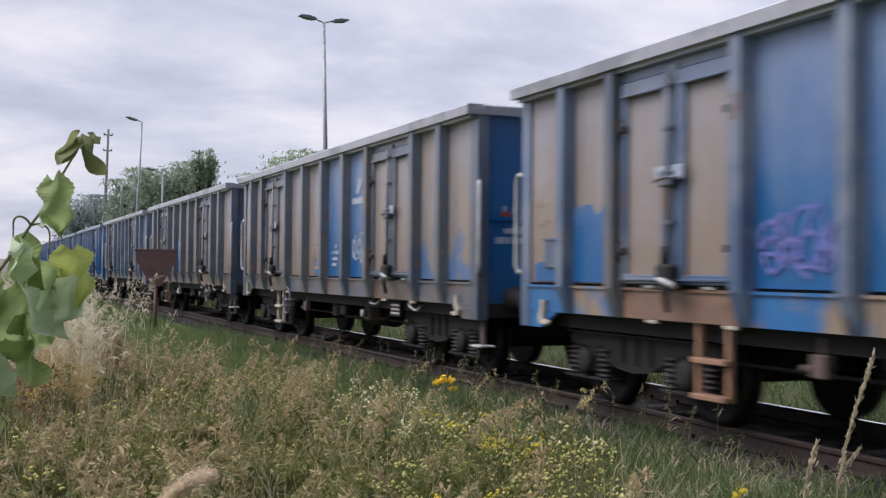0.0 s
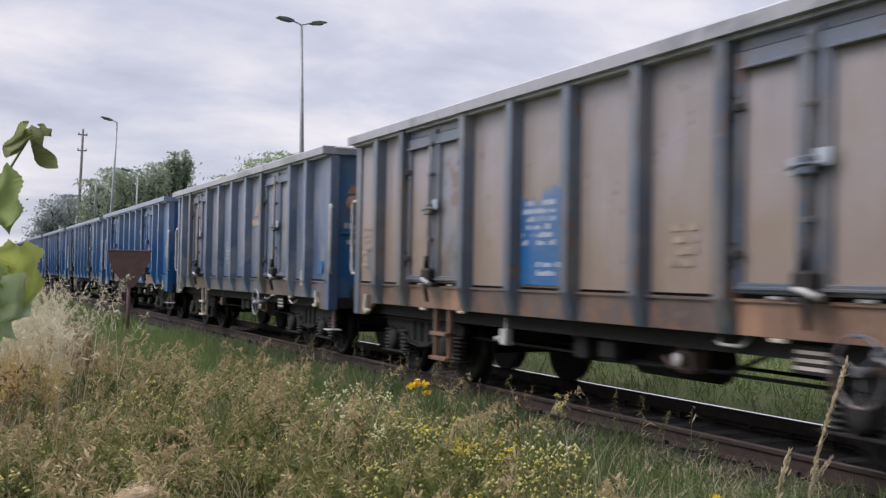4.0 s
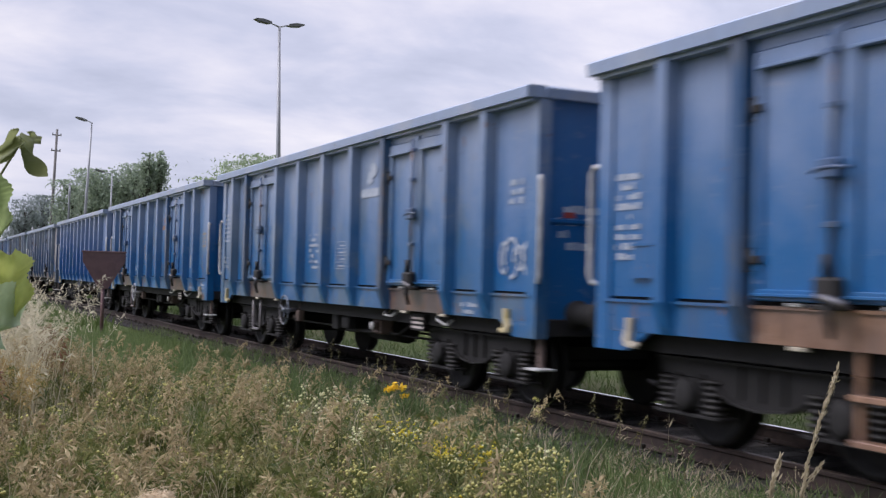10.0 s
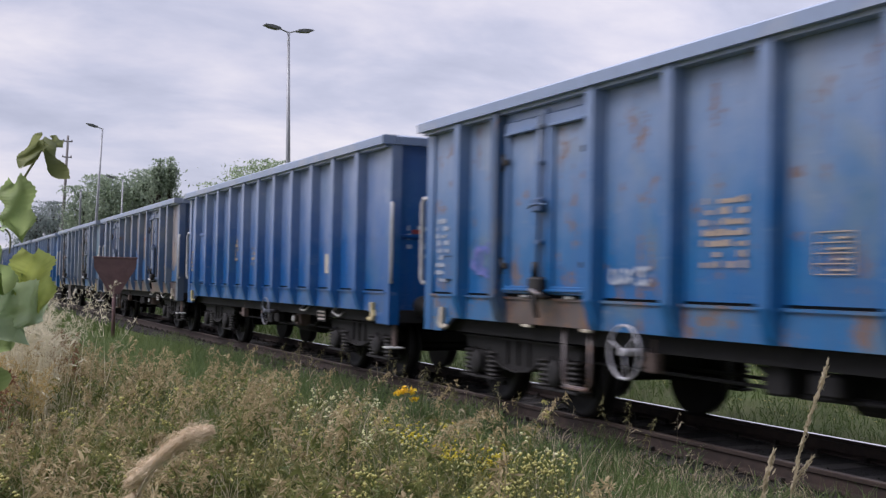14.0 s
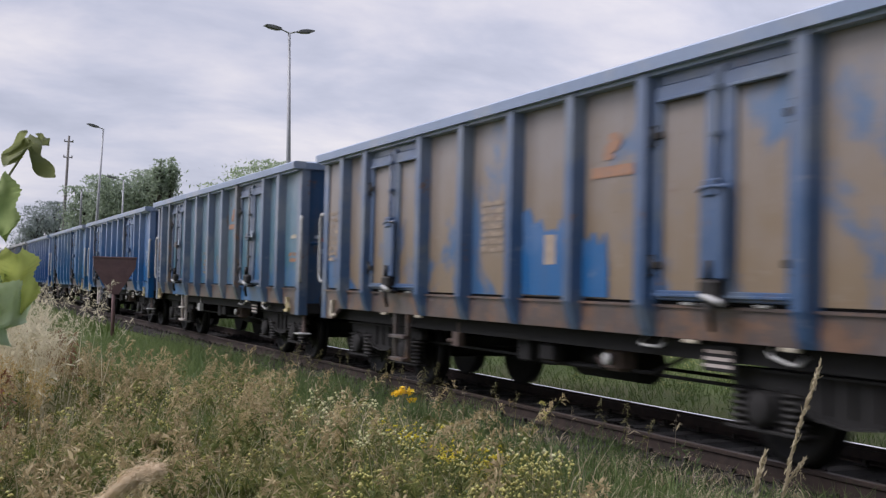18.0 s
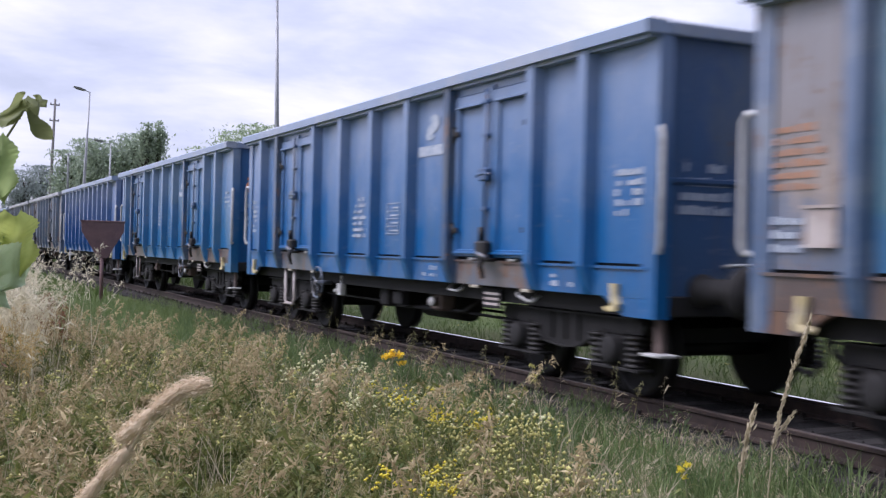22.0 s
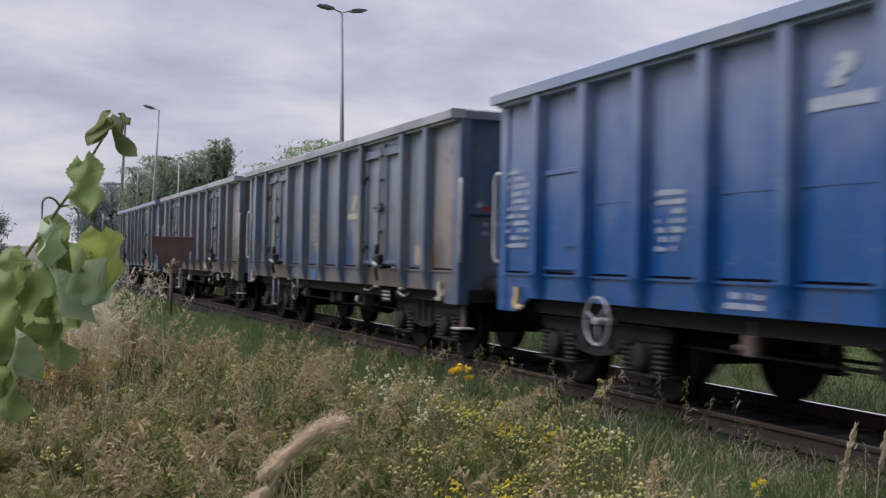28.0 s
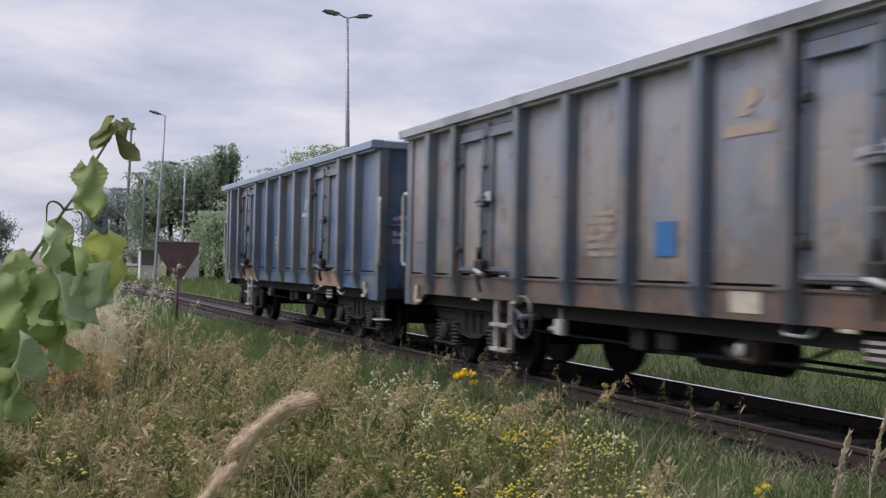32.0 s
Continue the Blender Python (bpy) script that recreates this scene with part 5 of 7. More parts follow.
    for n, (kind, y, z, mw, mh, mat) in enumerate(w["marks"]):
        s = seed * 20 + n
        low = z < 1.25
        x = -WALL - 0.0245 if low else -WALL - 0.0205
        if kind == "bars" and y == -0.6:
            part("table_mark", table(mw + 0.06, mh), mat, wagon, pose(x, y, z), "outlined table of small marks")["kind"] = "stuff"
        elif kind == "bars":
            part("lettering", bars(mw, mh, max(1, round(mh / 0.09)), s), mat, wagon, pose(x, y, z), "rows of small stencilled marks")["kind"] = "stuff"
        elif kind == "swirl":
            mark = part("emblem", swirl(mw * 0.72), mat, wagon, pose(x, y, z), "plain curved emblem")
            part("emblem_bar", banner(mw), mat, mark, None, "notched bar under the emblem")
        elif kind == "patch":
            part("repainted_patch", patch(mw, mh, s), mat, wagon, pose(x + 0.0015, y, z), "patch of newer blue paint")
        elif kind == "arc":
            part("spray_mark", Shape().tube([(0, -mw / 2, mh), (0, -mw * 0.2, mh * 0.2), (0, mw * 0.1, 0), (0, mw / 2, mh * 0.3)], 0.007, 6), mat, wagon, pose(x, y, z), "thin sprayed arc")
        elif kind == "scrawl":
            part("spray_mark", scrawl(mw, mh, s), mat, wagon, pose(x, y, z), "sprayed loops")["kind"] = "stuff"
        else:
            part("plate", Shape().box(-0.004, 0.002, -mw / 2, mw / 2, 0, mh), mat, wagon, pose(x, y, z), "small painted plate")


def build_wagon(index):
    w = WAGONS[index]
    wagon = tagged(new("freight_wagon"), w["label"], "freight wagon", "open wagons of the train")
    part("underframe", underframe_shape(), "under", wagon)
    part("brake_gear", brake_gear_shape(), "under", wagon)
    for side in (-1, 1):
        build_side(wagon, w, side, index)
    for k in (1, -1):
        end = body_height(w) if k > 0 else pose(0, 0, 0, 0, 0, 180) @ body_height(w)
        wall = part("end_wall", end_shape(), w["end"] + "_on_ends", wagon, end)
        part("end_rib", end_rib_shape(), w["end"] + "_on_ends", wall, pose(0, 0, 2.02))
        part("end_rail", end_rail_shape(), "rail_white", wall, None, "pale bent hand bar")
        part("end_chord", end_chord_shape(), w["chord"], wagon, end)
        part("end_beam", end_beam_shape(), "under", wagon, end)
        for x in (-0.875, 0.875):
            part("buffer", buffer_shape(), "bogie", wagon, end @ pose(x, LEN, 1.05))
        part("screw_coupling", coupler_shape(), "bogie", wagon, end @ pose(0, LEN + 0.03, 1.0))
        part("brake_hose", hose_shape(), "under", wagon, end @ pose(-0.42, LEN, 0.86))
        if k < 0:
            part("lettering", bars(0.55, 0.5, 4, 900 + index), "white", wall, pose(0.85, LEN + 0.002, 1.72, 0, 0, -90), "white stencilled marks")["kind"] = "stuff"
            if w.get("emblem"):
                part("warning_mark", Shape().lathe([(0.02, -0.004), (0.13, -0.003), (0.13, 0.001)], (0, 0, 0), 0, 16).prism([(-0.11, 0.15), (0.11, 0.15), (0, 0.31)], 0, -0.004, 0.001), w["emblem"], wall, pose(0.98, LEN + 0.004, 2.5, 0, 0, -90), "round warning mark under a triangle")
                part("warning_mark", Shape().prism([(-0.1, 0), (0.1, 0), (0, 0.18)], 0, -0.004, 0.001), "yellow", wall, pose(0.62, LEN + 0.004, 2.5, 0, 0, -90), "yellow triangle mark")
            elif index % 2:
                part("warning_mark", Shape().box(-0.004, 0.001, -0.07, 0.07, 0, 0.06), "red_mark", wall, pose(0.98, LEN + 0.004, 2.05, 0, 0, -90), "red mark")
        build_bogie(wagon, 4.5 * k)
    return wagon


TRAIN = [build_wagon(i) for i in range(len(WAGONS))]


# the train runs a little unevenly: metres by which it is ahead of or behind an even pace at each second
UNEVEN = {12: -0.04, 16: -0.05, 17: -0.09, 18: -0.05, 19: -0.07, 20: -0.12, 21: -0.20, 22: -0.20, 23: -0.18, 24: -0.32, 25: -0.11, 26: -0.02, 31: 0.08}


def along(t):
    """Metres along the line of the first gap between wagons."""
    k = int(t)
    a, b = UNEVEN.get(k, 0.0), UNEVEN.get(k + 1, 0.0)
    return 12.14 - 5.848 * t - 0.005 * t * t + a + (b - a) * (t - k)


# ---- beside the line ----
def build_sign():
    sign = tagged(new("track_sign"), "dark red-brown board on a post beside the track", "sign")
    sign.location = (-2.56, 30.6, lie(-2.56, 30.6))
    part("post", Shape().tube([(0, 0, -0.2), (0, 0, 1.5)], 0.05, 10), "sign", sign)
    part("board", Shape().prism([(-0.55, 2.12), (-0.54, 1.86), (-0.12, 1.16), (0.12, 1.16), (0.54, 1.86), (0.55, 2.12)], 1, -0.075, -0.05), "sign", sign, label="dark red-brown tapering board")
    part("rim", Shape().box(-0.57, 0.57, -0.085, -0.045, 2.10, 2.15, 0.008), "sign", sign)
    return sign


build_sign()


def lamp_head(length):
    s = Shape()
    o = [(0.0, -0.04), (0.12, -0.07), (length * 0.7, -0.065), (length, -0.02), (length * 0.95, 0.03), (length * 0.5, 0.07), (0.05, 0.035)]
    s.prism(o, 1, -0.14, 0.14)
    s.box(0.15, length * 0.75, -0.10, 0.10, -0.095, -0.062, 0.01)
    return s


def build_mast(name, x, y, top, lean, heads, arm, reach, rise, size, label):
    mast = tagged(new(name), label, "street lamp", "yard lamps")
    z0 = float(lie(x, y))
    mast.matrix_basis = pose(x, y, z0, 0, lean, 0)
    h = top - z0
    part("post", Shape().tube([(0, 0, -0.3), (0, 0, 1.2), (0, 0, h * 0.55), (0, 0, h)], [0.13, 0.13, 0.095, 0.055], 12), "steel", mast)
    for turn in heads:
        m = Matrix.Translation((0, 0, h - 0.04)) @ Matrix.Rotation(radians(turn), 4, "Z")
        part("arm", Shape().tube([(0, 0, 0), (reach, 0, rise)], 0.032, 8), "steel", mast, m)
        part("lamp_head", lamp_head(size), "lamp", mast, m @ pose(reach - 0.05, 0, rise, 0, arm, 0), "grey street lamp head")
    return mast


build_mast("yard_lamp", 6.60, 45.04, 11.72, -1.25, (8, 188), -6, 0.42, 0.13, 0.76, "tall grey steel mast with two lamp heads")
build_mast("yard_lamp", 3.17, 79.3, 11.45, 2.2, (188,), -10, 0.35, 0.10, 0.85, "leaning grey lamp mast with one lamp head")
build_mast("yard_lamp", 8.76, 104.0, 10.1, 0.6, (188,), -10, 0.7, 0.12, 0.95, "distant lamp mast with one lamp head")


def build_pole():
    x, y = 5.26, 119.4
    z0 = float(lie(x, y))
    pole = tagged(new("utility_pole"), "tall old utility pole with two short crossarms", "utility pole")
    pole.matrix_basis = pose(x, y, z0, 0, 1.6, 0)
    part("post", Shape().tube([(0, 0, -0.3), (0, 0, 8), (0, 0, 15.8)], [0.2, 0.16, 0.11], 10), "pole", pole)
    for z in (13.6, 15.2):
        arm = part("crossarm", Shape().box(-0.46, 0.46, -0.05, 0.05, z - 0.06, z + 0.06, 0.01), "pole", pole)
        for k in (-0.4, 0.4):
            part("insulator", Shape().lathe([(0.03, 0), (0.06, 0.05), (0.05, 0.12), (0.02, 0.15)], (k, 0, z + 0.06), 2, 8), "pole", arm)
    return pole


build_pole()
for px, py, top in ((4.7, 99.3, 8.6), (4.6, 129.5, 6.0)):
    p = tagged(new("line_post"), "slender pale concrete post by the yard", "post", "slender posts")
    p.location = (px, py, float(lie(px, py)))
    part("shaft", Shape().tube([(0, 0, -0.3), (0, 0, top - 0.6), (0, 0, top - GROUND_Z)], [0.12, 0.09, 0.07], 8), "steel", p)
    part("cap", Shape().box(-0.1, 0.1, -0.1, 0.1, top - GROUND_Z, top - GROUND_Z + 0.07, 0.01), "steel", p)

# white booth and cabinet by the yard
booth = tagged(new("trackside_booth"), "narrow white booth with a rounded roof beyond the track", "booth")
booth.location = (4.09, 90.0, float(lie(4.09, 90.0)))
part("back_wall", Shape().box(-0.74, 0.74, 0.5, 0.6, 0, 2.45, 0.02), "white_wall", booth)
for x in (-0.74, 0.62):
    part("side_wall", Shape().box(x, x + 0.12, -0.6, 0.497, 0, 2.45, 0.02), "white_wall", booth)
part("front_panel", Shape().box(-0.617, 0.617, -0.56, -0.52, 0, 1.25, 0.01), "white_wall", booth)
part("roof", Shape().prism([(-0.86, 2.452), (-0.84, 2.58), (-0.60, 2.70), (0.60, 2.72), (0.84, 2.62), (0.88, 2.452)], 1, -0.72, 0.72), "steel", booth)
cabinet = tagged(new("equipment_cabinet"), "pale weathered equipment cabinet at the yard's edge", "cabinet")
cabinet.location = (7.43, 90.5, float(lie(7.43, 90.5)))
part("body", Shape().box(-0.6, 0.6, -0.35, 0.35, 0.1, 2.1, 0.03), "white_wall", cabinet)
part("plinth", Shape().box(-0.66, 0.66, -0.4, 0.4, -0.1, 0.1, 0.02), "pole", cabinet)
part("roof", Shape().prism([(-0.68, 2.102), (-0.68, 2.17), (0, 2.28), (0.68, 2.17), (0.68, 2.102)], 1, -0.45, 0.45), "steel", cabinet)
for x in (-0.29, 0.29):
    door = part("door", Shape().box(x - 0.27, x + 0.27, -0.375, -0.353, 0.2, 1.98, 0.006), "white_wall", cabinet)
    part("handle", Shape().box(x * 0.25 - 0.02, x * 0.25 + 0.02, -0.4, -0.376, 1.0, 1.16, 0.005), "lamp", door)


# ---- distance ----
def build_bank():
    """A dry bank with low rooflines, far behind the line."""
    s = Shape()
    r = random.Random(5)
    n = 60
    xs = [-190 + 330 * i / n for i in range(n + 1)]
    tops = [4.3 + 1.0 * math.sin(i * 0.31) + r.uniform(-0.4, 0.4) for i in range(n + 1)]
    for x, t in zip(xs, tops):
        s.v += [(x, 318, -0.6), (x, 332, t), (x, 352, t * 0.9), (x, 366, -0.6)]
    for i in range(n):
        for j in range(3):
            a = i * 4 + j
            s.f.append((a, a + 4, a + 5, a + 1))
            s.s.append(True)
    return tagged(part("dry_bank", s, "bank"), "low dry earth bank on the horizon", "bank", kind="structure")


build_bank()


def quad_cloud(centres, size, stretch, gen, droop=0.0):
    """Small leaf-like quads at the centres, turned at random."""
    n = len(centres)
    a = gen.normal(size=(n, 3))
    a[:, 2] -= droop
    a /= np.linalg.norm(a, axis=1, keepdims=True)
    b = np.cross(a, gen.normal(size=(n, 3)))
    b /= np.linalg.norm(b, axis=1, keepdims=True)
    size = (np.asarray(size) * gen.uniform(0.65, 1.35, n))[:, None]
    a, b = a * size * stretch, b * size
    v = np.stack([centres - a, centres + b * 0.5 - a * 0.1, centres + a, centres - b * 0.5 - a * 0.1], 1).reshape(-1, 3)
    return v, np.arange(4 * n).reshape(-1, 4)


def build_tree(x, y, height, radius, leaf, count, seed, shape=1.0, low=0.2, label="", limbs=24):
    gen = np.random.default_rng(seed)
    z0 = float(lie(x, y))
    tree = tagged(new("tree"), label, "tree", "trees behind the yard")
    tree.location = (x, y, z0)
    s = Shape()
    s.tube([(0, 0, -0.3), (0.1, 0.05, height * 0.3), (-0.05, 0.1, height * 0.62), (0.05, 0, height * 0.92)], [height * 0.028, height * 0.021, height * 0.013, 0.03], 9)
    tips = []
    for i in range(limbs):
        h = height * gen.uniform(low + 0.05, 0.9)
        a = gen.uniform(0, 6.283)
        reach = radius * gen.uniform(0.45, 0.95) * (1 - max(0, (h / height - 0.5)) * 1.2 * shape)
        tip = np.array([math.cos(a) * reach, math.sin(a) * reach, h + height * gen.uniform(0.03, 0.14)])
        mid = tip * [0.5, 0.5, 1] - [0, 0, height * 0.05]
        s.tube([(0, 0, max(h - height * 0.12, height * 0.1)), tuple(mid), tuple(tip)], [height * 0.009, height * 0.006, 0.02], 6)
        tips += [tip, mid + [0, 0, 0.3]]
    tips.append(np.array([0, 0, height * 0.94]))
    tips.append(np.array([0.1, 0, height * 0.82]))
    part("trunk", s, "bark", tree)
    tips = np.array(tips)
    which = gen.integers(0, len(tips), count)
    spread = radius * gen.uniform(0.16, 0.40, len(tips))[which][:, None]
    off = gen.normal(size=(count, 3)) * spread * [1, 1, 0.8]
    c = tips[which] + off
    c[:, 2] = np.clip(c[:, 2], height * low * 0.5, height * 1.02)
    v, q = quad_cloud(c, 0.155, 1.2, gen, 0.3)
    tagged(part("crown", array_mesh("crown", v, q), leaf, tree), kind="stuff")
    return tree


TREES = [
    (4.9, 142, 9.5, 2.3, "tree_c", 1800, "dark broad-leaved tree behind the yard"), (7.2, 146, 10.4, 2.5, "tree_c", 2000, "dark broad-leaved tree behind the yard"),
    (6.7, 113, 10.0, 1.8, "tree_a", 2600, "green broad-leaved tree behind the yard"), (8.5, 110, 10.8, 2.3, "tree_a", 3000, "green broad-leaved tree behind the yard"),
    (11.9, 112, 11.7, 2.5, "tree_a", 3000, "green broad-leaved tree behind the yard"), (14.3, 115, 11.9, 2.5, "tree_a", 2600, "green broad-leaved tree behind the yard"),
    (9.9, 92, 5.6, 2.4, "tree_b", 2200, "light green bushy tree at the yard's edge"), (12.9, 93, 6.4, 2.6, "tree_b", 2200, "light green bushy tree at the yard's edge"),
    (19.6, 109, 10.6, 2.1, "tree_b", 2400, "light green tree behind the train"), (21.6, 107, 12.2, 3.2, "tree_b", 2600, "light green tree behind the train"),
    (24.4, 106, 12.8, 3.2, "tree_b", 2600, "light green tree behind the train"), (17.6, 102, 6.8, 2.4, "tree_a", 2000, "green broad-leaved tree behind the train"),
    (-7.3, 142, 7.0, 1.9, "tree_c", 1500, "dark small tree far off beyond the meadow"),
]
for n, (tx, ty, th, tr, leaf, count, label) in enumerate(TREES):
    build_tree(tx, ty, th, tr * 1.15, leaf, int(count * 2.6), 20 + n, 0.8, 0.08, label)
for n, (tx, ty, th) in enumerate([(12.75, 108, 12.5), (14.1, 109, 12.9), (13.4, 110, 11.9)]):
    build_tree(tx, ty, th, 1.15, "tree_a", 3400, 60 + n, 1.7, 0.1, "slender poplar rising over the other trees", 70)


# ---- plants ----
def blades(base, height, width, lean, gen, curl=0.5):
    """Bent grass blades: two base corners, two in the middle and a tip each."""
    n = len(base)
    a = gen.uniform(0, 6.283, n)
    across = np.stack([np.cos(a), np.sin(a), np.zeros(n)], 1) * (np.asarray(width) / 2)[:, None]
    b = gen.uniform(0, 6.283, n)
    out = np.stack([np.cos(b), np.sin(b), np.zeros(n)], 1) * (np.asarray(lean) * height)[:, None]
    up = np.stack([np.zeros(n), np.zeros(n), height], 1)
    mid = base + up * 0.55 + out * 0.35
    tip = base + up * (1 - 0.25 * curl * np.asarray(lean))[:, None] + out
    v = np.stack([base - across, base + across, mid - across * 0.8, mid + across * 0.8, tip], 1).reshape(-1, 3)
    i = np.arange(n)[:, None] * 5
    return v, i + [0, 1, 3, 2], i + [2, 3, 4]


def joined(chunks):
    """Several (verts, quads, tris) as one."""
    vs, qs, ts, k = [], [], [], 0
    for v, q, t in chunks:
        vs.append(v)
        if q is not None and len(q):
            qs.append(np.asarray(q) + k)
        if t is not None and len(t):
            ts.append(np.asarray(t) + k)
        k += len(v)
    return np.concatenate(vs), (np.concatenate(qs) if qs else None), (np.concatenate(ts) if ts else None)


def stuff(name, chunks, material, label, category="plants"):
    v, q, t = joined(chunks)
    return tagged(part(name, array_mesh(name, v, q, t), material), label, category, kind="stuff")


def ground_points(n, x0, x1, y0, y1, gen, keep=None):
    x, y = gen.uniform(x0, x1, n), gen.uniform(y0, y1, n)
    if keep is not None:
        ok = keep(x, y)
        x, y = x[ok], y[ok]
    return np.stack([x, y, lie(x, y) - 0.02], 1)


def patchy(x, y, seed=0.0):
    return 0.5 + 0.25 * np.sin(1.3 * x + 0.7 * y + seed) + 0.25 * np.sin(2.1 * y - 1.1 * x + 2.0 * seed)


def weed_edge(y):
    """Where the tall weeds give way to grass towards the track."""
    return -3.3 + 0.3 * np.exp(-((y - 4.8) / 2.6) ** 2) + 0.22 * np.sin(y * 1.1) + 0.15 * np.sin(y * 2.7 + 1.0) - 0.035 * np.clip((y - 10) ** 2, 0, 50)


gen = np.random.default_rng(11)
# short green grass between weeds and track
p = ground_points(78000, -5.9, -0.95, 2.5, 30, gen, lambda x, y: (x > weed_edge(y) - 0.5 - 1.5 * np.exp(-((y - 10.5) / 4.0) ** 2)) & (gen.random(len(x)) < np.where(x > -1.7, 0.25 + 0.6 * patchy(2 * x, 2 * y, 1.0), 1.15 - y / 34)))
n = len(p)
tall = gen.uniform(0.09, 0.30, n) * (0.7 + 0.6 * patchy(p[:, 0], p[:, 1])) * np.where(p[:, 0] > -1.75, 0.55 + 0.5 * patchy(3 * p[:, 0], 2 * p[:, 1], 2.0), 1.0)
stuff("grass", [blades(p, tall, gen.uniform(0.006, 0.013, n), gen.uniform(0.15, 0.8, n), gen)], "grass", "fresh green grass along the track", "grass")
# meadow beyond the track
p = ground_points(42000, 1.3, 16, 3, 48, gen, lambda x, y: gen.random(len(x)) < np.clip(1.25 - (x + y * 0.6) / 34, 0.1, 1))
n = len(p)
stuff("meadow_grass", [blades(p, gen.uniform(0.06, 0.30, n) * (0.6 + 0.8 * patchy(p[:, 0], p[:, 1], 0.5)), gen.uniform(0.008, 0.016, n), gen.uniform(0.25, 1.0, n), gen)], "grass_far", "green meadow grass beyond the track", "grass")
p = ground_points(26000, -12, 14, 30, 110, gen, lambda x, y: (np.abs(x) > 1.8) & (np.abs(x - np.clip(y - BEND_FROM, 0, None) ** 2 / (2 * BEND_RADIUS)) > 1.8))
n = len(p)
stuff("far_grass", [blades(p, gen.uniform(0.15, 0.5, n), gen.uniform(0.03, 0.06, n), gen.uniform(0.2, 0.7, n), gen)], "grass_far", "rough grass towards the yard", "grass")
# undergrowth in the weeds
p = ground_points(46000, -11.5, -2.9, -3.5, 24, gen, lambda x, y: (x < weed_edge(y) + 0.15) & (gen.random(len(x)) < (1.2 - y / 26) * np.clip((y + 4) / 6, 0, 1) * np.clip((x + 12) / 3.5, 0, 1)) & ((x + 7.1) ** 2 + y ** 2 > 1.2))
n = len(p)
stuff("undergrowth", [blades(p, gen.uniform(0.10, 0.40, n), gen.uniform(0.006, 0.014, n), gen.uniform(0.2, 0.8, n), gen)], "weed", "dull green undergrowth between the weeds", "grass")
p = ground_points(9000, -8.6, -2.6, 2.0, 26, gen, lambda x, y: x < weed_edge(y) + 0.5)
n = len(p)
stuff("dry_blades", [blades(p, gen.uniform(0.2, 0.7, n), gen.uniform(0.004, 0.008, n), gen.uniform(0.15, 0.7, n), gen)], "straw", "dry straw-coloured blades among the weeds", "grass")


def strips(a, b, width, gen):
    """Slender lens-shaped leaves or seeds from a to b."""
    d = b - a
    side = np.cross(d, gen.normal(size=d.shape))
    side *= (np.asarray(width) / 2 / (np.linalg.norm(side, axis=1) + 1e-9))[:, None]
    mid = a + d * 0.45
    v = np.stack([a, mid + side, b, mid - side], 1).reshape(-1, 3)
    return v, np.arange(len(v)).reshape(-1, 4), None


def around(a, *up):
    return np.stack([np.cos(a), np.sin(a), *up], -1)


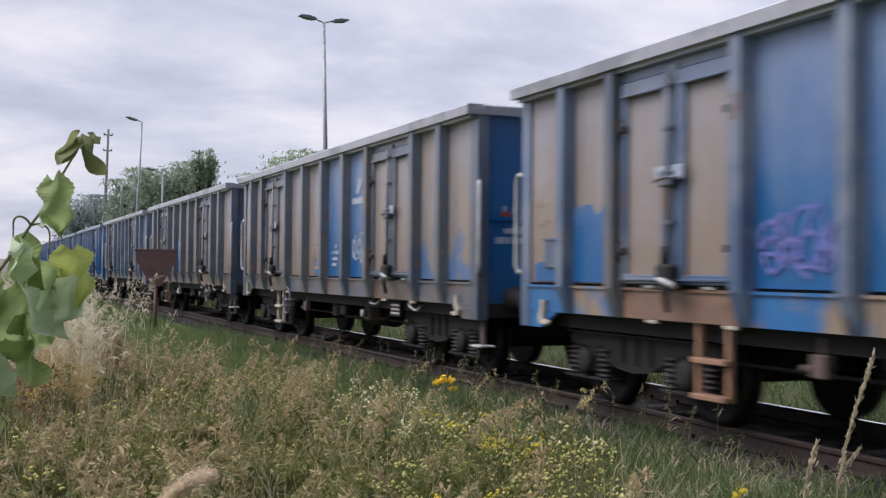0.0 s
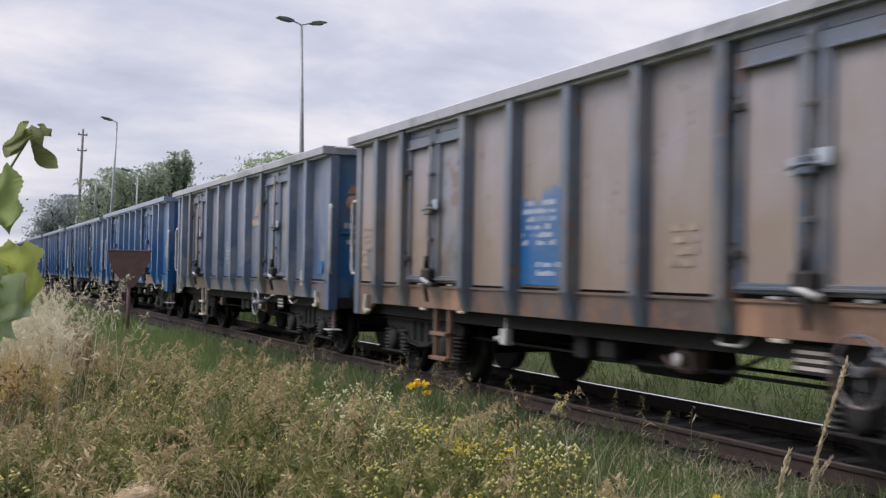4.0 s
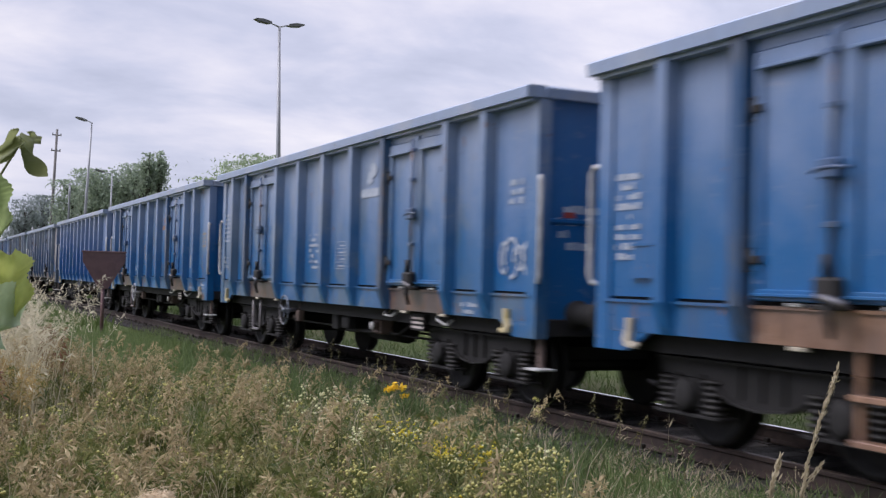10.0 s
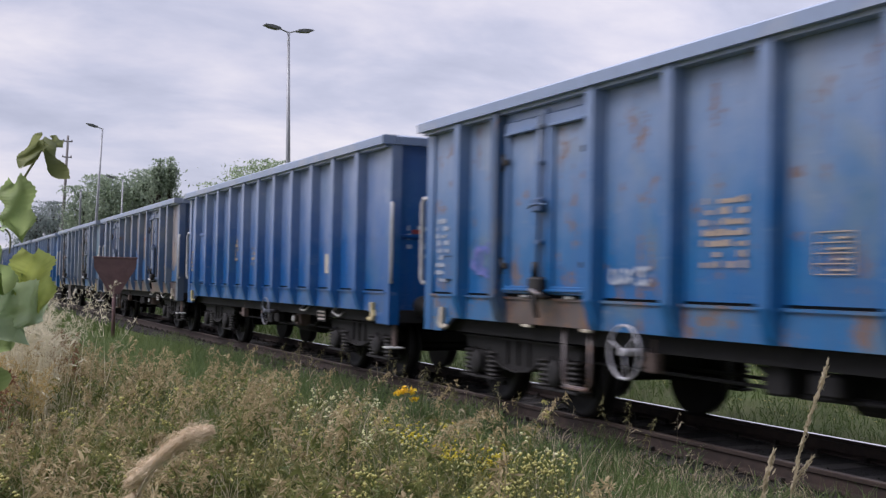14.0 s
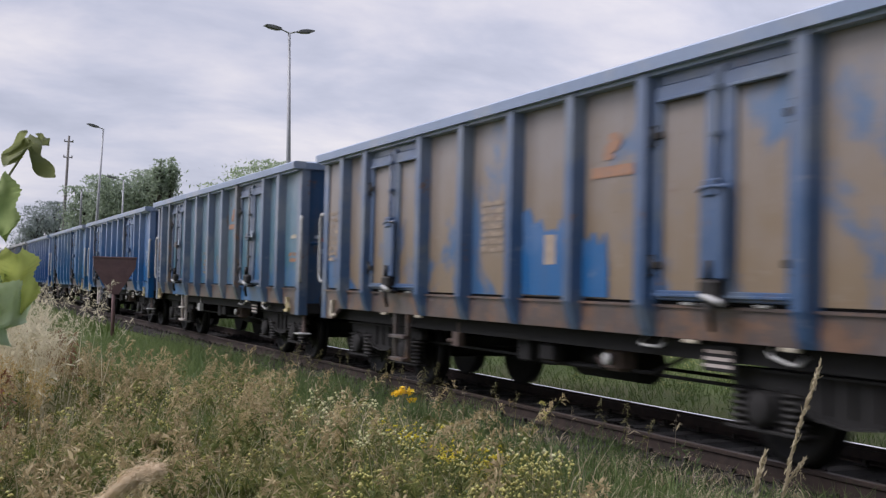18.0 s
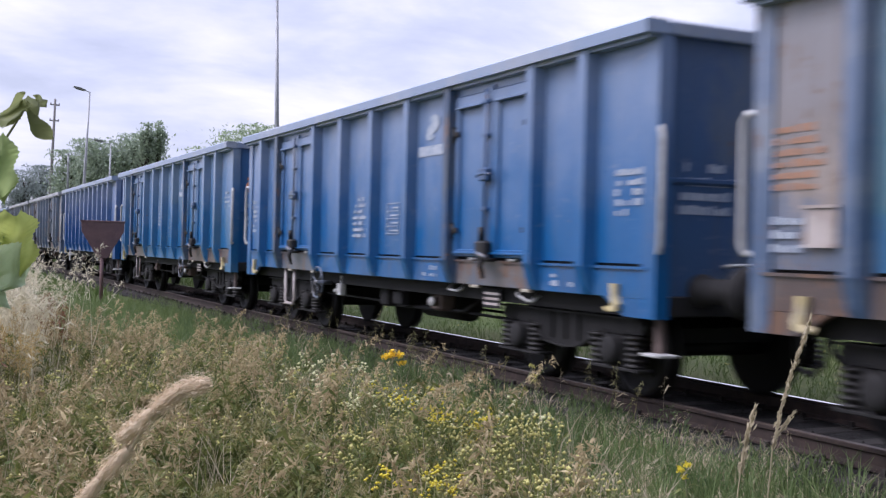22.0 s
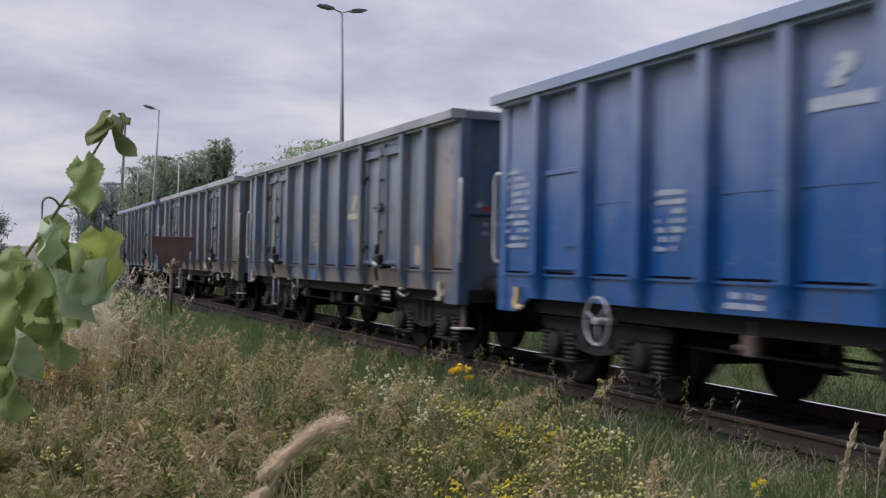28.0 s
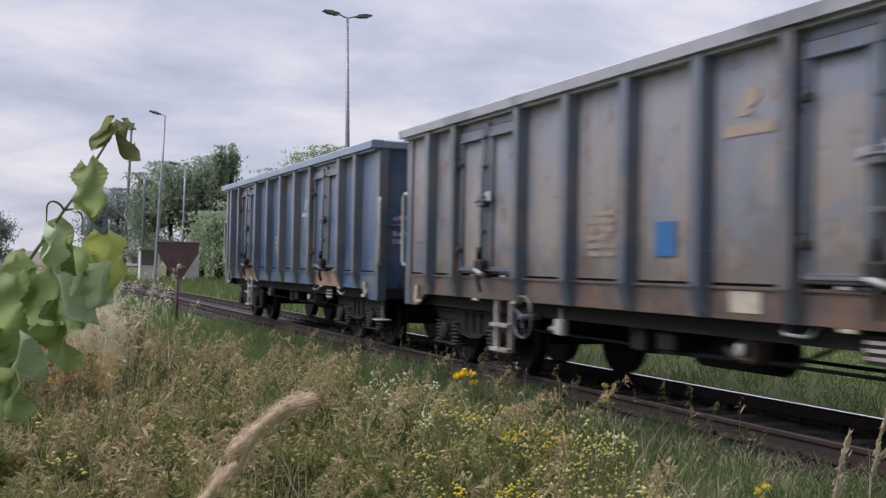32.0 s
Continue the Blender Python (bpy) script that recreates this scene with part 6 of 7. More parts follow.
def panicles(base, height, gen, seeds, spread, start=0.5, size=0.0135, limbs=9, droop=1.0, leaves=14, leaf_length=0.09, one_sided=0.0, tilt=(0.01, 0.14), slim=0.45):
    """Upright weeds with a feathery plume: stems, seeds along drooping side branches, and slender leaves. one_sided: how far the wind lays them over."""
    n = len(base)
    b = WIND + gen.normal(size=n) * (1.1 if one_sided else 6.0)
    lean = around(b, 0 * b) * (height * gen.uniform(*tilt, n))[:, None]
    up = np.stack([np.zeros(n), np.zeros(n), height], 1)

    def on_stem(h):
        return base[:, None] + up[:, None] * (h - 0.10 * one_sided * h ** 4)[..., None] + lean[:, None] * (h ** 2 + one_sided * 0.6 * h ** 5)[..., None]

    marks = [0.0, 0.4, 0.75, 1.0]
    pts = [on_stem(np.full((n, 1), m))[:, 0] for m in marks]
    w = np.full(n, 0.006)
    stems = joined([strips(pts[i] - (pts[i + 1] - pts[i]) * 0.25, pts[i + 1], w * (1.3 - 0.3 * i), gen) for i in range(3)])
    per = seeds // limbs
    u = (np.arange(limbs)[None] + gen.uniform(0, 1, (n, limbs))) / limbs
    a = gen.uniform(0, 6.283, (n, limbs)) * (1 - 0.6 * one_sided) + WIND * one_sided * 0.6
    reach = spread * (0.25 + 1.0 * np.sin(np.pi * np.clip(0.12 + 0.88 * u, 0, 1)) ** 0.7) * gen.uniform(0.7, 1.25, (n, limbs)) * (0.5 + height[:, None] * 0.7)
    k = (np.arange(per)[None, None] + gen.uniform(0, 1, (n, limbs, per))) / per
    root = on_stem(start + (1 - start) * u)[:, :, None]
    r = reach[..., None] * k
    c = root + np.stack([r * np.cos(a)[..., None], r * np.sin(a)[..., None], r * 1.5 - droop * 1.7 * r * k], -1)
    c = c + gen.normal(size=c.shape) * 0.004
    way = np.stack([np.cos(a)[..., None] + 0 * k, np.sin(a)[..., None] + 0 * k, 1.4 - droop * 2.8 * k], -1)
    way = way / np.linalg.norm(way, axis=-1, keepdims=True) + gen.normal(size=c.shape) * 0.4
    c, way = c.reshape(-1, 3), way.reshape(-1, 3)
    long = size * gen.uniform(0.6, 1.5, len(c))
    heads = strips(c, c + way * long[:, None] * 1.4, long * slim, gen)
    h = gen.uniform(0.04, start + 0.12, (n, leaves))
    a = gen.uniform(0, 6.283, (n, leaves))
    root = on_stem(h).reshape(-1, 3)
    a = a.ravel()
    long = leaf_length * gen.uniform(0.55, 1.45, len(a))
    mid = root + around(a, gen.uniform(0.3, 1.4, len(a))) * long[:, None] * 0.5
    tip = mid + around(a, gen.uniform(-1.0, 0.4, len(a))) * long[:, None] * 0.5
    wide = long * gen.uniform(0.12, 0.2, len(a))
    leaf = joined([strips(root, mid + (mid - root) * 0.35, wide, gen), strips(mid - (tip - mid) * 0.35, tip, wide * 0.9, gen)])
    return stems, heads, leaf


WIND = -0.4
OCTA = np.array([(1, 0, 0), (0, 1, 0), (-1, 0, 0), (0, -1, 0), (0, 0, 0.8), (0, 0, -0.7)])
OCTA_FACES = np.array([(0, 1, 4), (1, 2, 4), (2, 3, 4), (3, 0, 4), (1, 0, 5), (2, 1, 5), (3, 2, 5), (0, 3, 5)])


def knobs(centres, radius, gen):
    """Small round flower heads."""
    n = len(centres)
    r = (np.asarray(radius) * gen.uniform(0.6, 1.3, n))[:, None, None]
    v = centres[:, None] + OCTA[None] * r * gen.uniform(0.8, 1.2, (n, 6, 1))
    return v.reshape(-1, 3), None, (np.arange(n)[:, None, None] * 6 + OCTA_FACES[None]).reshape(-1, 3)


def flowerers(base, height, gen, heads, spread, size=0.0085, petals=4, leaves=34):
    """Bushy plants: thin branches that end in tufts of small round flower heads, over narrow leaves."""
    n = len(base)
    up = np.stack([np.zeros(n), np.zeros(n), height], 1)
    a = gen.uniform(0, 6.283, (n, heads))
    r = spread * np.sqrt(gen.uniform(0, 1, (n, heads)))
    tips = base[:, None] + up[:, None] * (1.05 - 0.5 * (r / spread) ** 2 * gen.uniform(0.3, 1, (n, heads)))[..., None] + around(a, 0 * a) * r[..., None]
    flat = tips.reshape(-1, 3)
    root = np.repeat(base + up * 0.3, heads, 0)
    stems = strips(root, flat, np.full(len(flat), 0.0045), gen)
    many = np.repeat(flat, petals, 0) + gen.normal(size=(len(flat) * petals, 3)) * size * [1.25, 1.25, 0.8]
    k = leaves
    hh = gen.uniform(0.05, 0.9, (n, k)).ravel()
    a = gen.uniform(0, 6.283, n * k)
    c = np.repeat(base, k, 0) + np.repeat(up, k, 0) * hh[:, None] + around(a, 0 * a) * (spread * gen.uniform(0.05, 0.7, n * k))[:, None]
    long = gen.uniform(0.03, 0.08, n * k)
    leaf = strips(c, c + around(a, gen.uniform(-0.2, 1.5, n * k)) * long[:, None] * 0.8, long * 0.2, gen)
    return stems, knobs(many, size, gen), leaf


# tall brown weeds: dense to the rear, thinner where the flowers stand
def weed_zone(x, y):
    flowers = np.exp(-(((x + 3.95) / 0.9) ** 2 + ((y - 6.6) / 2.3) ** 2))
    return (x < weed_edge(y) - 0.15) & (gen.random(len(x)) < (1.0 - 0.35 * flowers) * (1.0 - 0.9 * np.exp(-((x + 3.4) / 1.35) ** 2 - ((y - 10.5) / 4.0) ** 2)) * np.clip(1.25 - y / 26, 0.3, 1))


p = ground_points(430, -9.8, -3.3, 2.6, 19, gen, lambda x, y: weed_zone(x, y) & (gen.random(len(x)) < np.clip((y - 1.5) / 8, 0, 1)) & (gen.random(len(x)) < np.clip((x + 10) / 1.6, 0, 1)))
p = np.repeat(p, 3, 0) + gen.normal(size=(len(p) * 3, 3)) * [0.12, 0.12, 0]
height = np.repeat(gen.uniform(0.30, 0.94, len(p) // 3), 3) * gen.uniform(0.8, 1.05, len(p)) * (0.8 + 0.35 * patchy(p[:, 0], p[:, 1], 1.0)) + 0.022 * np.clip(p[:, 1] - 7, 0, 8)
height += np.where(gen.random(len(p)) < 0.16, gen.uniform(0.12, 0.34, len(p)), 0)
st, se, le = panicles(p, height, gen, 170, 0.05, 0.45, 0.021, 18, leaves=40, leaf_length=0.105, one_sided=0.85, tilt=(0.03, 0.30))
stuff("brown_weeds", [se], "seed", "tall weeds with feathery brown seed heads", "weeds")
stuff("weed_stems", [st], "stem", "thin stems of the tall weeds", "weeds")
stuff("weed_leaves", [le], "weed", "dull green leaves of the tall weeds", "weeds")
# lower, leafier plants in front of them, still olive green
p = ground_points(520, -8.8, -3.4, 2.0, 11, gen, lambda x, y: weed_zone(x, y) & (gen.random(len(x)) < np.clip(1.25 - y / 12, 0.2, 1)))
p = np.repeat(p, 3, 0) + gen.normal(size=(len(p) * 3, 3)) * [0.13, 0.13, 0]
height = np.repeat(gen.uniform(0.22, 0.64, len(p) // 3), 3) * gen.uniform(0.85, 1.05, len(p)) * (0.75 + 0.5 * patchy(1.4 * p[:, 0], 1.4 * p[:, 1], 3.0))
st, se, le = panicles(p, height, gen, 80, 0.045, 0.5, 0.019, 12, leaves=64, leaf_length=0.10, one_sided=0.6)
stuff("olive_weeds", [se], "olive_seed", "lower weeds with olive-brown seed heads", "weeds")
stuff("olive_weed_leaves", [st, le], "weed", "drooping olive-green leaves of the lower weeds", "weeds")

# pale yellow flowers in the middle, a few of them all over the weeds
def flower_zone(x, y):
    return (x < weed_edge(y) + 0.35) & (gen.random(len(x)) < 0.10 + 0.9 * np.exp(-(((x + 3.8) / 0.8) ** 2 + ((y - 6.4) / 2.0) ** 2)) + 0.26 * np.exp(-((x + 3.6) / 1.3) ** 2 - ((y - 10.5) / 3.0) ** 2))


p = ground_points(1250, -7.4, -2.9, 2.6, 14, gen, flower_zone)
height = gen.uniform(0.26, 0.52, len(p))
st, fl, le = flowerers(p, height, gen, 7, 0.13, 0.0132, 2, 60)
stuff("pale_flowers", [fl], "flower", "small pale yellow flower heads", "flowers")
stuff("flower_stems", [st], "stem", "thin green flower stems", "flowers")
stuff("flower_leaves", [le], "weed", "small green leaves of the flowers", "flowers")
p = np.concatenate([ground_points(10, -3.5, -3.0, 7.1, 7.9, gen), ground_points(5, -4.8, -4.4, 5.2, 5.8, gen), ground_points(16, -6.9, -6.2, 12, 14, gen), ground_points(8, -3.6, -3.0, 8.0, 10.0, gen)])
st, fl, le = flowerers(p, gen.uniform(0.3, 0.46, len(p)), gen, 10, 0.13, 0.011, 3)
stuff("yellow_flowers", [fl], "flower_gold", "bright yellow flower clusters", "flowers")
stuff("yellow_flower_stems", [st, le], "weed", "thin green flower stems", "flowers")

# cream flower heads along the edge of the grass
p = ground_points(900, -4.8, -2.0, 7.4, 13.5, gen, lambda x, y: (np.abs(x - weed_edge(y) - 0.1) < 0.65) & (patchy(2.3 * x, 1.9 * y, 0.7) > 0.55) & (gen.random(len(x)) < 0.42))
st, fl, le = flowerers(p, gen.uniform(0.24, 0.46, len(p)), gen, 3, 0.10, 0.0155, 2, 10)
stuff("cream_flowers", [fl], "flower_cream", "cream flower heads above the grass", "flowers")
stuff("cream_flower_stems", [st, le], "weed", "thin green stems of the cream flowers", "flowers")

# straw clumps and thin dry stems in the grass along the track
p = ground_points(120, -3.9, -1.15, 3.2, 13, gen, lambda x, y: x > weed_edge(y) + 0.1)
p = np.concatenate([p, ground_points(22, -3.6, -2.3, 4.2, 6.6, gen)])
p = np.repeat(p, 60, 0) + gen.normal(size=(len(p) * 60, 3)) * [0.10, 0.13, 0]
n = len(p)
stuff("straw_clumps", [blades(p, gen.uniform(0.06, 0.26, n), gen.uniform(0.004, 0.008, n), gen.uniform(0.4, 1.5, n), gen)], "straw", "flattened brown straw in the grass", "grass")
p = ground_points(75, -3.9, -1.0, 3.2, 16, gen, lambda x, y: x > weed_edge(y) - 0.2)
st, se, le = panicles(p, gen.uniform(0.2, 0.62, len(p)), gen, 20, 0.03, 0.7, 0.011, 5, leaves=2, one_sided=0.9)
stuff("thin_dry_grass", [st, se, le], "straw", "thin dry grass stems with small heads", "grass")
# dark small weeds by the rail
p = ground_points(60, -3.6, -1.1, 6, 17, gen, lambda x, y: x > weed_edge(y))
p = np.repeat(p, 3, 0) + gen.normal(size=(len(p) * 3, 3)) * [0.09, 0.09, 0]
st, fl, le = flowerers(p, gen.uniform(0.15, 0.36, len(p)), gen, 4, 0.10, 0.004, 1, 40)
stuff("low_weeds", [st, le], "low_weed", "low dark green weeds along the rail", "weeds")

# rank tufts that grow over the near sleeper ends, and thin brown plumes between them
p = ground_points(150, -2.6, -1.0, 4.5, 22, gen, lambda x, y: patchy(1.7 * x, 1.1 * y, 2.3) > 0.42)
p = np.repeat(p, 40, 0) + gen.normal(size=(len(p) * 40, 3)) * [0.11, 0.16, 0]
n = len(p)
stuff("rank_tufts", [blades(p, gen.uniform(0.10, 0.34, n), gen.uniform(0.006, 0.011, n), gen.uniform(0.2, 0.9, n), gen)], "low_weed", "dark green tufts along the sleeper ends", "grass")
p = ground_points(46, -3.3, -1.15, 7.5, 18, gen)
st, se, le = panicles(p, gen.uniform(0.42, 0.78, len(p)), gen, 90, 0.04, 0.55, 0.014, 10, leaves=8, leaf_length=0.09, one_sided=0.9)
stuff("thin_plumes", [se, st], "stem", "thin brown plumes beside the track", "weeds")

# high pale grass with plumes, to the rear of the weeds
p = np.concatenate([ground_points(300, -7.1, -5.85, 12.3, 16.5, gen), ground_points(330, -9.5, -5.9, 15, 40, gen, lambda x, y: x < -5.6 - 0.02 * y)])
height = gen.uniform(0.85, 1.62, len(p))
st, se, le = panicles(p, height, gen, 56, 0.013, 0.74, 0.026, 8, leaves=4, leaf_length=0.16, one_sided=0.7, tilt=(0.03, 0.24), slim=0.2)
q = np.repeat(p, 11, 0) + gen.normal(size=(len(p) * 11, 3)) * [0.10, 0.10, 0]
stuff("pale_grass_heads", [se], "pale_straw", "pale feathery heads of high grass", "grass")
stuff("pale_grass_leaves", [le], "pale_straw", "grey-green leaves of the high grass", "grass")
stuff("pale_grass_blades", [st, blades(q, gen.uniform(0.5, 1.2, len(q)), gen.uniform(0.005, 0.010, len(q)), gen.uniform(0.05, 0.32, len(q)), gen)], "pale_straw", "high dry grass stems and blades", "grass")
# single tall plumes before the green strip, and high stems at the rear
p = np.concatenate([ground_points(16, -5.4, -3.6, 8, 14.0, gen), ground_points(60, -6.2, -2.8, 6.2, 13.0, gen, lambda x, y: np.abs(x - weed_edge(y) + 0.45) < 0.6)])
st, se, le = panicles(p, gen.uniform(0.66, 0.96, len(p)), gen, 230, 0.062, 0.52, 0.0175, 18, leaves=30, leaf_length=0.11, one_sided=0.7, tilt=(0.12, 0.55))
stuff("tall_plumes", [se], "seed", "tall single weeds with drooping plumes", "weeds")
stuff("tall_plume_stems", [st, le], "weed", "stems and leaves of the tall weeds", "weeds")
p = ground_points(60, -7.0, -5.45, 11.0, 15.5, gen)
st, se, le = panicles(p, gen.uniform(1.2, 1.72, len(p)), gen, 60, 0.026, 0.74, 0.024, 8, leaves=2, leaf_length=0.1, one_sided=0.8, tilt=(0.03, 0.3), slim=0.22)
stuff("high_grass_stems", [st, se, le], "pale_straw", "single high pale grass stems", "grass")
# a few rust-red docks
p = np.concatenate([ground_points(30, -6.0, -5.35, 14.2, 16.0, gen), ground_points(4, -7.0, -6.4, 9.0, 11.0, gen)])
st, se, le = panicles(p, gen.uniform(0.72, 1.0, len(p)), gen, 130, 0.09, 0.4, 0.022, 13, slim=0.6)
stuff("rust_red_weeds", [se, st], "rust_weed", "withered rust-red dock plants", "weeds")

# golden dry tufts
p = np.concatenate([ground_points(30, -6.55, -5.9, 11.4, 13.2, gen), ground_points(12, -6.0, -5.5, 15.0, 15.8, gen)])
st, se, le = panicles(p, gen.uniform(0.6, 0.82, len(p)), gen, 120, 0.07, 0.45, 0.017, 12, one_sided=0.5)
stuff("golden_tufts", [se, st], "golden_dry", "golden dry tufts among the brown weeds", "weeds")

# dead brown stalks at the rail
p = ground_points(12, -1.9, -1.2, 16.0, 20.0, gen)
st, se, le = panicles(p, gen.uniform(0.35, 0.6, len(p)), gen, 60, 0.06, 0.45, 0.016, 10)
stuff("dead_weeds", [se, st], "dead_weed", "dead brown weeds beside the rail", "weeds")
# weeds in the meadow beyond the track
p = ground_points(420, 1.9, 9.0, 3.0, 22.0, gen)
st, fl, le = flowerers(p, gen.uniform(0.2, 0.6, len(p)), gen, 5, 0.16, 0.009, 2, 40)
stuff("meadow_flowers", [fl], "flower", "pale flower heads in the meadow", "flowers")
stuff("meadow_weeds", [st, le], "grass_far", "green weeds in the meadow beyond the track", "weeds")


# single flowers that stand out
def build_flower(x, y, stem_to, heads, material, label, leaves=6):
    gen = np.random.default_rng(int(abs(x * 100)))
    z0 = float(lie(x, y))
    plant = tagged(new("wild_flower"), label, "flower")
    plant.location = (x, y, z0)
    s = Shape()
    s.tube([(0, 0, -0.03), (0.01, 0, stem_to[2] * 0.5), stem_to], [0.006, 0.005, 0.003], 6)
    tips = []
    for dx, dy, dz, r in heads:
        tip = (stem_to[0] + dx, stem_to[1] + dy, stem_to[2] + dz)
        s.tube([(stem_to[0] * 0.8, stem_to[1] * 0.8, stem_to[2] * 0.8), tip], 0.0025, 5)
        tips.append((tip, r))
    part("stem", s, "vine_stem", plant)
    for tip, r in tips:
        c = np.array(tip) + gen.normal(size=(34, 3)) * [r * 0.5, r * 0.5, r * 0.28]
        v, q = quad_cloud(c, r * 0.42, 1.0, gen)
        tagged(part("flower_head", array_mesh("flower_head", v, q), material, plant), kind="stuff")
    for i in range(leaves):
        h = stem_to[2] * (0.15 + 0.1 * i)
        a = i * 2.4
        part("leaf", Shape().add([(0, 0, h), (0.05 * math.cos(a + 0.3), 0.05 * math.sin(a + 0.3), h + 0.02), (0.12 * math.cos(a), 0.12 * math.sin(a), h - 0.01), (0.05 * math.cos(a - 0.3), 0.05 * math.sin(a - 0.3), h + 0.02)], [(0, 1, 2, 3)]), "weed", plant)
    return plant


build_flower(-2.70, 10.45, (0.02, 0, 0.465), [(-0.07, 0, 0.0, 0.05), (0.0, 0.02, 0.03, 0.055), (0.06, 0, 0.01, 0.05), (0.10, 0.0, -0.07, 0.04)], "flower_orange", "golden flat-topped flower cluster on a stem")
build_flower(-2.20, 8.75, (0.16, 0, 0.54), [(0.0, 0, 0.03, 0.03), (0.03, 0.0, -0.06, 0.032), (0.02, 0, -0.10, 0.025)], "flower", "lanky pale yellow flower leaning to the track")
build_flower(-2.85, 5.45, (0.0, 0.02, 0.30), [(-0.03, 0, 0.0, 0.03), (0.03, 0.01, 0.02, 0.03), (0.0, 0.0, -0.05, 0.025)], "flower_gold", "small bright yellow flower in the grass")


# ---- plants close to the camera ----
def vine_leaf(length, width, fold, seed):
    """A lobed, toothed leaf that hangs from its stalk; it is folded along the midrib and curls at the tip."""
    r = random.Random(seed)
    s = Shape()
    n = 44
    def half(u):
        lobes = 0.80 + 0.20 * math.cos(2 * math.pi * (u * 1.9 - 0.45))
        return width / 2 * math.sin(math.pi * min(1, 0.10 + u * 0.90)) ** 0.55 * lobes
    rows = 5
    for i in range(n + 1):
        u = i / n
        tooth = 1 + (0.05, 0.0, -0.055)[i % 3] + r.uniform(-0.015, 0.015)
        w = half(u) * tooth
        for j in range(-rows, rows + 1):
            k = j / rows
            x = w * k
            y = -fold * abs(x) + 0.018 * math.sin(5 * u + 2.5 * k + seed) + 0.02 * u * u
            z = -length * u * (1 - 0.08 * abs(k)) - 0.12 * length * (abs(k) ** 2) * (1 - u) * -1
            s.v.append((x, y, z))
    m = 2 * rows + 1
    for i in range(n):
        for j in range(m - 1):
            a = i * m + j
            s.f.append((a, a + 1, a + m + 1, a + m))
            s.s.append(True)
    return s


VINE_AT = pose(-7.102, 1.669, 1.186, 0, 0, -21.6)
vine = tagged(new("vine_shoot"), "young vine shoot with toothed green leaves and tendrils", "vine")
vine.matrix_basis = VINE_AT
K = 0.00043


def flowing(points, radii, per=6):
    """A smooth tube through the points."""
    pts = [Vector(p) for p in points]
    out, rad = [], []
    for i in range(len(pts) - 1):
        a, b, c, d = pts[max(i - 1, 0)], pts[i], pts[i + 1], pts[min(i + 2, len(pts) - 1)]
        for k in range(per):
            t = k / per
            out.append(tuple(0.5 * (2 * b + (c - a) * t + (2 * a - 5 * b + 4 * c - d) * t * t + (3 * b - a - 3 * c + d) * t ** 3)))
            rad.append(radii[i] + (radii[i + 1] - radii[i]) * t)
    return Shape().tube(out + [tuple(pts[-1])], rad + [radii[-1]], 7)


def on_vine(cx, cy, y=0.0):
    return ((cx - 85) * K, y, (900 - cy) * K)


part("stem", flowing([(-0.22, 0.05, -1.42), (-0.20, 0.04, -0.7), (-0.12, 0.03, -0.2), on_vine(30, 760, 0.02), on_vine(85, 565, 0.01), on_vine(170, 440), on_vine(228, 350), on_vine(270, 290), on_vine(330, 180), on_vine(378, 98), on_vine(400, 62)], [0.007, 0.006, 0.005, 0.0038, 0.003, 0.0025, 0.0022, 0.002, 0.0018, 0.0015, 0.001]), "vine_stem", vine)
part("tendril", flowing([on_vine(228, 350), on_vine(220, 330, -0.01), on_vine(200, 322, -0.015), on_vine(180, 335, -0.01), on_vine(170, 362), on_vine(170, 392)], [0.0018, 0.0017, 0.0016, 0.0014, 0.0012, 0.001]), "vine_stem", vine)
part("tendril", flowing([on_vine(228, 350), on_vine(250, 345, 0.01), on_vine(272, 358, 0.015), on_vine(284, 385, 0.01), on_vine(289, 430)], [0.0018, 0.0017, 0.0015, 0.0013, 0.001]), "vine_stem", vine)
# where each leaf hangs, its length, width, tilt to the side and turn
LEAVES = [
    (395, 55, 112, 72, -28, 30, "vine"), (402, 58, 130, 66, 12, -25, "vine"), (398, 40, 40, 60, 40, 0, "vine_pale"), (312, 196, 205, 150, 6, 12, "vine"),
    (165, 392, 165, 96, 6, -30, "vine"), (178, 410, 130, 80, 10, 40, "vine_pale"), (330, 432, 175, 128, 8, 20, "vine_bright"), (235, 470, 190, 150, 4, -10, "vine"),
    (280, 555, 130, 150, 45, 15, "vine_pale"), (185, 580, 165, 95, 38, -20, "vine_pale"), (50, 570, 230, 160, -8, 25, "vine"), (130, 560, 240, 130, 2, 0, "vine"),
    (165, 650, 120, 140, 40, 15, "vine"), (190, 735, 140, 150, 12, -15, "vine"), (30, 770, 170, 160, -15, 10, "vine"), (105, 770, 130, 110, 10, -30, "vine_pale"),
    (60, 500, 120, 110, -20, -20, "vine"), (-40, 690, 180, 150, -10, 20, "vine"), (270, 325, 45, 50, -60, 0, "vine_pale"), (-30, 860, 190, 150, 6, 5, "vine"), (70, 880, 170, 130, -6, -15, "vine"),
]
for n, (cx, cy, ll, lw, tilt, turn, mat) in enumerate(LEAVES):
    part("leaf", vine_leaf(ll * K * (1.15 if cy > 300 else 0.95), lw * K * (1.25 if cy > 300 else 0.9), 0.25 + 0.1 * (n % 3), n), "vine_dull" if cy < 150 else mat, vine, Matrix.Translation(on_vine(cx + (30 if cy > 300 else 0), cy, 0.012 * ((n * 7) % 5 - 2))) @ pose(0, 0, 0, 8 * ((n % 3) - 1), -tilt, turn))


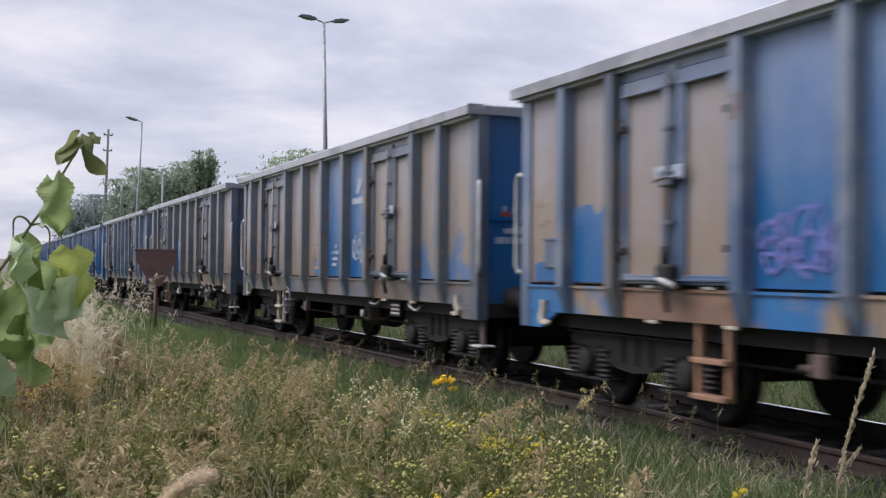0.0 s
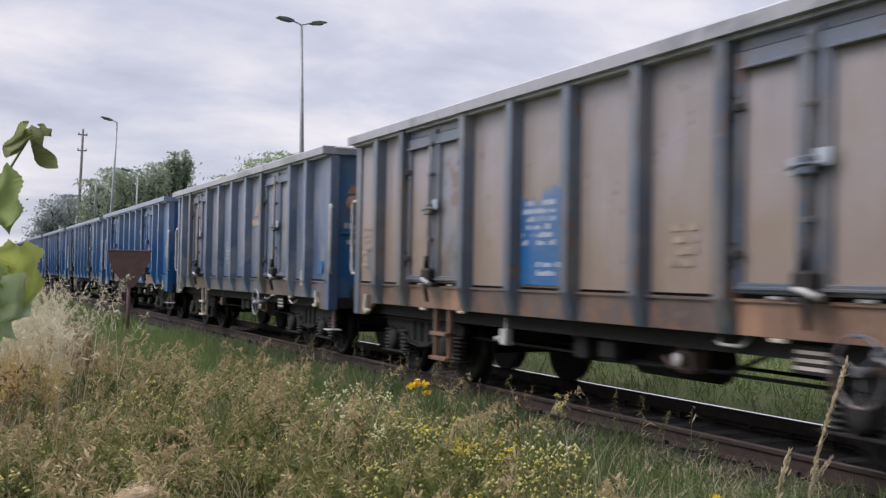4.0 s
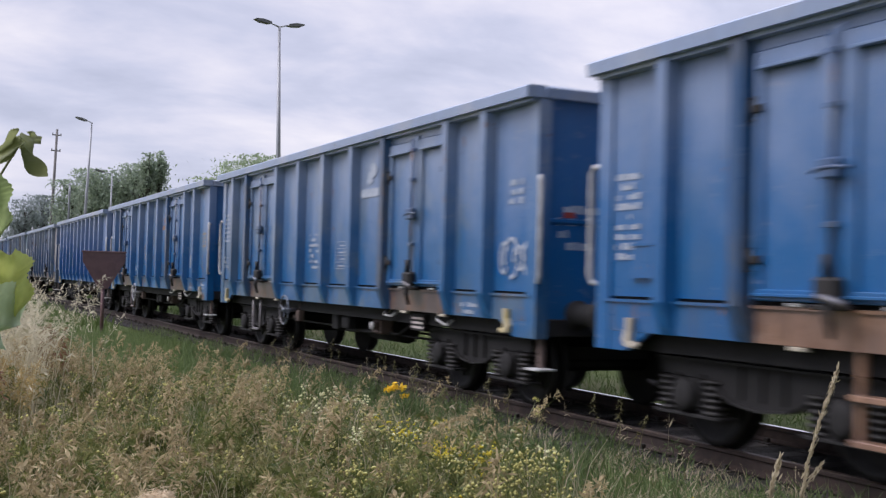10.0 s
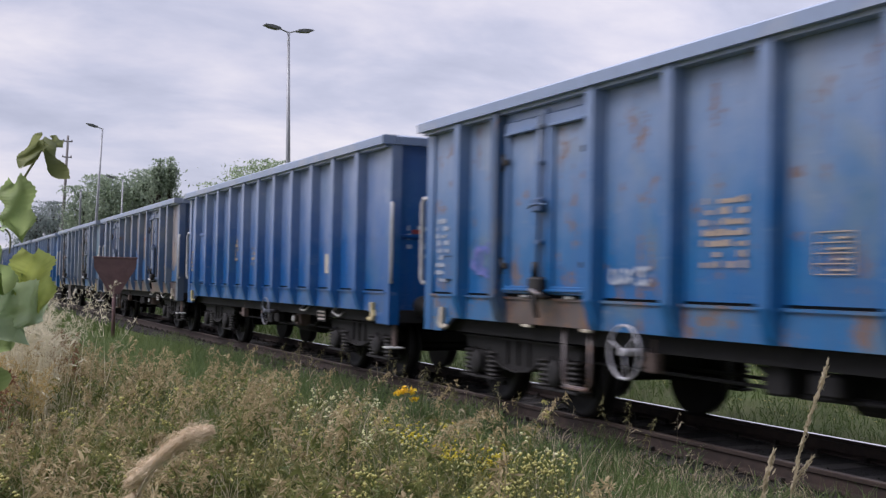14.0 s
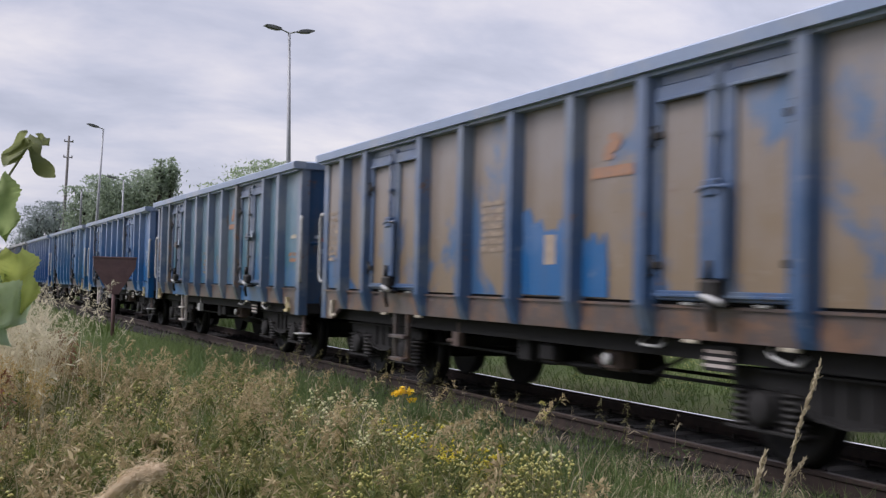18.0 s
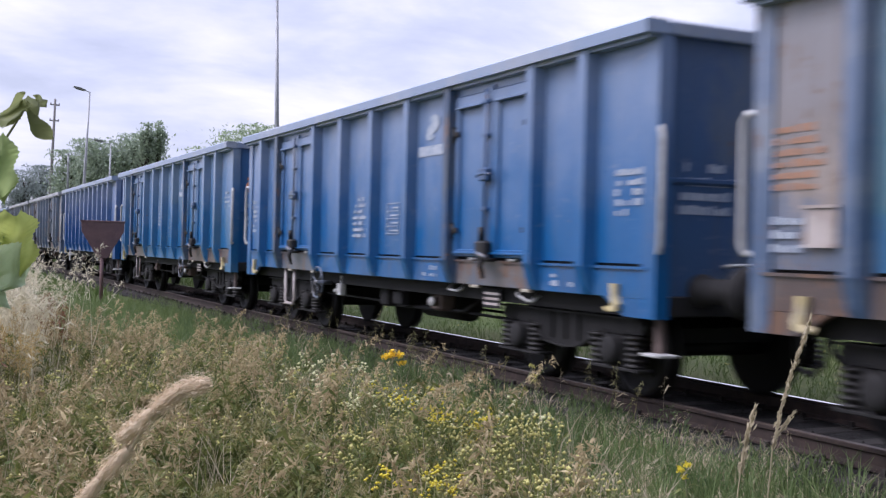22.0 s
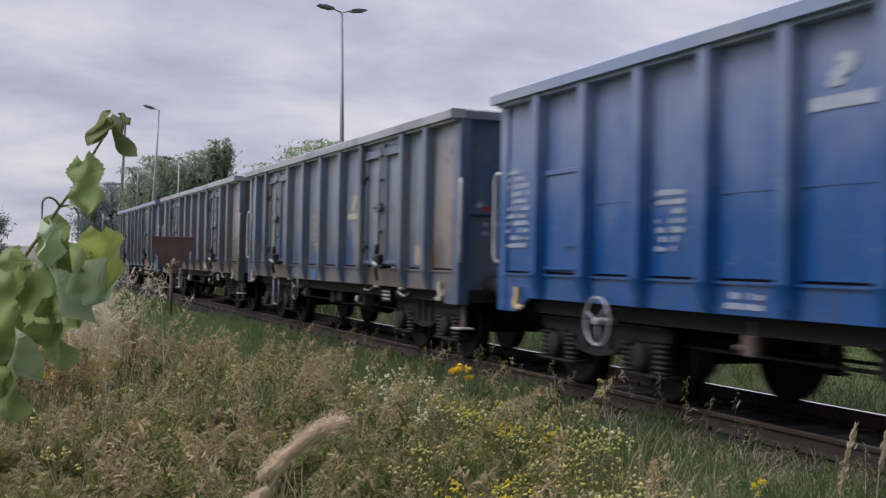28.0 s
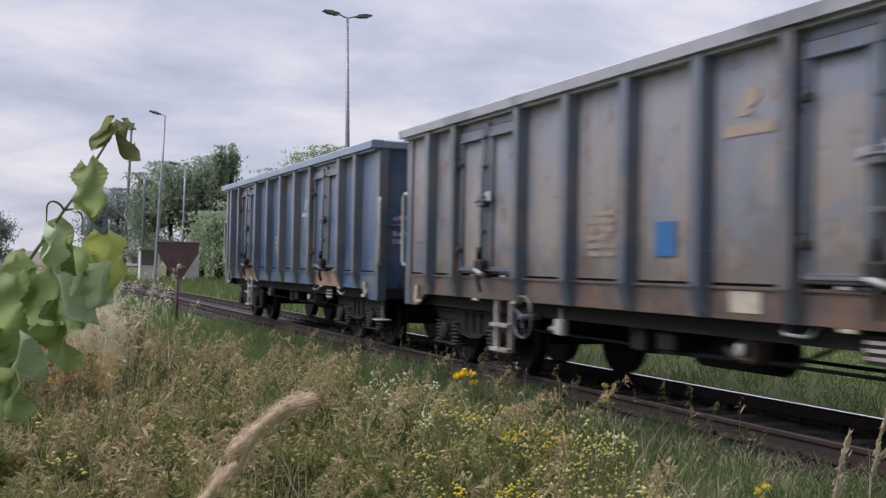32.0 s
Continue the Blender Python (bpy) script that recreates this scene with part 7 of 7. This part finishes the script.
def spike_stalk(name, points, heads, material, label, fuzz=0.006, count=90, length=0.014, core_size=1.0, blade=0.05):
    """A dry grass stalk with seed spikes along parts of it."""
    gen = np.random.default_rng(len(points) * 31 + count)
    plant = tagged(new(name), label, "grass stalk")
    base = Vector(points[0])
    plant.location = base
    pts = [Vector(p) - base for p in points]
    part("stalk", Shape().tube([tuple(p) for p in pts], [0.0022 * (1 - 0.55 * i / len(pts)) for i in range(len(pts))], 6), material, plant)
    for a, b in heads:
        a, b = np.array(Vector(a) - base), np.array(Vector(b) - base)
        u = gen.uniform(0, 1, count)
        axis = (b - a) / np.linalg.norm(b - a)
        c = a + (b - a) * u[:, None] + gen.normal(size=(count, 3)) * fuzz * (0.35 + np.sin(np.pi * (0.08 + 0.9 * u)))[:, None] * 0.55
        d = axis * length + gen.normal(size=(count, 3)) * length * 0.3
        side = np.cross(d, gen.normal(size=(count, 3)))
        side /= np.linalg.norm(side, axis=1, keepdims=True)
        side *= length * blade
        v = np.stack([c - d * 0.5, c + side, c + d * 0.5, c - side], 1).reshape(-1, 3)
        chunk = [(v, np.arange(len(v)).reshape(-1, 4), None)]
        core = Shape().tube([tuple(a + (b - a) * k) for k in (0, 0.15, 0.45, 0.8, 1)], [fuzz * core_size * k for k in (0.45, 0.9, 0.95, 0.9, 0.7)], 8)
        chunk.append((np.array(core.v), np.array([q for q in core.f if len(q) == 4]), None))
        part("seed_head", array_mesh("seed_head", *joined(chunk)), material, plant)
    return plant


VINE_SWAY = [(0, 0.002, 0.039), (3, -0.006, 0.040), (6, -0.011, 0.020), (8, -0.018, 0.012), (9, -0.022, 0.013), (11, -0.014, 0.018), (13, -0.012, 0.024), (19, 0.009, 0.015), (23, 0.011, 0.008), (24, 0.011, 0.006), (26, 0.012, 0.019), (29, -0.003, 0.002), (30, 0.001, 0.006), (32, 0.004, 0.009)]
SIDE = (0.93, -0.368, 0.0)
stalk = spike_stalk("dry_grass_stalk", [(-5.38, 1.95, -0.30), (-5.345, 1.938, 0.4), (-5.319, 1.927, 0.81), (-5.314, 1.922, 0.908), (-5.30, 1.912, 1.011), (-5.277, 1.90, 1.10), (-5.262, 1.891, 1.15), (-5.247, 1.882, 1.212)], [((-5.314, 1.922, 0.91), (-5.30, 1.912, 1.011)), ((-5.30, 1.912, 1.005), (-5.277, 1.90, 1.10)), ((-5.278, 1.90, 1.095), (-5.262, 1.891, 1.15)), ((-5.263, 1.891, 1.145), (-5.246, 1.882, 1.216)), ((-5.312, 1.92, 0.935), (-5.272, 1.90, 0.997))], "straw", "tall dry grass stalk with slender seed spikes", 0.0042, 80, 0.015, 0.4, 0.13)
short_stalk = spike_stalk("dry_grass_stalk", [(-5.45, 1.98, -0.30), (-5.41, 1.968, 0.5), (-5.387, 1.959, 0.808), (-5.379, 1.953, 0.906), (-5.359, 1.94, 1.006)], [((-5.383, 1.956, 0.86), (-5.372, 1.949, 0.94)), ((-5.374, 1.95, 0.93), (-5.358, 1.94, 1.01))], "straw", "shorter dry grass stalk with a seed spike", 0.0055, 70, 0.018, 0.4, 0.13)
ARCH = [(-6.9943, 0.668, 1.1945), (-6.978, 0.6602, 1.2195), (-6.9619, 0.6526, 1.2383), (-6.967, 0.655, 1.2445), (-6.948, 0.646, 1.2635), (-6.934, 0.6395, 1.2765), (-6.9195, 0.6325, 1.2805)]
foxtail = spike_stalk("foxtail_grass", [(-7.16, 0.75, -0.30), (-7.12, 0.73, 0.5), (-7.04, 0.69, 1.04), ARCH[0], ARCH[2], ARCH[4], ARCH[6]], [(ARCH[0], ARCH[1]), (ARCH[1], ARCH[2]), (ARCH[3], ARCH[4]), (ARCH[4], ARCH[5]), (ARCH[5], ARCH[6])], "foxtail", "soft pale foxtail grass close by", 0.0044, 3600, 0.0032)
STALK_SWAY = [
    (stalk, [(0, 0.001, 0.012), (6, -0.01, 0.006), (9, 0.0, 0.0), (13, -0.018, 0.01), (19, -0.022, 0.008), (23, -0.024, 0.022), (26, 0.025, 0.015), (32, 0.01, 0.0)]),
    (short_stalk, [(0, 0.001, 0.010), (6, -0.008, 0.004), (9, 0.0, 0.0), (13, -0.012, 0.007), (19, -0.016, 0.006), (23, -0.018, 0.018), (26, 0.018, 0.012), (32, 0.008, 0.0)]),
    (foxtail, [(0, -0.059, -0.013), (2, -0.04, -0.017), (6, -0.083, -0.021), (9, -0.077, -0.028), (13, -0.046, -0.01), (14.5, -0.053, 0.007), (16.5, -0.027, -0.015), (19, -0.057, -0.023), (21, -0.036, -0.003), (23, 0.0, 0.0), (24, 0.032, 0.004), (25, -0.019, -0.014), (26, -0.002, -0.009), (29, -0.014, -0.024), (32, -0.023, -0.006)]),
]

# ---- single pieces of the track, and the rest of it joined ----
def sleeper_shape():
    s = Shape()
    s.box(-1.27, 1.27, -0.125, 0.125, -0.33, -0.178, 0.012)
    for c in (-0.7525, 0.7525):
        s.box(c - 0.16, c + 0.16, -0.075, 0.075, -0.178, -0.165)
        for k in (-0.105, 0.105):
            s.box(c + k - 0.02, c + k + 0.02, -0.02, 0.02, -0.165, -0.12)
    return s


SLEEPER = kept("sleeper", sleeper_shape)
rs = random.Random(3)
for i in range(110):
    part("sleeper", SLEEPER, "sleeper", track, pose(rs.uniform(-0.03, 0.03), 1.0 + 0.6 * i, 0, 0, 0, rs.uniform(-0.8, 0.8)))
rest = Shape()
for s0 in [LINE_FROM + 0.6 * i for i in range(int((LINE_TO - LINE_FROM) / 0.6))]:
    if 0.7 < s0 < 66.9:
        continue
    m = on_line(s0)
    box = [(x, y, z) for z in (-0.3, -0.178) for y in (-0.125, 0.125) for x in (-1.27, 1.27)]
    rest.add([m @ Vector(p) for p in box], [(0, 2, 3, 1), (4, 5, 7, 6), (0, 1, 5, 4), (2, 6, 7, 3), (0, 4, 6, 2), (1, 3, 7, 5)])
tagged(part("distant_sleepers", rest, "sleeper", track), kind="stuff")
gen = np.random.default_rng(23)
n = 9000
c = np.stack([gen.uniform(-1.5, 1.5, n), gen.uniform(2, 34, n), np.full(n, -0.185)], 1)
c[:, 2] -= 0.02 * np.abs(c[:, 0]) + gen.uniform(0, 0.015, n)
r = gen.uniform(0.015, 0.032, n)[:, None, None]
octa = np.array([(1, 0, 0), (0, 1, 0), (-1, 0, 0), (0, -1, 0), (0, 0, 1), (0, 0, -1)], float)
v = c[:, None] + octa[None] * r * gen.uniform(0.6, 1.3, (n, 6, 1))
tri = np.array([(0, 1, 4), (1, 2, 4), (2, 3, 4), (3, 0, 4), (1, 0, 5), (2, 1, 5), (3, 2, 5), (0, 3, 5)])
tris = (np.arange(n)[:, None, None] * 6 + tri[None]).reshape(-1, 3)
tagged(part("ballast_stones", array_mesh("ballast_stones", v.reshape(-1, 3), None, tris), "stone", track), kind="stuff")


# ---- what moves ----
def motions():
    times = [float(t) for t in range(33)]
    # the couplings of the first wagons are drawn further apart
    SLACK = {0: -0.25, 1: -0.25, 2: -0.10, 3: -0.05, 4: 0.08, 13: 0.06, 14: 0.0, 15: 0.12}
    for i, wagon in enumerate(TRAIN):
        rows = []
        for t in times:
            s = along(t) + 14.04 * i - 7.02 + SLACK.get(i, 0)
            ax, ay, _ = line(s - 4.5)
            bx, by, _ = line(s + 4.5)
            rows.append((t, pose((ax + bx) / 2, (ay + by) / 2, 0, 0, 0, math.degrees(math.atan2(-(bx - ax), by - ay)))))
        walk(wagon, rows)
    # the wheels roll: one turn in 2.89 m
    spin = [(k / 10, (along(0) - along(k / 10)) / 0.46) for k in range(321)]
    for n, wheel in enumerate(WHEELS):
        y = wheel.location.y
        walk(wheel, [(t, Matrix.Translation((0, y, 0.46)) @ Matrix.Rotation(a + n * 0.7, 4, "X")) for t, a in spin])
    # wind in the plants close by
    walk(vine, [(t, VINE_AT @ pose(0, 0, -1.42 + e) @ pose(0, 0, 0, 0, math.degrees(d / 1.75), 0) @ pose(0, 0, 1.42)) for t, d, e in VINE_SWAY])
    for plant, sway in STALK_SWAY:
        base = plant.location.copy()
        walk(plant, [(t, Matrix.Translation(base + Vector(SIDE) * d + Vector((0, 0, e)))) for t, d, e in sway])


motions()
